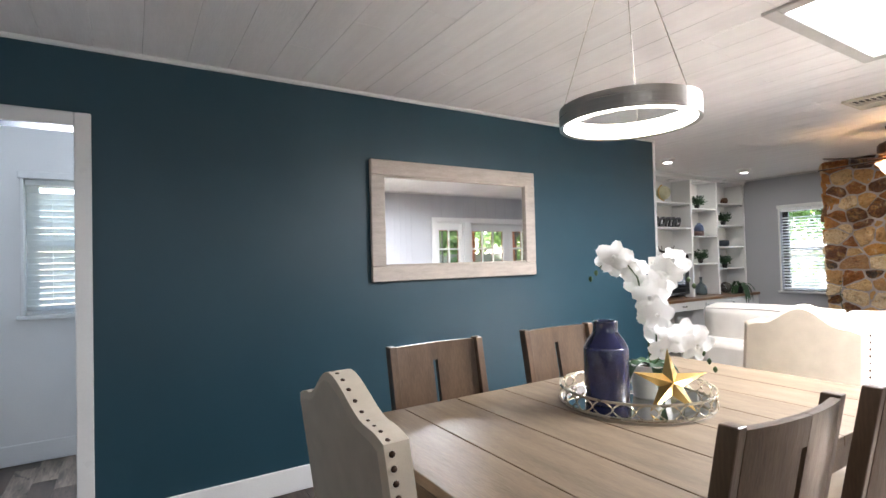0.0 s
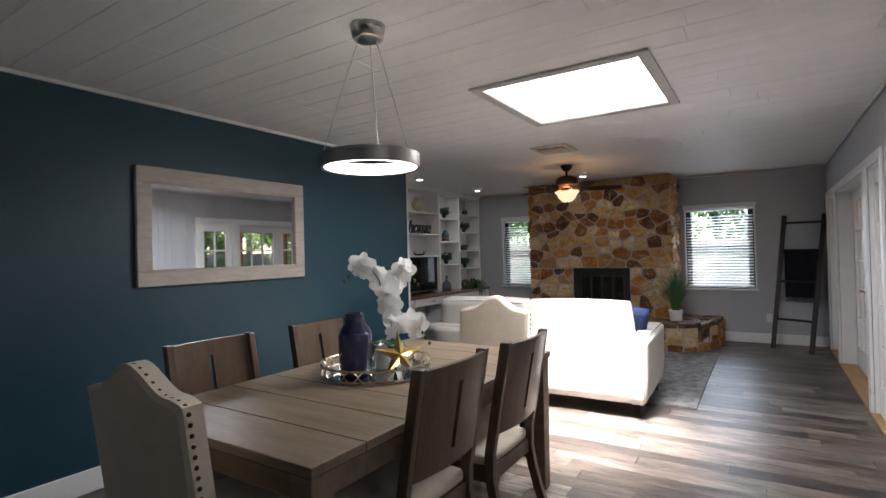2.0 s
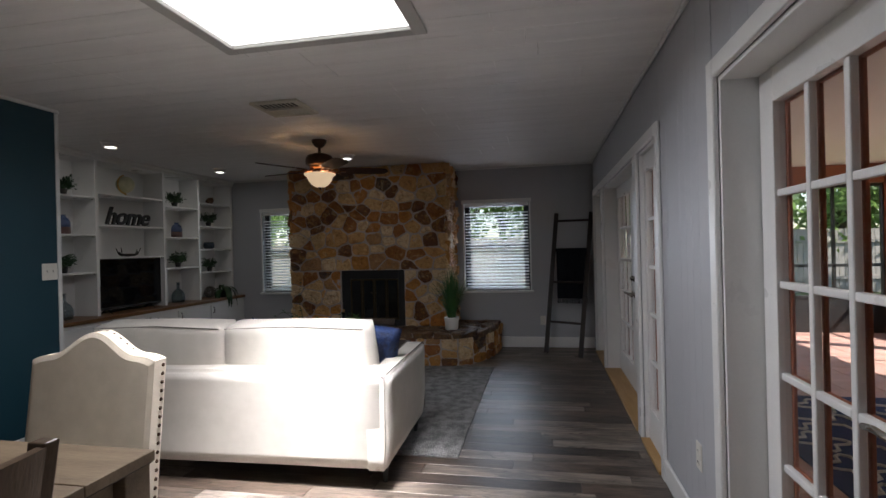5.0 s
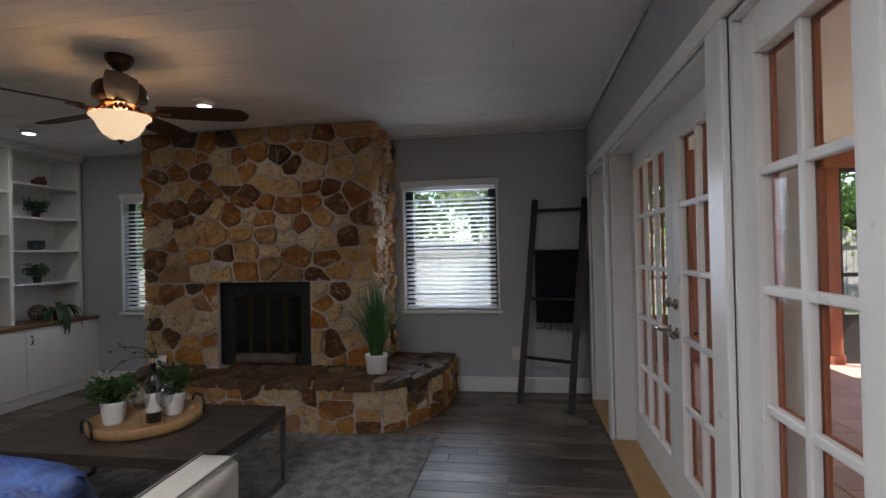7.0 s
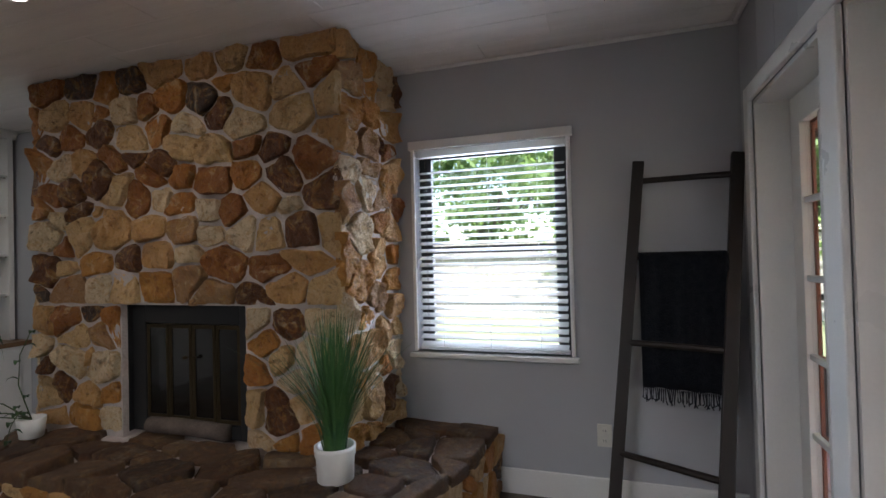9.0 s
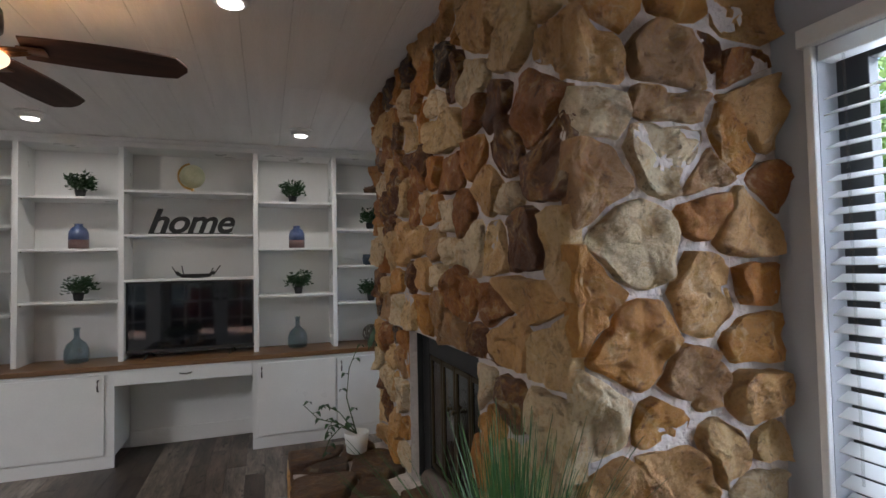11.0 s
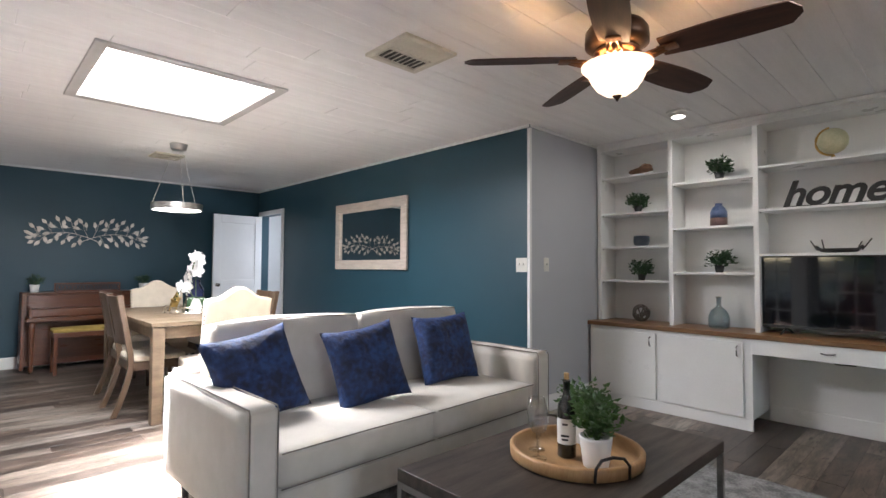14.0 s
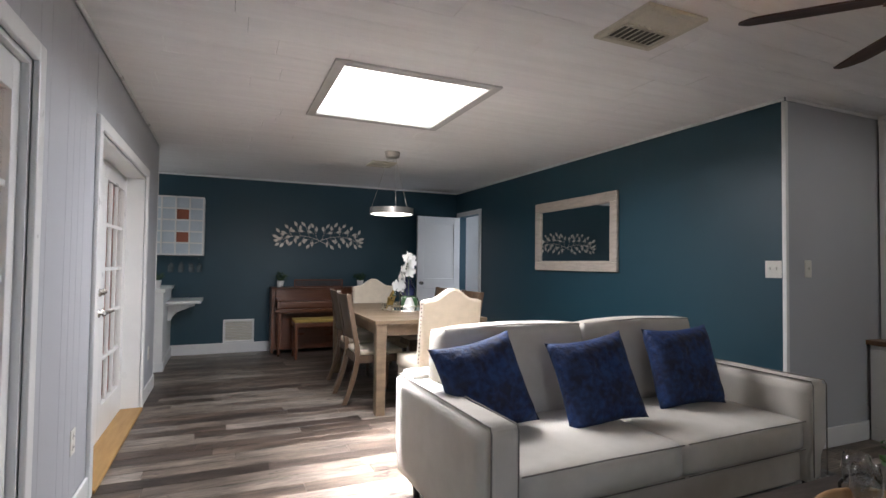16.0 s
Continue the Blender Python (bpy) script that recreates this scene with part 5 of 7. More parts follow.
# orchid in a pale pot
orc = thing("orchid", "white silk orchid with cascading blooms in a grey-white pot", "plant", 1.69, 1.25, TZ + 0.013)
part("pot", lathe([(0.062, 0), (0.066, 0.004), (0.078, 0.12), (0.080, 0.125), (0.074, 0.125), (0.070, 0.10)], 32), M_POT, orc, "pale glazed pot", True)
part("soil", lathe([(0.071, 0.10), (0.03, 0.112)], 20), M_DRIFT, orc)
rnd = random.Random(5)


def leaf_blade(length, width, curl, m=None, n=8, fold=0.15):
    b = bmesh.new()
    rows = []
    for i in range(n + 1):
        t = i / n
        w = width * (math.sin(math.pi * min(1, t * 0.92 + 0.06)) ** 0.8)
        p = Vector((length * t * math.cos(curl * t * 0.5), 0, length * t * math.sin(0.9 - curl * t)))
        rows.append((b.verts.new(p + Vector((0, -w / 2, w * fold))), b.verts.new(p), b.verts.new(p + Vector((0, w / 2, w * fold)))))
    for p, q in zip(rows, rows[1:]):
        b.faces.new((p[0], q[0], q[1], p[1]))
        b.faces.new((p[1], q[1], q[2], p[2]))
    if m is not None:
        b.transform(m)
    return b


def orchid_bloom(s):
    """Five broad petals with a small lip, facing +x."""
    b = bmesh.new()
    for k, (a, L, W) in enumerate(((90, 1.0, 0.72), (18, 1.05, 0.95), (162, 1.05, 0.95), (234, 0.95, 0.66), (306, 0.95, 0.66))):
        n = 6
        rows = []
        for i in range(n + 1):
            t = i / n
            w = W * math.sin(math.pi * (0.10 + 0.82 * t)) ** 0.75
            rows.append([b.verts.new((0.10 * math.sin(t * 2.4) - 0.10 * abs(j) ** 2 * t + 0.05 * (k == 0), 0 + j * w / 2, t * L)) for j in (-1, -0.4, 0.4, 1)])
            rot = Matrix.Rotation(radians(a - 90), 4, "X")
            for v in rows[-1]:
                v.co = rot @ v.co
        for p, q in zip(rows, rows[1:]):
            for j in range(3):
                b.faces.new((p[j], p[j + 1], q[j + 1], q[j]))
    merge(b, lathe([(0.05, 0), (0.13, 0.10), (0.10, 0.20), (0.02, 0.24)], 8), Matrix.Rotation(math.pi / 2, 4, "Y"))
    b.transform(Matrix.Scale(s, 4))
    return b


bloom = orchid_bloom(0.057)
bloom_ob = None
stems = [
    [(0, 0, 0.1), (-0.02, 0.0, 0.33), (-0.05, 0.02, 0.48), (-0.11, 0.06, 0.565), (-0.17, 0.10, 0.535)],
    [(0, 0, 0.1), (0.01, -0.01, 0.33), (0.04, -0.02, 0.45), (0.09, -0.04, 0.53), (0.14, -0.07, 0.50)],
    [(-0.02, -0.02, 0.45), (-0.04, -0.05, 0.37), (-0.055, -0.075, 0.28), (-0.06, -0.08, 0.18)],
    [(0, 0, 0.1), (0.02, -0.08, 0.2), (0.04, -0.14, 0.25), (0.07, -0.20, 0.20)],
]
stems = [[(x_ * 0.80, y_ * 0.80, 0.1 + (z_ - 0.1) * 0.93) for x_, y_, z_ in sp] for sp in stems]
for sp in stems:
    part("stem", tube(sp, 0.0028, 6), M_STEM, orc)


def along(path, t):
    k = min(len(path) - 2, int(t * (len(path) - 1)))
    f = t * (len(path) - 1) - k
    return Vector(path[k]).lerp(Vector(path[k + 1]), f)


spots = [(0, t) for t in (0.52, 0.62, 0.71, 0.80, 0.89, 0.98)] + [(1, t) for t in (0.52, 0.64, 0.76, 0.88, 0.99)] + [(2, t) for t in (0.05, 0.22, 0.38, 0.54, 0.70, 0.84, 0.98)] + [(3, t) for t in (0.66, 0.82, 0.97)] + [(0, 0.42), (1, 0.42), (2, 0.14), (2, 0.46), (2, 0.62)]
for si, t in spots:
    p = along(stems[si], t) + Vector((rnd.uniform(-.025, .025), rnd.uniform(-.025, .025), rnd.uniform(-.02, .02)))
    if bloom_ob is None:
        bloom_ob = part("bloom", bloom, M_PETAL, orc, "white orchid bloom", True)
        o = bloom_ob
    else:
        o = new("bloom", bloom_ob.data)
        o.parent = orc
        o["label"] = "white orchid bloom"
    s = rnd.uniform(0.9, 1.2)
    o.matrix_local = pose(*p, rnd.uniform(-30, 30), rnd.uniform(-14, 24), 226 + rnd.uniform(-38, 38)) @ Matrix.Diagonal((s, s, s, 1))
for si, dz in ((0, 0.0), (1, -0.02), (3, 0.0)):
    e = Vector(stems[si][-1])
    d = (e - Vector(stems[si][-2])).normalized()
    for k in range(3):
        q = e + d * (0.02 + 0.024 * k) + Vector((0, 0, -0.012 * k))
        o = part("bud", lathe([(0.002, -0.011), (0.008, -0.002), (0.007, 0.006), (0.001, 0.012)], 8), M_STEM, orc, "green bud", True)
        o.location = q
for k in range(5):
    a = k * 72 + 20
    part("leaf", leaf_blade(0.17, 0.055, 1.6, Matrix.Translation((0, 0, 0.11)) @ Matrix.Rotation(radians(a), 4, "Z")), M_LEAFD, orc, "dark strap leaf", True)

# piano along the teal wall
pn = thing("upright_piano", "walnut spinet piano with closed lid and lattice music desk", "piano", X0 + 0.022, 0.755, 0)
PW, PD = 0.64, 0.44
part("case", box(0, 0.30, -PW + 0.03, PW - 0.03, 0.06, 0.89, 0.006), M_PIANO, pn)
part("lid", box(0, 0.33, -PW, PW, 0.89, 0.912, 0.005), M_PIANO, pn)
part("key_shelf", box(0.30, PD + 0.08, -PW + 0.035, PW - 0.035, 0.585, 0.63, 0.006), M_PIANO, pn)
part("fallboard", box(0.30, PD + 0.065, -PW + 0.055, PW - 0.055, 0.63, 0.73, 0.02), M_PIANO, pn, "closed curved fallboard")
part("top_panel", box(0.30, 0.325, -PW + 0.055, PW - 0.055, 0.73, 0.885, 0.004), M_PIANO, pn)
for s in (-1, 1):
    part("side_panel", box(0, 0.34, s * PW - 0.035 if s > 0 else -PW, PW if s > 0 else -PW + 0.035, 0.02, 0.889, 0.004), M_PIANO, pn)
    part("key_block", box(0.30, PD + 0.09, s * (PW - 0.055) - (0.03 if s > 0 else 0.0), s * (PW - 0.055) + (0.0 if s > 0 else 0.03), 0.63, 0.75, 0.008), M_PIANO, pn)
    part("leg", lathe([(0.020, 0.02), (0.026, 0.04), (0.018, 0.08), (0.022, 0.3), (0.032, 0.50), (0.026, 0.52), (0.034, 0.585)], 14), M_PIANO, pn, "", True).location = (PD + 0.03, s * (PW - 0.09), 0)
    part("caster", lathe([(0.016, 0), (0.018, 0.01), (0.012, 0.02)], 10), M_BRASSF, pn).location = (PD + 0.03, s * (PW - 0.09), 0)
b = bmesh.new()
for p in ((-0.34, 0.34, 0.912, 0.93), (-0.34, 0.34, 1.005, 1.022)):
    box(0.255, 0.275, p[0], p[1], p[2], p[3], bm=b)
for s in (-0.34, 0.325):
    box(0.255, 0.275, s, s + 0.015, 0.93, 1.005, bm=b)
for k in range(18):
    y = -0.325 + k * 0.0365
    for sg in (-1, 1):
        t_ = tube([(0.265, y, 0.93 if sg > 0 else 1.005), (0.265, y + 0.0365, 1.005 if sg > 0 else 0.93)], 0.0035, 4)
        merge(b, t_)
part("music_desk", b, M_PIANO, pn, "pierced lattice music desk")
part("lower_panel", box(0.29, 0.31, -PW + 0.06, PW - 0.06, 0.12, 0.56, 0.004), M_PIANO, pn)

bn = thing("piano_bench", "walnut piano bench with a mustard seat cushion", "bench", -0.36, 0.70, 0)
for sx in (-0.14, 0.14):
    for sy in (-0.31, 0.31):
        b = box(-0.018, 0.018, -0.018, 0.018, 0, 0.42, 0.003)
        b.transform(Matrix.Translation((sx, sy, 0)))
        part("leg", b, M_PIANO, bn)
part("seat_frame", box(-0.165, 0.165, -0.335, 0.335, 0.42, 0.475, 0.004), M_PIANO, bn)
part("seat", cushion(0.33, 0.67, 0.04, 0.008, 8), M_SEATY, bn, "mustard woven seat cushion", True).location = (0, 0, 0.475)


def leafy_plant(name, x, y, z, pot_r, pot_h, spread, height, seed, pot_m, leaf_m, label, nleaf=70, leaf=0.035, hang=0.0, ribbed=False):
    p = thing(name, label, "plant", x, y, z)
    prof = [(pot_r * 0.72, 0), (pot_r * 0.76, 0.003)] + ([(pot_r * (0.76 + 0.24 * t) + (0.0012 if k % 2 else 0), pot_h * t) for k, t in enumerate([0.1 * i for i in range(1, 10)])] if ribbed else []) + [(pot_r, pot_h), (pot_r * 0.9, pot_h), (pot_r * 0.86, pot_h * 0.85)]
    part("pot", lathe(prof, 24), pot_m, p, "", True)
    r = random.Random(seed)
    verts, faces = [], []
    stems_b = bmesh.new()
    for k in range(nleaf):
        a, t = r.uniform(0, 6.283), r.random() ** 0.6
        el = r.uniform(0.1, 1.5)
        tip = Vector((math.cos(a) * spread * t * math.cos(el * 0.6), math.sin(a) * spread * t * math.cos(el * 0.6), pot_h + height * (0.15 + 0.85 * math.sin(el) * t) - hang * t))
        if k % 5 == 0:
            merge(stems_b, tube([(0, 0, pot_h * 0.8), tuple(tip * 0.5 + Vector((0, 0, pot_h * 0.6))), tuple(tip)], 0.0018, 4))
        for _ in range(4):
            q = tip + Vector((r.uniform(-1, 1), r.uniform(-1, 1), r.uniform(-1, 1))) * leaf * 0.8
            u = Vector((math.cos(a) + r.uniform(-.9, .9), math.sin(a) + r.uniform(-.9, .9), r.uniform(-0.5, 0.9))).normalized()
            v = u.cross(Vector((r.uniform(-1, 1), r.uniform(-1, 1), 1))).normalized()
            w = u.cross(v) * 0.18
            s = leaf * r.uniform(0.6, 1.1)
            i = len(verts)
            verts += [q - u * s * 0.5, q + v * s * 0.30 + w * s, q + u * s * 0.15 - w * s * 0.3, q - v * s * 0.30 + w * s, q + u * s * 0.6]
            faces += [(i, i + 1, i + 2), (i, i + 2, i + 3), (i + 1, i + 4, i + 2), (i + 2, i + 4, i + 3)]
    me = bpy.data.meshes.new("foliage")
    me.from_pydata(verts, [], faces)
    me.materials.append(leaf_m)
    o = new("foliage", me)
    o.parent = p
    o["kind"] = "stuff"
    part("stem", stems_b, M_STEM, p)
    return p


for py in (0.24, 1.38):
    leafy_plant("potted_plant", -0.86, py, 0.912, 0.05, 0.09, 0.09, 0.10, int(py * 10), M_POT, M_LEAFD, "small green plant in a white pot on the piano", 40, 0.035)

# metal branch on the teal wall
art = thing("wall_art", "brushed silver metal branch with pointed leaves on teal wall", "wall art", X0 + 0.012, 0.80, 1.62)
rnd = random.Random(12)
def metal_leaf(y, z, ang, length):
    """One embossed pointed leaf on a short stalk, lying near the wall."""
    b = bmesh.new()
    pts = [(0, 0), (0.3, 0.42), (0.62, 0.42), (1, 0), (0.62, -0.42), (0.3, -0.42)]
    vs_ = [b.verts.new((0.007 * (1 - abs(v) * 2), u * length, v * 0.046)) for u, v in pts]
    vs2 = [b.verts.new((v_.co.x - 0.002, v_.co.y, v_.co.z)) for v_ in vs_]
    b.faces.new(vs_), b.faces.new(vs2[::-1])
    for i in range(6):
        b.faces.new((vs_[i], vs_[(i + 1) % 6], vs2[(i + 1) % 6], vs2[i]))
    merge(b, tube([(0, -0.03, 0), (0, 0.004, 0)], 0.002, 4))
    o = part("leaf", b, M_SILVERLEAF, art)
    o.matrix_local = pose(0.012 + rnd.uniform(0, 0.012), y, z, ang, 0, rnd.uniform(-14, 14))


for sgn in (-1, 1):
    def stem_z(t):
        return -0.07 + 0.11 * math.sin(math.pi * (0.12 + 0.70 * t)) - 0.045 * t * t
    main = [(0.006, -sgn * 0.10, -0.085)] + [(0.010, sgn * (0.02 + 0.56 * k / 8), stem_z(k / 8)) for k in range(9)]
    part("twig", tube(main, 0.0045, 5, taper=0.002), M_SILVERLEAF, art)
    for k in range(9):
        t = 0.06 + 0.86 * k / 8
        up = 1 if k % 2 == 0 else -1
        reach = (0.165 if up > 0 else 0.105) * (1 - 0.45 * t)
        y1, z1 = 0.05 + 0.56 * t, stem_z(t) + up * reach
        part("twig", tube([(0.010, sgn * (y1 - 0.055), stem_z(t) - 0.004), (0.012, sgn * (y1 - 0.015), stem_z(t) + up * reach * 0.55), (0.012, sgn * y1, z1)], 0.0028, 4, taper=0.0015), M_SILVERLEAF, art)
        for dy, dz, da in ((0.005, 0.004, 0), (-0.035, -0.050, 40), (0.030, -0.070, -36)):
            a_ = up * (56 + da + rnd.uniform(-10, 10))
            metal_leaf(sgn * (y1 + dy), z1 + dz * up, a_ if sgn > 0 else 180 - a_, rnd.uniform(0.074, 0.092))
    for y1, z1, a_ in ((0.585, -0.055, 8), (0.575, -0.025, 34), (0.57, -0.085, -30)):
        metal_leaf(sgn * y1, z1, a_ if sgn > 0 else 180 - a_, 0.075)
# half wall with bar ledge, wine cabinet
hw = thing("half_wall", "white-capped grey half wall with bar counter", "half wall", 0, YF, 0, kind="structure")
part("core", box(-1.035, -0.12, -0.14, -0.002, 0, 0.90), M_WHITE, hw)
part("end_post", box(-0.12, 0.0, -0.158, 0.01, 0, 0.90, 0.004), M_TRIM, hw)
part("cap", box(-1.035, 0.03, -0.30, 0.03, 0.90, 0.938, 0.006), M_TRIM, hw, "white counter cap")
part("base_trim", box(-1.02, -0.12, -0.001, 0.014, 0, 0.13, 0.004), M_TRIM, hw)
part("base_trim", box(-0.135, 0.014, -0.17, 0.024, 0, 0.10, 0.004), M_TRIM, hw)
lg = thing("bar_ledge", "white bar ledge on a scrolled corbel", "shelf", -0.66, YF + 0.001, 0.735)
part("shelf", box(-0.36, 0.30, 0, 0.38, 0, 0.035, 0.006), M_TRIM, lg)
part("bracket", sweep_panel([(0.0, -0.22), (0.03, -0.22), (0.06, -0.16), (0.10, -0.12), (0.17, -0.09), (0.24, -0.06), (0.30, -0.045), (0.30, 0.0), (0.0, 0.0)], 0.06, "x"), M_TRIM, lg, "scrolled white corbel")
wc = thing("wine_cabinet", "white hanging wine cabinet with frosted grid door", "cabinet", X0 + 0.002, -1.07, 1.335)
part("body", box(0, 0.29, -0.33, 0.33, 0, 0.76, 0.004), M_WHITE, wc)
for k in range(5):
    part("grid_bar", box(0.29, 0.31, -0.33 + k * 0.16, -0.31 + k * 0.16, 0, 0.76, 0.002), M_TRIM, wc)
for k in range(6):
    part("grid_rail", box(0.292, 0.311, -0.31, 0.31, k * 0.148, k * 0.148 + 0.02, 0.002), M_TRIM, wc)
M_FROST = mat("frosted_blue_glass", (0.62, 0.69, 0.75), (0.55, 0.62, 0.68), 9, 0.25)
M_REDB = mat("terracotta_bottle_end", (0.34, 0.10, 0.05), rough=0.4)
for k in range(4):
    for j in range(5):
        red = k == 2 and j in (1, 3)
        part("pane", box(0.291, 0.297, -0.31 + k * 0.16, -0.17 + k * 0.16, j * 0.148 + 0.02, j * 0.148 + 0.148), M_REDB if red else M_FROST, wc)
rk = thing("stemware_rack", "wire stemware rack with hanging wine glasses under the cabinet", "rack", X0 + 0.15, -0.98, 1.335)
for y in (-0.18, -0.09, 0, 0.09, 0.18):
    part("wire", tube([(-0.11, y, -0.012), (0.14, y, -0.012)], 0.003, 5), M_STEEL, rk)
part("wire", tube([(0.13, -0.2, -0.006), (0.13, 0.2, -0.006)], 0.003, 5), M_STEEL, rk)


def wine_glass(x, y, z, up=True, label="clear stemmed wine glass"):
    g = thing("wine_glass", label, "glass", x, y, z, group="wine glasses")
    prof = [(0.034, 0.0), (0.032, 0.003), (0.006, 0.006), (0.004, 0.012), (0.004, 0.085), (0.012, 0.092), (0.032, 0.115), (0.041, 0.145), (0.040, 0.175), (0.033, 0.215), (0.0315, 0.215), (0.038, 0.175), (0.039, 0.145), (0.030, 0.117), (0.005, 0.095)]
    o = part("bowl", lathe(prof, 28), M_CLEAR, g, "", True)
    o.visible_shadow = False
    if not up:
        g.matrix_world = pose(x, y, z, 180, 0, 0)
    return g


for y in (-1.12, -1.0, -0.88, -0.79):
    wine_glass(X0 + 0.22, y, 1.327, False, "clear stemmed wine glass hanging upside down")
leafy_plant("potted_plant", -0.30, YF - 0.09, 0.938, 0.045, 0.09, 0.07, 0.08, 77, M_POT, M_LEAFD, "small green plant in a white pot on the counter", 36, 0.03)
setting("wall_kitchen", wall_mesh("x", X0 - 0.12, 0.75, -2.72, -2.6, 0, H), M_WHITE, "plain white wall beyond the bar counter", "wall")
setting("wall_kitchen_side", wall_mesh("y", -2.6, YF - 0.161, 0.63, 0.749, 0, H), M_WHITE, "plain white side wall beyond the bar counter", "wall")


# ---- living area ----
so = thing("sofa", "oatmeal linen two-seat sofa with grey piping on short dark legs", "sofa", 4.30, 1.475, 0, 1.5)
SB, SF, SW, AT = -0.46, 0.565, 1.055, 0.66


def soft_box(x0, x1, y0, y1, z0, z1, bev=0.035, wob=0.006):
    b = box(x0, x1, y0, y1, z0, z1)
    bmesh.ops.subdivide_edges(b, edges=b.edges[:], cuts=7, use_grid_fill=True)
    bmesh.ops.bevel(b, geom=[e for e in b.edges if len(e.link_faces) == 2 and e.calc_face_angle(0) > 1], offset=bev, segments=3, affect="EDGES", clamp_overlap=True)
    for v in b.verts:
        v.co += Vector((noise.noise(v.co * 4), noise.noise(v.co * 4 + Vector((5, 0, 0))), noise.noise(v.co * 4 + Vector((0, 7, 0))))) * wob
    return b


part("base", soft_box(SB + 0.05, SF - 0.05, -SW + 0.15, SW - 0.15, 0.12, 0.30, 0.02), M_SOFA, so, "", True)
b = soft_box(SB, SB + 0.20, -SW + 0.02, SW - 0.02, 0.12, AT + 0.02, 0.03)
for v in b.verts:
    if v.co.x < SB + 0.1:
        v.co.x -= 0.04 * (v.co.z - 0.12) / 0.5 - 0.02
part("back_panel", b, M_SOFA, so, "", True)
for s in (-1, 1):
    y0, y1 = (SW - 0.142, SW) if s > 0 else (-SW, -SW + 0.142)
    b = soft_box(SB - 0.0, SF + 0.0, y0, y1, 0.12, AT, 0.022)
    for v in b.verts:
        if v.co.z < 0.3:
            v.co.x -= (v.co.x > 0) * 0.02
            v.co.y -= s * 0.02 * (0.3 - v.co.z) / 0.18 * (abs(v.co.y) > SW - 0.06)
    part("armrest", b, M_SOFA, so, "", True)
    for yy in (y0 + 0.012, y1 - 0.012):
        part("piping", tube([(SB + 0.03, yy, AT + 0.001), (SF - 0.01, yy, AT + 0.001), (SF + 0.001, yy, AT - 0.02), (SF + 0.002, yy, 0.16)], 0.0035, 6), M_PIPING, so, "thin grey piping")
    w = SW - 0.150
    ya, yb = (0.004, w) if s > 0 else (-w, -0.004)
    b = cushion(0.72, yb - ya, 0.155, 0.018, 10)
    b.transform(Matrix.Translation((0.18, (ya + yb) / 2, 0.30)))
    part("seat_cushion", b, M_SOFA, so, "boxed seat cushion", True)
    part("piping", tube([(0.545, ya + 0.01, 0.452), (0.546, (ya + yb) / 2, 0.456), (0.545, yb - 0.01, 0.452)], 0.0035, 6), M_PIPING, so, "thin grey piping")
    part("piping", tube([(0.543, ya + 0.01, 0.305), (0.543, yb - 0.01, 0.305)], 0.003, 6), M_PIPING, so, "thin grey piping")
    b = cushion(0.20, yb - ya, 0.49, 0.03, 10)
    b.transform(Matrix.Translation((-0.205, (ya + yb) / 2, 0.43)) @ Matrix.Rotation(-0.13, 4, "Y"))
    part("back_cushion", b, M_SOFA, so, "plump back cushion", True)
    ctop = [Matrix.Translation((-0.205, 0, 0.43)) @ Matrix.Rotation(-0.13, 4, "Y") @ Vector((dx, 0, 0.488)) for dx in (-0.095, 0.095)]
    for cpt in ctop:
        part("piping", tube([(cpt.x, ya + 0.015, cpt.z - 0.004), (cpt.x, (ya + yb) / 2, cpt.z + 0.012), (cpt.x, yb - 0.015, cpt.z - 0.004)], 0.0035, 6), M_PIPING, so, "thin grey piping")
    for xx in (SB + 0.16, SF - 0.07):
        part("leg", lathe([(0.013, 0), (0.024, 0.12)], 12), M_BLACK, so).location = (xx, s * (SW - 0.07), 0)

pil = thing("scatter_pillow", "square navy blue velvet scatter pillow on the sofa", "pillow", group="navy scatter pillows")
part("cover", pillow(0.465, 0.16, 20), M_NAVY, pil, "", True)
pil.matrix_world = pose(4.36, 0.70, 0.68) @ pose(0, 0, 0, 0, 0, 94) @ pose(0, 0, 0, -24, -9, 0)
copy_thing(pil, pose(4.43, 1.32, 0.67) @ pose(0, 0, 0, 0, 0, 84) @ pose(0, 0, 0, -22, -7, 0))
copy_thing(pil, pose(4.37, 2.01, 0.685) @ pose(0, 0, 0, 0, 0, 84) @ pose(0, 0, 0, -18, -2, 0))

rg = thing("area_rug", "grey mottled shag area rug under the coffee table", "rug", 5.63, 1.56, 0)
b = box(-1.23, 1.23, -1.44, 1.44, 0.0, 0.012)
bmesh.ops.subdivide_edges(b, edges=b.edges[:], cuts=40, use_grid_fill=True)
for v in b.verts:
    if v.co.z > 0.005:
        v.co.z += noise.noise(v.co * 9) * 0.004
    v.co.x += noise.noise(Vector((v.co.y * 4, 0, v.co.x))) * 0.006
    v.co.y += noise.noise(Vector((v.co.x * 4, 5, v.co.y))) * 0.006
part("woven_face", b, M_RUG, rg)

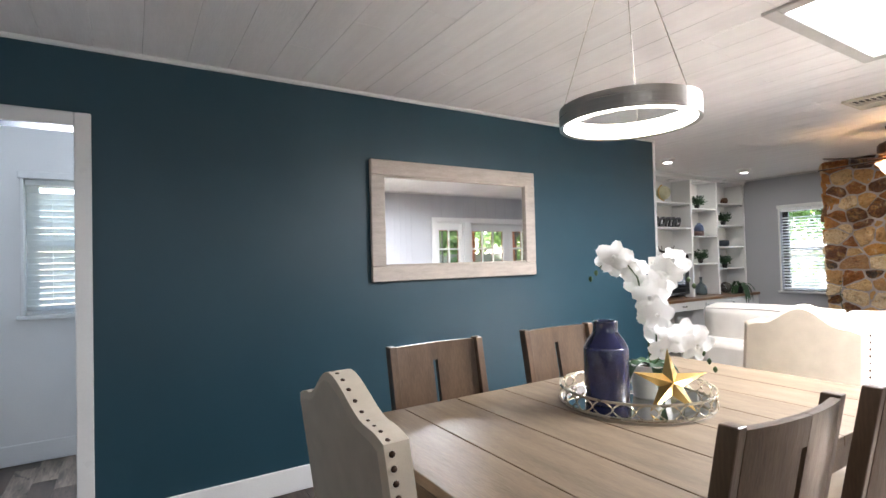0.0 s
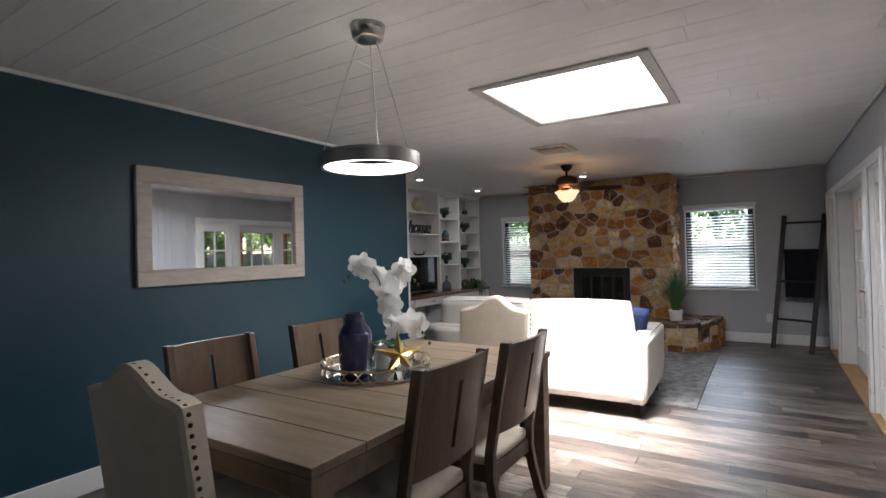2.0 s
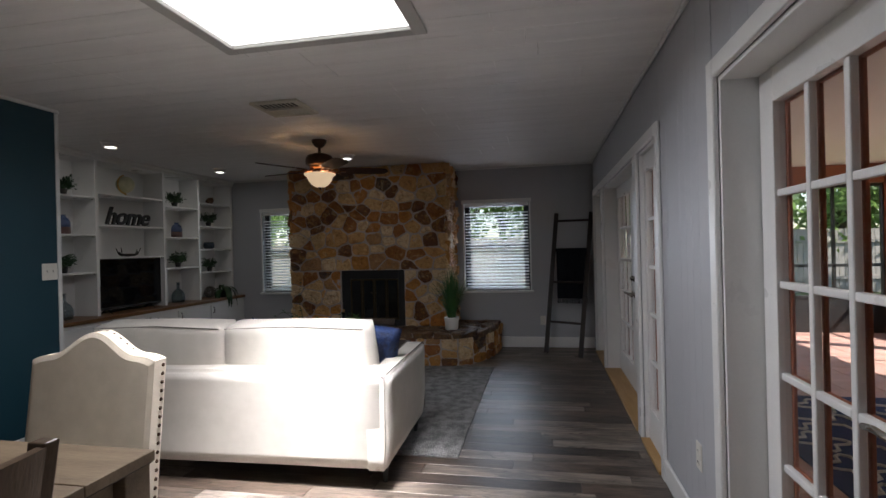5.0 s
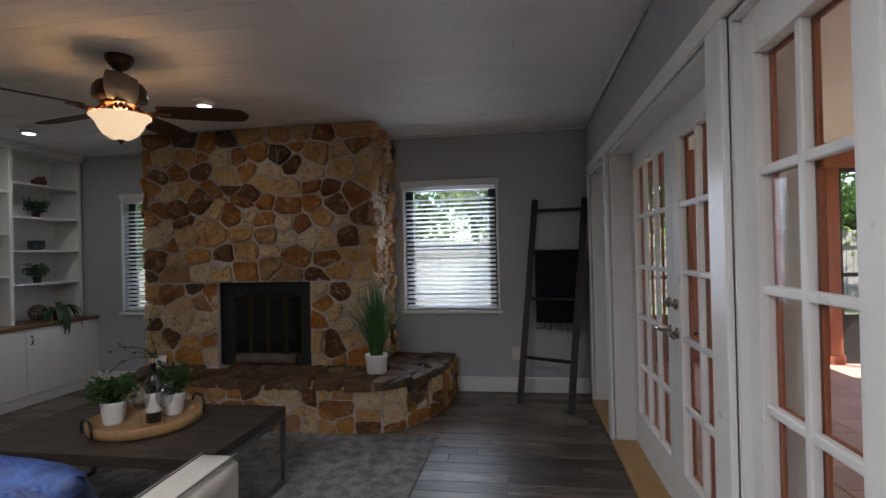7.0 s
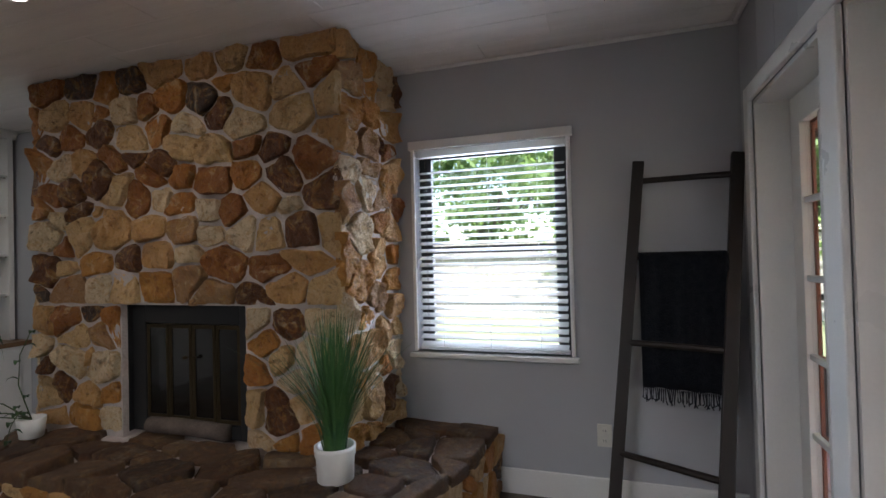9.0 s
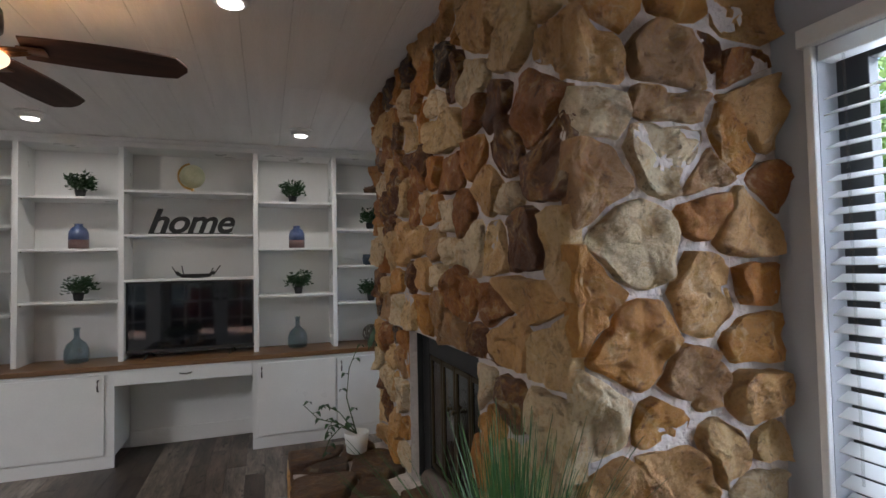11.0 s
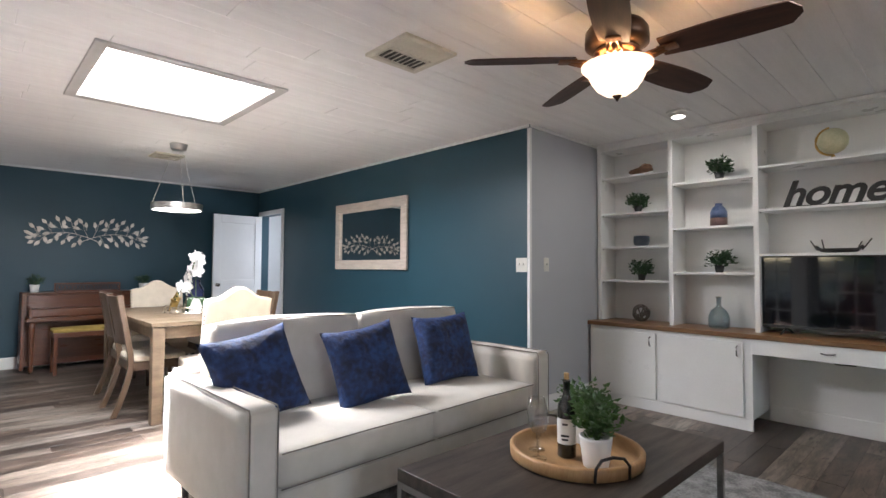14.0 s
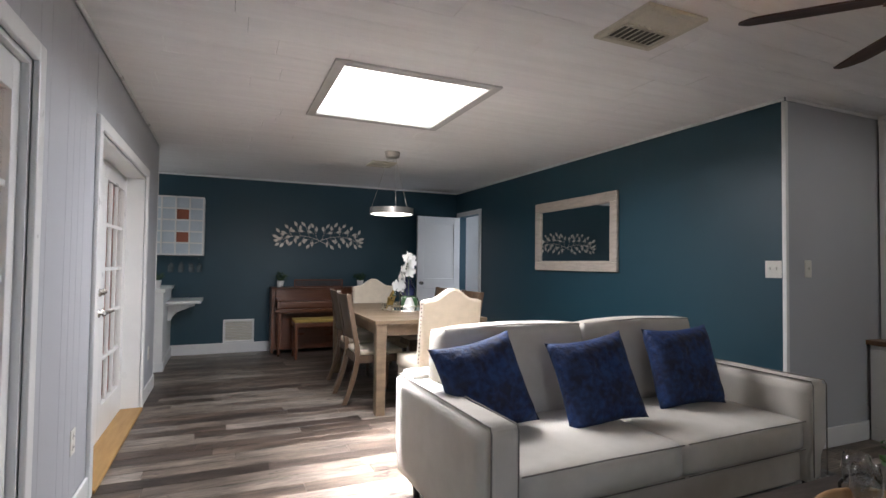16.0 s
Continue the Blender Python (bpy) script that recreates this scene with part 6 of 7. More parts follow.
ct = thing("coffee_table", "charcoal-brown wooden coffee table on slim steel frame legs", "coffee table", 5.68, 1.49, 0.012)
CW, CL, CZ = 0.38, 0.635, 0.44
part("tabletop", box(-CW, CW, -CL, CL, CZ - 0.05, CZ, 0.003), M_COFFEE, ct)
M_TUBE = mat("brushed_steel_tube", (0.30, 0.29, 0.28), (0.22, 0.215, 0.21), 10, 0.32, metal=1.0)
for s in (-1, 1):
    y = s * (CL - 0.013)
    for x in (-CW + 0.0125, CW - 0.0125):
        part("leg", box(x - 0.0125, x + 0.0125, y - 0.0125, y + 0.0125, 0, CZ - 0.05, 0.002), M_TUBE, ct)
    part("stretcher", box(-CW + 0.025, CW - 0.025, y - 0.0125, y + 0.0125, 0.0, 0.025, 0.002), M_TUBE, ct)
    part("stretcher", box(-CW + 0.025, CW - 0.025, y - 0.0125, y + 0.0125, CZ - 0.075, CZ - 0.05, 0.002), M_TUBE, ct)
CTZ = 0.012 + CZ

wt = thing("wooden_tray", "round acacia wood serving tray with black iron handles", "tray", 5.71, 1.46, CTZ, -30)
part("base", lathe([(0.255, 0), (0.265, 0.006), (0.268, 0.046), (0.262, 0.052), (0.250, 0.052), (0.246, 0.046), (0.244, 0.016), (0.10, 0.014)], 56), M_TRAYW, wt, "", True)
for s in (-1, 1):
    part("handle", tube([(s * 0.268, -0.07, 0.012), (s * 0.272, -0.068, 0.06), (s * 0.272, -0.045, 0.088), (s * 0.272, 0, 0.096), (s * 0.272, 0.045, 0.088), (s * 0.272, 0.068, 0.06), (s * 0.268, 0.07, 0.012)], 0.006, 8), M_IRON, wt, "black iron loop handle", True)
TRZ = CTZ + 0.0155
bt = thing("wine_bottle", "dark red wine bottle with white label and cork capsule", "bottle", 5.70, 1.41, TRZ)
part("body", lathe([(0.034, 0), (0.0375, 0.004), (0.0375, 0.185), (0.034, 0.205), (0.018, 0.235), (0.0145, 0.25), (0.014, 0.295), (0.0155, 0.297), (0.0155, 0.306), (0.012, 0.308)], 28), M_WINE, bt, "", True)
part("label", lathe([(0.0379, 0.055), (0.0379, 0.155)], 28, cap=False), M_LABEL, bt, "white paper label")
for z, w in ((0.13, 0.6), (0.085, 0.9), (0.07, 0.7)):
    bb = bmesh.new()
    pr = []
    for k in range(9):
        a = -0.5 * w + w * k / 8 - 1.2
        pr.append((bb.verts.new((0.0383 * math.cos(a), 0.0383 * math.sin(a), z)), bb.verts.new((0.0383 * math.cos(a), 0.0383 * math.sin(a), z + 0.008))))
    for p, q in zip(pr, pr[1:]):
        bb.faces.new((p[0], q[0], q[1], p[1]))
    part("print_bar", bb, M_BLACK, bt)
part("cork", lathe([(0.0105, 0.308), (0.0105, 0.330), (0.009, 0.332)], 14), M_CORK, bt, "natural cork")
wine_glass(5.64, 1.30, TRZ)
wine_glass(5.575, 1.38, TRZ)
leafy_plant("potted_plant", 5.835, 1.40, TRZ, 0.062, 0.115, 0.10, 0.14, 31, M_POT, M_LEAF, "bushy green plant in a ribbed white pot on a tray", 120, 0.036, ribbed=True)
leafy_plant("potted_plant", 5.66, 1.61, TRZ, 0.062, 0.115, 0.11, 0.13, 33, M_POT, M_LEAF, "bushy green plant in a ribbed white pot beside a bottle", 110, 0.036, ribbed=True)

# ceiling fan
fn = thing("ceiling_fan", "five-blade walnut and bronze ceiling fan with lit amber bowl", "ceiling fan", 5.80, 1.66, H)
part("canopy", lathe([(0.028, -0.075), (0.045, -0.062), (0.068, -0.028), (0.072, -0.002), (0.06, -0.001)], 32), M_BRONZE, fn, "", True)
part("downrod", lathe([(0.014, -0.14), (0.014, -0.06)], 14), M_BRONZE, fn)
part("motor_housing", lathe([(0.03, -0.265), (0.09, -0.262), (0.134, -0.24), (0.135, -0.215), (0.132, -0.18), (0.115, -0.155), (0.06, -0.135), (0.02, -0.134)], 40), M_BRONZE, fn, "", True)
part("trim_ring", lathe([(0.075, -0.285), (0.092, -0.278), (0.098, -0.268), (0.09, -0.262)], 36), M_COPPER, fn, "", True)
part("switch_housing", lathe([(0.052, -0.325), (0.062, -0.318), (0.062, -0.292), (0.05, -0.284)], 28), M_BRONZE, fn, "", True)
part("bowl_fitter", lathe([(0.045, -0.335), (0.060, -0.328), (0.056, -0.32), (0.04, -0.318)], 36), M_COPPER, fn, "", True)
part("bowl", lathe([(0.016, -0.464), (0.050, -0.456), (0.086, -0.430), (0.110, -0.395), (0.124, -0.362), (0.150, -0.338), (0.151, -0.330), (0.146, -0.330), (0.120, -0.360), (0.106, -0.394), (0.083, -0.426), (0.050, -0.450), (0.016, -0.458)], 44, cap=False), M_BOWL, fn, "glowing amber alabaster glass bowl", True)
part("finial", lathe([(0.003, -0.487), (0.010, -0.474), (0.022, -0.462), (0.018, -0.455)], 16), M_BRONZE, fn, "", True)
for k in range(5):
    a = 78 + 72 * k
    bl = new("blade")
    bl.parent = fn
    bl.matrix_local = pose(0, 0, -0.298, 0, 0, a)
    bb = bmesh.new()
    top, bot = [], []
    n = 14
    outl = []
    for i in range(n + 1):
        t = i / n
        x = 0.185 + 0.48 * t
        w = 0.052 + 0.022 * math.sin(math.pi * min(1, t * 0.75 + 0.12))
        if t > 0.9:
            w *= math.sqrt(max(0.0, 1 - ((t - 0.9) / 0.1) ** 2)) * 0.75 + 0.25
        outl.append((x, w))
    ring = [(x, w) for x, w in outl] + [(x, -w) for x, w in outl[::-1]]
    lo_ = [bb.verts.new((x, y, -0.003)) for x, y in ring]
    hi_ = [bb.verts.new((x, y, 0.003)) for x, y in ring]
    bb.faces.new(lo_[::-1]), bb.faces.new(hi_)
    for i in range(len(ring)):
        bb.faces.new((lo_[i], lo_[(i + 1) % len(ring)], hi_[(i + 1) % len(ring)], hi_[i]))
    bb.transform(Matrix.Rotation(radians(-13), 4, "X"))
    part("paddle", bb, M_BLADE, bl)
    arm = tube([(0.075, 0, 0.018), (0.12, 0.0, -0.018), (0.16, 0.0, -0.018), (0.20, 0, -0.008)], 0.011, 8)
    merge(arm, box(0.175, 0.25, -0.030, 0.030, -0.012, -0.004, 0.003))
    for yy in (-0.018, 0.018):
        merge(arm, tube([(0.10, 0, -0.02), (0.145, yy * 1.7, -0.02), (0.205, yy, -0.010)], 0.006, 6))
    part("blade_iron", arm, M_COPPER, bl, "scrolled copper-bronze blade arm", True)

# ---- built-in cabinets ----
CYF, SYF, CTOP = 3.975, 4.12, 0.735
posts = [4.345, 5.03, 5.69, 6.65, 7.29, 8.02]
bk = thing("bookcase", "white built-in open bookcase from counter to ceiling", "bookcase", XC, SYF, CTOP)
Z1 = H - 0.002 - CTOP
part("back_panel", box(0.03, X1 - XC - 0.002, YS - SYF - 0.014, YS - SYF - 0.002, 0, Z1), M_WHITE, bk)
for i, x in enumerate(posts):
    part("upright", box(x - XC - 0.019, x - XC + 0.019, 0, YS - SYF - 0.014, 0, Z1 - 0.07, 0.002), M_TRIM, bk)
part("head_rail", box(0.012, X1 - XC - 0.002, -0.002, YS - SYF - 0.014, Z1 - 0.07, Z1, 0.003), M_TRIM, bk)
part("crown", box(0.022, X1 - XC - 0.002, -0.026, -0.002, Z1 - 0.035, Z1, 0.008), M_TRIM, bk)
shelf_z = [(2.11, 1.76, 1.44, 1.12), (1.98, 1.59, 1.20), (2.04, 1.70, 1.35), (1.975, 1.585, 1.195), (2.07, 1.75, 1.43, 1.11)]
for i, zs in enumerate(shelf_z):
    for z in zs:
        part("shelf", box(posts[i] - XC + 0.0195, posts[i + 1] - XC - 0.0195, 0.006, YS - SYF - 0.0145, z - CTOP - 0.019, z - CTOP, 0.002), M_TRIM, bk)
        for e in (posts[i] - XC + 0.024, posts[i + 1] - XC - 0.030):
            part("shelf_pin", box(e, e + 0.006, 0.02, 0.034, z - CTOP - 0.030, z - CTOP - 0.0195), M_STEEL, bk)
cw = thing("countertop", "brown wooden countertop running along the built-ins", "countertop", XC + 0.002, CYF - 0.025, CTOP - 0.036)
part("slab", box(-0.03, X1 - XC - 0.004, 0, YS - CYF + 0.02, 0, 0.036, 0.004), M_COUNTER, cw)


def pull(parent, x, z, vertical=True):
    p = [(0, 0, -0.04), (0, -0.022, -0.032), (0, -0.026, 0), (0, -0.022, 0.032), (0, 0, 0.04)]
    if not vertical:
        p = [(q[2], q[1], -0.004 * (abs(q[2]) < 0.03)) for q in p]
    o = part("handle", tube(p, 0.0055, 7), M_PULL, parent, "aged pewter bow pull", True)
    o.location = (x, -0.019, z)


def base_cabinet(x0, x1, doors):
    c = thing("base_cabinet", "white painted base cabinet with slab doors", "cabinet", x0, CYF, 0, group="base cabinets")
    w, top = x1 - x0, CTOP - 0.037
    part("body", box(0, w, 0, YS - CYF - 0.002, 0.085, top), M_TRIM, c)
    part("toe_kick", box(0, w, -0.004, 0.02, 0, 0.085, 0.002), M_TRIM, c)
    for d0, d1, hx_ in doors:
        dd = part("door", box(d0 - x0, d1 - x0, -0.019, -0.001, 0.10, top - 0.03, 0.003), M_TRIM, c)
        pull(c, hx_ - x0, top - 0.10)


base_cabinet(XC + 0.018, 5.685, ((4.335, 4.955, 4.91), (4.985, 5.625, 5.59)))
base_cabinet(6.62, X1 - 0.004, ((6.66, 7.265, 6.69), (7.275, 7.98, 7.31)))
dk = thing("desk_drawer", "white desk drawer between the base cabinets", "drawer", 5.687, CYF, 0.585)
part("front", box(0, 0.931, -0.017, 0, 0, CTOP - 0.037 - 0.585, 0.003), M_TRIM, dk)
part("box", box(0.01, 0.921, 0, 0.36, 0.01, CTOP - 0.04 - 0.585), M_TRIM, dk)
pull(dk, 0.466, 0.06, False)
strip("baseboard", 5.687, 6.618, YS - 0.014, YS - 0.002, 0, 0.13)
cord = thing("power_cord", "black power cord hanging below the desk drawer", "cable", 6.15, 4.2, 0)
part("cord", tube([(-0.02, -0.1, 0.59), (0.02, -0.08, 0.555), (0.12, -0.02, 0.55), (0.2, 0.1, 0.58), (0.22, 0.19, 0.6)], 0.004, 6), M_BLACK, cord)

tvv = thing("television", "black flat-screen television reflecting the french doors", "television", 6.165, 4.20, CTOP)
part("screen", box(-0.452, 0.452, -0.021, -0.017, 0.068, 0.585), M_SCREEN, tvv, "glossy dark screen")
for p in ((-0.465, 0.465, 0.585, 0.60), (-0.465, 0.465, 0.045, 0.068), (-0.465, -0.452, 0.068, 0.585), (0.452, 0.465, 0.068, 0.585)):
    part("bezel", box(p[0], p[1], -0.025, 0.02, p[2], p[3], 0.002), M_BLACK, tvv)
part("housing", box(-0.44, 0.44, -0.015, 0.05, 0.07, 0.58, 0.01), M_BLACK, tvv)
for s in (-0.3, 0.3):
    part("foot", tube([(s - 0.02, -0.09, 0.004), (s, 0, 0.05), (s + 0.02, 0.09, 0.004)], 0.006, 6), M_BLACK, tvv)

# shelf objects
SY = 4.22


def shelf_plant(x, z, seed):
    leafy_plant("potted_plant", x, SY, z, 0.038, 0.06, 0.095, 0.115, seed, M_POTBLK, M_LEAFD, "small bushy green plant in a black pot", 80, 0.040)


for i, (x, z) in enumerate(((4.69, 1.76), (4.72, 1.12), (5.40, 1.98), (5.39, 1.20), (6.95, 1.975), (6.99, 1.195), (7.62, 1.75), (7.62, 1.11))):
    shelf_plant(x, z, 100 + i)


def ombre_vase(x, z):
    v = thing("vase", "small blue to brown ombre ceramic bottle vase", "vase", x, SY, z, group="ombre vases")
    part("base", lathe([(0.05, 0), (0.066, 0.006), (0.066, 0.07)], 28), M_VASER, v, "rust brown lower glaze", True)
    part("body", lathe([(0.066, 0.07), (0.064, 0.12), (0.050, 0.155), (0.030, 0.17), (0.026, 0.185), (0.030, 0.192), (0.022, 0.19)], 28), M_VASEB, v, "blue upper glaze", True)


ombre_vase(5.39, 1.59)
ombre_vase(6.98, 1.585)


def demijohn(x, y, z):
    v = thing("glass_bottle", "smoky blue-grey glass demijohn bottle", "bottle", x, y, z, group="glass demijohns")
    o = part("body", lathe([(0.06, 0), (0.078, 0.008), (0.082, 0.05), (0.080, 0.10), (0.062, 0.145), (0.024, 0.175), (0.019, 0.19), (0.019, 0.245), (0.024, 0.25), (0.024, 0.262), (0.017, 0.262), (0.015, 0.19), (0.058, 0.140), (0.075, 0.10), (0.077, 0.05), (0.07, 0.012)], 32), M_GREYGLASS, v, "", True)


demijohn(5.38, SY, CTOP)
demijohn(6.98, SY, CTOP)
bw = thing("bowl", "small blue-black ceramic bowl", "bowl", 4.72, SY, 1.44)
part("body", lathe([(0.045, 0), (0.066, 0.012), (0.072, 0.05), (0.068, 0.095), (0.062, 0.095), (0.065, 0.05), (0.04, 0.014)], 28), M_BOWLB, bw, "", True)
copy_thing(bw, pose(7.62, SY, 1.43))
dw = thing("driftwood", "knotted brown driftwood ornament", "ornament", 4.72, SY, 2.11)
b = bmesh.new()
bmesh.ops.create_icosphere(b, subdivisions=4, radius=1)
for v in b.verts:
    k = 1 + 0.35 * noise.noise(v.co * 1.7 + Vector((3, 1, 2))) + 0.15 * noise.noise(v.co * 5)
    v.co = Vector((v.co.x * 0.10 * k, v.co.y * 0.045 * k, max(0, 0.042 + v.co.z * 0.05 * k + 0.02 * math.sin(v.co.x * 3))))
part("body", b, M_DRIFT, dw, "", True)
copy_thing(dw, pose(7.66, SY, 2.07, 0, 0, 20))
rb = thing("rattan_ball", "woven grey rattan ball ornament", "ornament", 4.71, SY, CTOP + 0.082)
for k in range(11):
    ax = Vector((noise.noise(Vector((k * 1.7, 0.3, 0))), noise.noise(Vector((k * 1.7, 5.3, 0))), noise.noise(Vector((k * 1.7, 9.3, 0))))).normalized()
    u = ax.cross(Vector((0.3, 0.2, 1))).normalized()
    w_ = ax.cross(u)
    part("strand", tube([tuple((u * math.cos(t_) + w_ * math.sin(t_)) * 0.074 + ax * 0.012) for t_ in (2 * math.pi * i / 28 for i in range(28))], 0.006, 6, True), M_RATTAN, rb)
copy_thing(rb, pose(7.62, SY, CTOP + 0.082))
gb = thing("globe", "small antique-toned globe on a gold stand", "globe", 6.17, SY, 2.04)
part("stand", lathe([(0.05, 0), (0.05, 0.008), (0.012, 0.014), (0.010, 0.034)], 20), M_GOLD, gb)
b = bmesh.new()
bmesh.ops.create_icosphere(b, subdivisions=3, radius=0.095)
part("sphere", b, M_GLOBE, gb, "", True).location = (0, 0, 0.134)
part("meridian", tube([(-0.104 * math.cos(t_), 0, 0.134 + 0.104 * math.sin(t_)) for t_ in [radians(-92 + 9 * i) for i in range(20)]], 0.008, 8), M_GOLD, gb, "gold meridian arm")
cu = bpy.data.curves.new("home_text", "FONT")
cu.body, cu.size, cu.extrude, cu.shear, cu.offset, cu.space_character, cu.bevel_depth = "home", 0.265, 0.011, 0.34, 0.0045, 0.95, 0.001
tmp = new("tmp_text", cu)
me = bpy.data.meshes.new_from_object(tmp)
bpy.data.objects.remove(tmp)
sg = thing("word_sign", "black wooden word sign reading home", "sign", 6.175, SY - 0.03, 1.70)
me.transform(Matrix.Rotation(math.pi / 2, 4, "X"))
xs_ = [v.co.x for v in me.vertices]
zs_ = [v.co.z for v in me.vertices]
me.transform(Matrix.Translation((-(min(xs_) + max(xs_)) / 2, 0, 0.008 - min(zs_))))
me.transform(Matrix.Diagonal((0.63 / (max(xs_) - min(xs_)), 1, 0.195 / (max(zs_) - min(zs_)), 1)))
me.materials.append(M_BLACK)
o = new("letters", me)
o.parent = sg
part("base_bar", box(-0.315, 0.30, -0.011, 0.011, 0, 0.012, 0.002), M_BLACK, sg)
ant = thing("metal_boat", "black iron boat-shaped candle holder", "ornament", 6.19, SY, 1.35)
part("hull", tube([(-0.14, 0, 0.05), (-0.10, 0, 0.018), (0, 0, 0.012), (0.10, 0, 0.018), (0.14, 0, 0.05)], 0.012, 8), M_IRON, ant, "", True)
for x, h_, l_ in ((-0.15, 0.095, -0.02), (-0.10, 0.10, 0.0), (0.12, 0.08, 0.01), (0.155, 0.10, 0.03)):
    part("prong", tube([(x * 0.85, 0, 0.02), (x + l_, 0, h_)], 0.0045, 6), M_IRON, ant)
part("deck", box(-0.12, 0.12, -0.025, 0.025, 0.022, 0.034, 0.004), M_IRON, ant)


def arching_plant(name, x, y, z, pot_m, pot_r, pot_h, n, length, width, seed, label, leaf_m=None):
    p = thing(name, label, "plant", x, y, z)
    part("pot", lathe([(pot_r * 0.75, 0), (pot_r, pot_h * 0.9), (pot_r * 1.05, pot_h), (pot_r * 0.9, pot_h), (pot_r * 0.85, pot_h * 0.8)], 24), pot_m, p, "", True)
    r = random.Random(seed)
    for k in range(n):
        part("leaf", leaf_blade(length * r.uniform(0.7, 1.15), width, r.uniform(1.2, 2.0), Matrix.Translation((0, 0, pot_h * 0.85)) @ Matrix.Rotation(r.uniform(0, 6.28), 4, "Z") @ Matrix.Rotation(r.uniform(-0.5, 0.1), 4, "Y"), 9), leaf_m or M_LEAFD, p, "", True)
    return p


arching_plant("potted_plant", 7.70, 4.06, CTOP, M_POTBLK, 0.06, 0.10, 16, 0.26, 0.055, 3, "dark arching leafy plant in a black pot on the counter")

# hearth plants
gp = thing("grass_plant", "tall ornamental grass in a cream ceramic pot on the hearth", "plant", 7.19, 0.645, HZ)
part("pot", lathe([(0.070, 0), (0.078, 0.005), (0.082, 0.10), (0.088, 0.112), (0.086, 0.125), (0.090, 0.135), (0.088, 0.150), (0.078, 0.150), (0.075, 0.12)], 32), M_POT, gp, "cream ceramic crock", True)
verts, faces = [], []
r = random.Random(2)
for k in range(430):
    a, lean = r.uniform(0, 6.283), min(0.62, abs(r.gauss(0, 0.33)))
    L, w = r.uniform(0.40, 0.64), r.uniform(0.003, 0.0055)
    d = Vector((math.cos(a), math.sin(a), 0))
    s = Vector((-math.sin(a), math.cos(a), 0))
    p0 = d * r.uniform(0, 0.05) + Vector((0, 0, 0.12))
    i0 = len(verts)
    for j in range(6):
        t = j / 5
        c_ = p0 + d * (L * lean * t ** 1.5) + Vector((0, 0, L * t * (1 - 0.35 * lean * t)))
        ww = w * (1 - t * 0.85)
        verts += [c_ - s * ww, c_ + s * ww]
    for j in range(5):
        q = i0 + 2 * j
        faces.append((q, q + 1, q + 3, q + 2))
me = bpy.data.meshes.new("grass_tuft")
me.from_pydata(verts, [], faces)
me.materials.append(M_GRASSB)
o = new("grass_tuft", me)
o.parent = gp
o["kind"] = "stuff"
vp = thing("potted_plant", "trailing green vine in a small white pot on the hearth", "plant", 7.20, 2.58, HZ)
part("pot", lathe([(0.05, 0), (0.056, 0.004), (0.07, 0.11), (0.066, 0.11), (0.06, 0.09)], 24), M_POT, vp, "", True)
vines = [[(0, 0, 0.1), (-0.05, 0.02, 0.3), (-0.03, 0.04, 0.46), (0.02, 0.03, 0.58)], [(0, 0, 0.1), (-0.08, 0.10, 0.2), (-0.15, 0.22, 0.22), (-0.18, 0.30, 0.17)], [(0, 0, 0.1), (-0.1, 0.04, 0.16), (-0.2, 0.08, 0.18), (-0.28, 0.12, 0.26)], [(0, 0, 0.1), (-0.09, -0.04, 0.16), (-0.16, -0.1, 0.12), (-0.2, -0.12, 0.03)], [(0, 0, 0.1), (-0.07, 0.14, 0.12), (-0.12, 0.26, 0.08), (-0.14, 0.32, 0.0)]]
for v_ in vines:
    part("stem", tube(v_, 0.004, 6, taper=0.002), M_STEM, vp, "", True)
    for k in range(5):
        q = along(v_, 0.2 + 0.78 * k / 4)
        o = part("leaf", leaf_blade(0.066, 0.030, 1.0, None, 6), M_LEAFD, vp, "", True)
        o.matrix_local = pose(*q, 0, 0, 90 * k + 40)

# ladder with throw
ld = thing("blanket_ladder", "dark walnut leaning blanket ladder", "ladder")
ftA, ftB = Vector((7.695, -0.467, 0)), Vector((7.43, -0.868, 0))
tpA, tpB = Vector((8.035, -0.645, 1.775)), Vector((8.00, -1.085, 1.775))
for f_, t_ in ((ftA, tpA), (ftB, tpB)):
    d = (t_ - f_).normalized()
    b = box(-0.018, 0.018, -0.028, 0.028, 0, (t_ - f_).length, 0.005)
    q = Vector((0, 0, 1)).rotation_difference(d)
    b.transform(Matrix.Translation(f_ + Vector((0, 0, 0.004))) @ q.to_matrix().to_4x4())
    part("rail", b, M_LADDER, ld)
for t in (0.22, 0.50, 0.73, 0.945):
    part("rung", tube([tuple(ftA.lerp(tpA, t)), tuple(ftB.lerp(tpB, t))], 0.015, 10), M_LADDER, ld)
th = thing("throw_blanket", "dark navy fringed throw folded over the ladder rung", "blanket")
pa, pb = ftA.lerp(tpA, 0.73), ftB.lerp(tpB, 0.73)
b = bmesh.new()
rows = []
nu, nv = 16, 22
side = (pb - pa)
outv = Vector((-1, 0, 0))
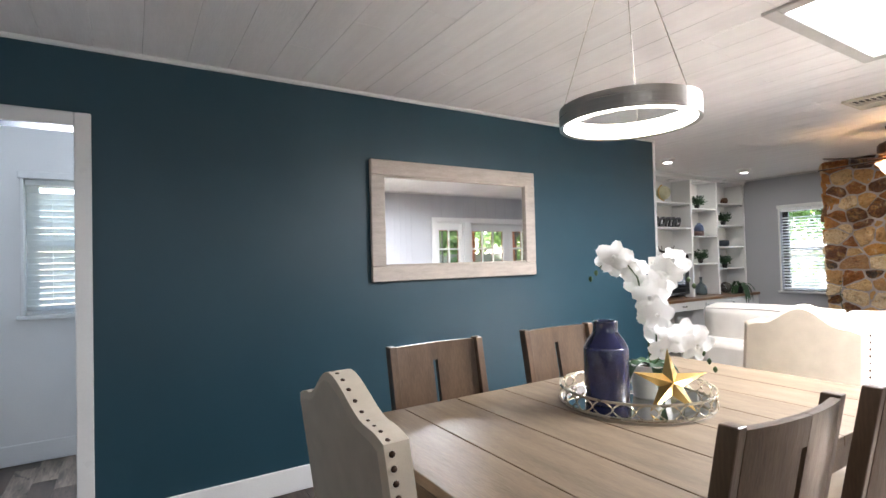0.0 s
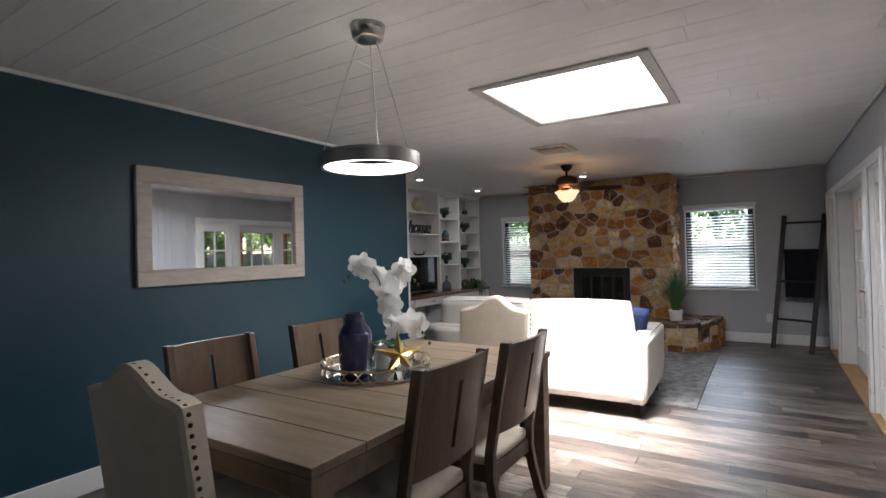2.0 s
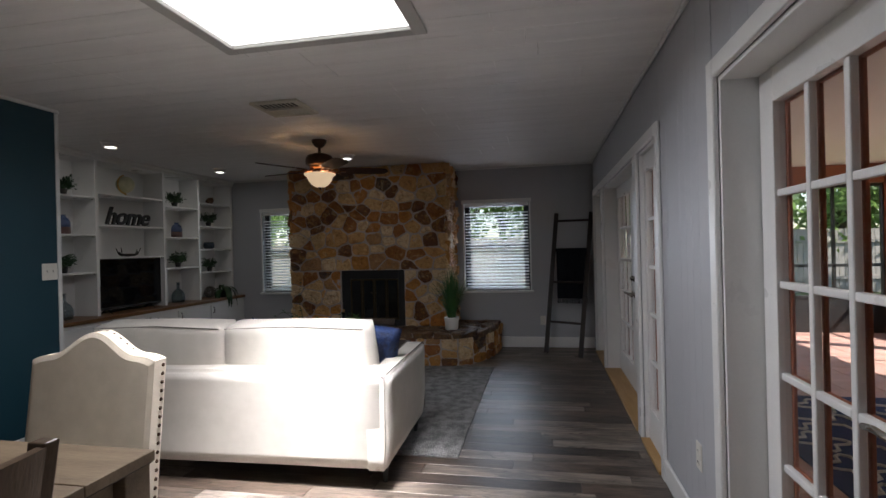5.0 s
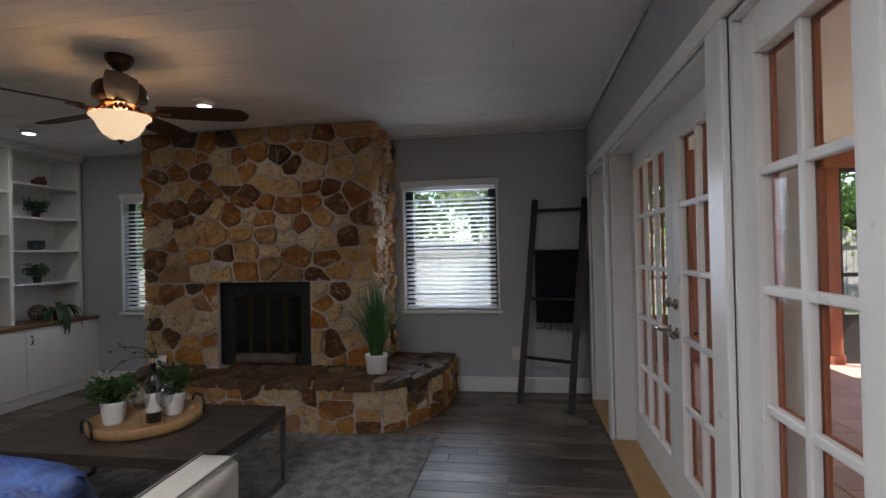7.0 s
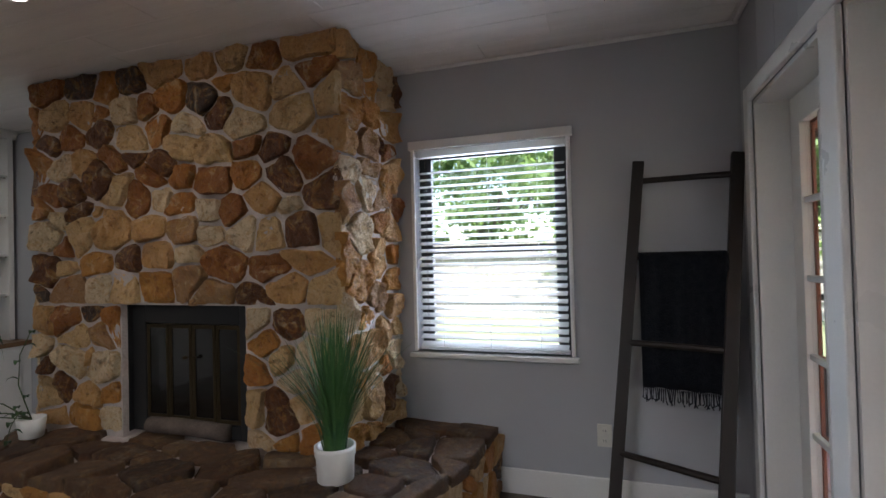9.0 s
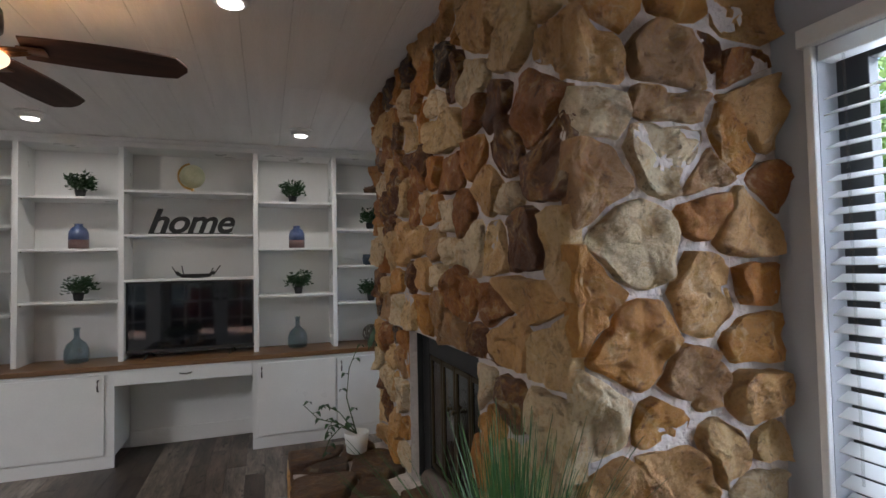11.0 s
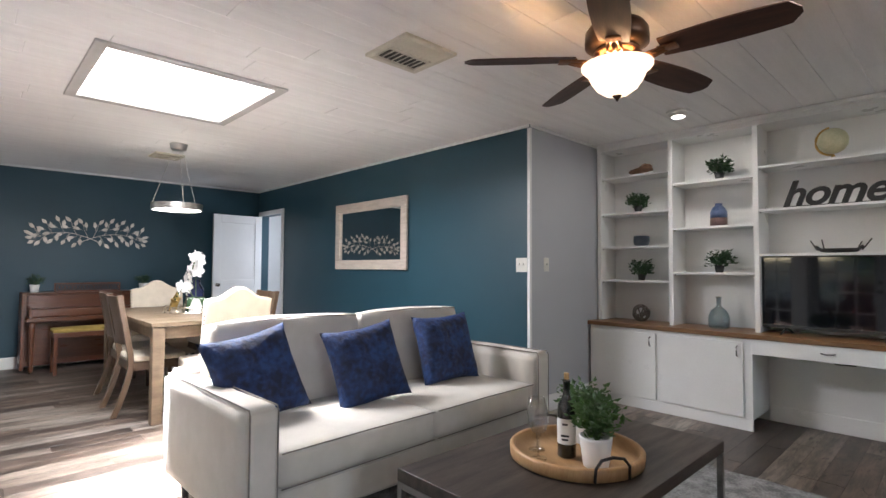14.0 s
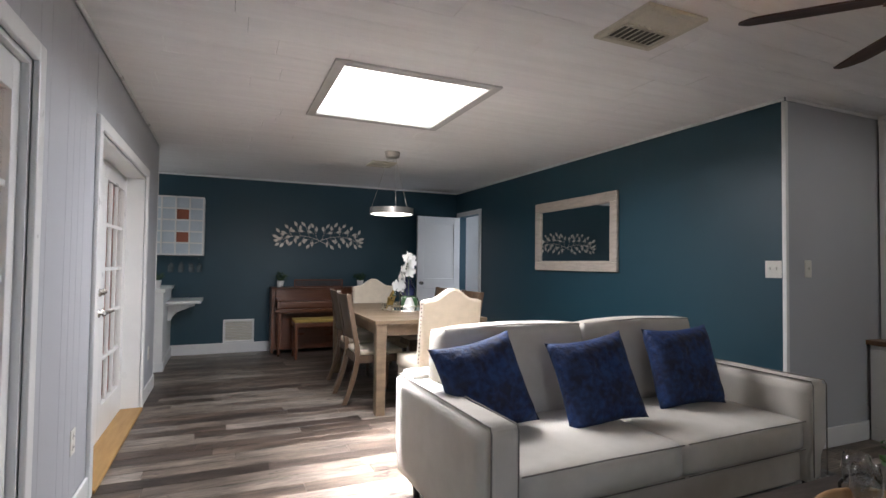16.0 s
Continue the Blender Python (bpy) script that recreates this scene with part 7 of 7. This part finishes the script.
for i in range(nu + 1):
    u = 0.07 + 0.86 * i / nu
    row = []
    for j in range(nv + 1):
        t = j / nv
        p = pa + side * u
        fold = 0.012 * math.sin(u * 26 + 1.5 * t) + 0.006 * noise.noise(Vector((u * 9, t * 4, 0)))
        if t < 0.12:
            ang = math.pi * (t / 0.12)
            q = p + Vector((0.024 * math.cos(ang), 0, 0.024 * math.sin(ang)))
        else:
            q = p + Vector((-0.024 - 0.02 * (t - 0.12) + fold - 0.015, 0, -0.62 * (t - 0.12) / 0.88))
        row.append(b.verts.new(q))
    rows.append(row)
for p, q in zip(rows, rows[1:]):
    for j in range(nv):
        b.faces.new((p[j], p[j + 1], q[j + 1], q[j]))
bmesh.ops.solidify(b, geom=b.faces[:], thickness=0.012)
part("cloth", b, M_THROW, th, "", True)
fr = bmesh.new()
r = random.Random(6)
for i in range(44):
    u = 0.08 + 0.84 * i / 43
    p = pa + side * u + Vector((-0.07, 0, -0.618))
    merge(fr, tube([tuple(p), tuple(p + Vector((r.uniform(-.006, .006), r.uniform(-.008, .008), -0.05))), tuple(p + Vector((r.uniform(-.01, .01), r.uniform(-.012, .012), -r.uniform(0.055, 0.075))))], 0.0035, 4))
part("fringe", fr, M_THROW, th, "dark knotted fringe")


# ---- floor planks ----
fl = thing("floor", "weathered grey-brown wood-look plank floor", "floor", kind="structure")
part("underlay", box(X0 - 0.12, X1 + 0.14, YF - 0.16, 4.67, -0.03, -0.013), M_DARKGAP, fl)
PWID, PLEN, SIDE_X = 0.127, 1.22, 1.05
pm = box(-PWID / 2 + 0.0008, PWID / 2 - 0.0008, -PLEN / 2 + 0.001, PLEN / 2 - 0.001, -0.012, 0.0, 0.0015, 1)
part("underlay", box(-2.4, X0 - 0.121, YB + 0.0, 4.67, -0.03, -0.013), M_DARKGAP, fl)
first = part("plank", pm, M_PLANK, fl)
r = random.Random(8)
x, used, count = X0 - 0.06 - 9 * PWID, False, 0
rest = bmesh.new()
while x < X1 + 0.10:
    y = -2.5 - r.random() * PLEN
    while y < 4.6 + PLEN / 2:
        lo_y = YB + 0.06 if x < X0 - 0.1 else (-2.58 if x < 0.62 else YF - 0.12)
        hi_y = 4.60 if x < SIDE_X else (YB + 0.05 if x < XC - 0.02 else YS - 0.004)
        p, q = max(y - PLEN / 2, lo_y), min(y + PLEN / 2, hi_y)
        whole = q - p > PLEN - 1e-4
        if q - p > 0.03:
            if whole and x > -0.2 and -1.2 < y < 3.3 and not (x > 7.5 and 0.3 < y < 2.7) and count < 300:
                o = first if not used else new("plank", first.data)
                used = True
                count += 1
                o.parent = fl
                o.matrix_local = pose(x, y, 0, 0, 0, 180 if r.random() < 0.5 else 0)
            else:
                box(x - PWID / 2 + 0.0008, x + PWID / 2 - 0.0008, p + 0.001, q - 0.001, -0.012, 0.0, bm=rest)
        y += PLEN
    x += PWID
part("plank_field", rest, M_PLANK_REST, fl)["kind"] = "stuff"

# porch tiles
tl = thing("porch_floor", "square terracotta porch tiles with pale grout", "floor", kind="structure")
tm = box(-0.148, 0.148, -0.148, 0.148, -0.03, -0.012, 0.003, 1)
first = part("tile", tm, M_TILE, tl)
used = False
rest = bmesh.new()
for i in range(29):
    for j in range(14):
        px, py = 1.06 + i * 0.302, -1.44 - j * 0.302
        if py < PY + 0.1:
            continue
        if 2.0 < px < 9.3 and py > -4.6:
            o = first if not used else new("tile", first.data)
            used = True
            o.parent = tl
            o.matrix_local = pose(px, py, 0)
        else:
            box(px - 0.148, px + 0.148, py - 0.148, py + 0.148, -0.03, -0.012, bm=rest)
part("tile_field", rest, M_TILE, tl)["kind"] = "stuff"


# ---- stones ----
def clip(poly, a, b, c):
    """Keep the part of a 2D polygon where a*x + b*y <= c."""
    out = []
    n = len(poly)
    for i in range(n):
        p, q = poly[i], poly[(i + 1) % n]
        dp, dq = a * p[0] + b * p[1] - c, a * q[0] + b * q[1] - c
        if dp <= 0:
            out.append(p)
        if dp * dq < 0:
            t = dp / (dp - dq)
            out.append((p[0] + t * (q[0] - p[0]), p[1] + t * (q[1] - p[1])))
    return out


def cells(w, h, sx, sy, seed):
    """Irregular cells that fill a w x h rectangle: jittered courses, some stones large, some small."""
    r = random.Random(seed)
    pts = []
    ny = max(1, round(h / sy))
    for j in range(ny):
        nx = max(1, round(w / sx * r.uniform(0.8, 1.25)))
        for i in range(nx):
            pts.append(((i + 0.5 + r.uniform(-0.36, 0.36) + 0.25 * (j % 2)) / nx * w, (j + 0.5 + r.uniform(-0.40, 0.40)) / ny * h))
    res = []
    wt_ = [r.uniform(-0.95, 0.75) * (sx * 0.5) ** 2 for _ in pts]
    for k, p in enumerate(pts):
        poly = [(0, 0), (w, 0), (w, h), (0, h)]
        for m, q in enumerate(pts):
            if m == k:
                continue
            dx, dy = q[0] - p[0], (q[1] - p[1]) * (sx / sy) ** 2 * 0.75
            mx, my = (p[0] + q[0]) / 2, (p[1] + q[1]) / 2
            poly = clip(poly, dx, dy, dx * mx + dy * my + (wt_[k] - wt_[m]) / 2)
            if len(poly) < 3:
                break
        if len(poly) >= 3:
            res.append(poly)
    return res


def stone_mesh(poly, gap, depth, seed, rough=0.012):
    """One stone from its outline: rounded shoulders and an uneven cleft face towards +z."""
    r = random.Random(seed)
    cx, cy = sum(p[0] for p in poly) / len(poly), sum(p[1] for p in poly) / len(poly)
    n = len(poly)
    loop = []
    for i in range(n):
        p, q = Vector(poly[i]), Vector(poly[(i + 1) % n])
        m = max(1, int((q - p).length / 0.035))
        for k in range(m):
            loop.append(p.lerp(q, k / m))
    # soften corners
    loop = [(loop[i - 1] + loop[i] * 4 + loop[(i + 1) % len(loop)]) / 6 for i in range(len(loop))]
    c = Vector((cx, cy))
    size = sum((p - c).length for p in loop) / len(loop)
    if size < 0.03:
        return None
    loop = [c + (p - c) * max(0.2, 1 - gap / max(0.02, (p - c).length)) + Vector((noise.noise(Vector((p.x * 18, p.y * 18, seed))), noise.noise(Vector((p.x * 18, p.y * 18, seed + 7.7))))) * 0.012 for p in loop]
    b = bmesh.new()
    tx, ty = r.uniform(-0.14, 0.14), r.uniform(-0.14, 0.14)
    rings = []
    for s, z in ((1.0, -0.02), (1.0, depth * 0.55), (0.965, depth * 0.90), (0.90, depth), (0.66, depth * 1.02), (0.33, depth * 1.03)):
        ring = []
        for p in loop:
            q = c + (p - c) * s
            k = 0 if s > 0.99 else 1
            dz = k * (noise.noise(Vector((q.x * 9, q.y * 9, seed * 1.3))) * rough * 1.6 + abs(noise.noise(Vector((q.x * 21, q.y * 21, seed * 2.1)))) * rough + tx * (q.x - cx) + ty * (q.y - cy))
            ring.append(b.verts.new((q.x, q.y, max(z + dz, -0.02))))
        rings.append(ring)
    m = len(loop)
    for p, q in zip(rings, rings[1:]):
        for k in range(m):
            b.faces.new((p[k], p[(k + 1) % m], q[(k + 1) % m], q[k]))
    top = b.verts.new((cx, cy, depth * 1.03 + noise.noise(Vector((cx * 9, cy * 9, seed * 1.3))) * rough))
    for k in range(m):
        b.faces.new((rings[-1][k], rings[-1][(k + 1) % m], top))
    if rough > 0.01:
        # cleft, chipped face
        bmesh.ops.subdivide_edges(b, edges=[e for e in b.edges if min(e.verts[0].co.z, e.verts[1].co.z) > 0.3 * depth], cuts=1, use_grid_fill=True)
        o = Vector((seed * 3.7, seed * 1.9, seed * 0.7))
        for v in b.verts:
            if v.co.z > 0.4 * depth:
                q = Vector((v.co.x, v.co.y, 0)) + o
                ledge = max(-1.0, min(1.0, noise.noise(q * 8.0) * 7)) * 0.5
                v.co.z += rough * (0.42 * ledge + 0.55 * noise.noise(q * 17) - 0.45 * abs(noise.noise(q * 33)) + 0.22 * noise.noise(q * 70))
    return b


def lay(name, polys, frame_m, gap, depth, seed, rough=0.012):
    """Set stones on a face; frame_m maps (u, v, out) into the fireplace's own space."""
    r = random.Random(seed)
    for i, poly in enumerate(polys):
        b = stone_mesh(poly, gap, depth * r.uniform(0.5, 1.1), seed * 31 + i, rough)
        if b is None:
            continue
        b.transform(frame_m)
        part(name, b, M_STONE, fp, "", False)


def face(origin, u, v, out):
    o = Vector(origin) - FO
    return Matrix(((u[0], v[0], out[0], o.x), (u[1], v[1], out[1], o.y), (u[2], v[2], out[2], o.z), (0, 0, 0, 1)))


U, V, OUT = (0, 1, 0), (0, 0, 1), (-1, 0, 0)
G = 0.010
# chimney front: above the firebox and the two jambs
lay("stone", cells(CY1 - CY0, H - FB[3] - 0.004, 0.20, 0.145, 3), face((CX + 0.02, CY0, FB[3]), U, V, OUT), G, 0.034, 3, 0.02)
lay("stone", cells(FB[0] - CY0, FB[3] - HZ, 0.20, 0.15, 5), face((CX + 0.02, CY0, HZ), U, V, OUT), G, 0.034, 5, 0.02)
lay("stone", cells(CY1 - FB[1], FB[3] - HZ, 0.20, 0.15, 7), face((CX + 0.02, FB[1], HZ), U, V, OUT), G, 0.034, 7, 0.02)
# chimney sides
lay("stone", cells(X1 - CX, H - HZ - 0.004, 0.19, 0.145, 9), face((CX, CY0 + 0.02, HZ), (1, 0, 0), V, (0, -1, 0)), G, 0.032, 9, 0.024)
lay("stone", cells(X1 - CX, H - HZ - 0.004, 0.20, 0.165, 13), face((CX, CY1 - 0.02, HZ), (1, 0, 0), V, (0, 1, 0)), G, 0.03, 13, 0.02)
# hearth front, following the curve
for i in range(len(HEARTH) - 1):
    (xa, ya), (xb, yb) = HEARTH[i], HEARTH[i + 1]
    L = math.hypot(xb - xa, yb - ya)
    ux, uy = (xb - xa) / L, (yb - ya) / L
    nx, ny = -uy, ux
    if i == len(HEARTH) - 2:
        L = 0.55
    lay("stone", cells(L, HZ - 0.042, max(0.11, min(0.16, L)), 0.11, 40 + i), face((xa + 0.015, ya, 0.0), (ux, uy, 0), V, (nx, ny, 0)), 0.007, 0.022, 40 + i, 0.008)
# hearth top slabs
poly_top = [(x, y) for x, y in HEARTH]
for poly in cells(X1 - 6.83, 2.78 - 0.12, 0.24, 0.24, 61):
    P = [(p[0] + 6.83, p[1] + 0.12) for p in poly]
    for i in range(len(HEARTH) - 1):
        (xa, ya), (xb, yb) = HEARTH[i], HEARTH[i + 1]
        L = math.hypot(xb - xa, yb - ya)
        nx, ny = -(yb - ya) / L, (xb - xa) / L
        P = clip(P, nx, ny, nx * xa + ny * ya + 0.030)
        if len(P) < 3:
            break
    if len(P) < 3:
        continue
    mx_, my_ = sum(p[0] for p in P) / len(P), sum(p[1] for p in P) / len(P)
    if mx_ > CX + 0.05 and CY0 < my_ < CY1:
        continue
    b = stone_mesh(P, 0.008, 0.038, int(mx_ * 1000 + my_ * 37), 0.003)
    if b is None:
        continue
    b.transform(Matrix.Translation((-FO.x, -FO.y, HZ - 0.038)))
    part("hearth_slab", b, M_SLAB, fp, "", True)
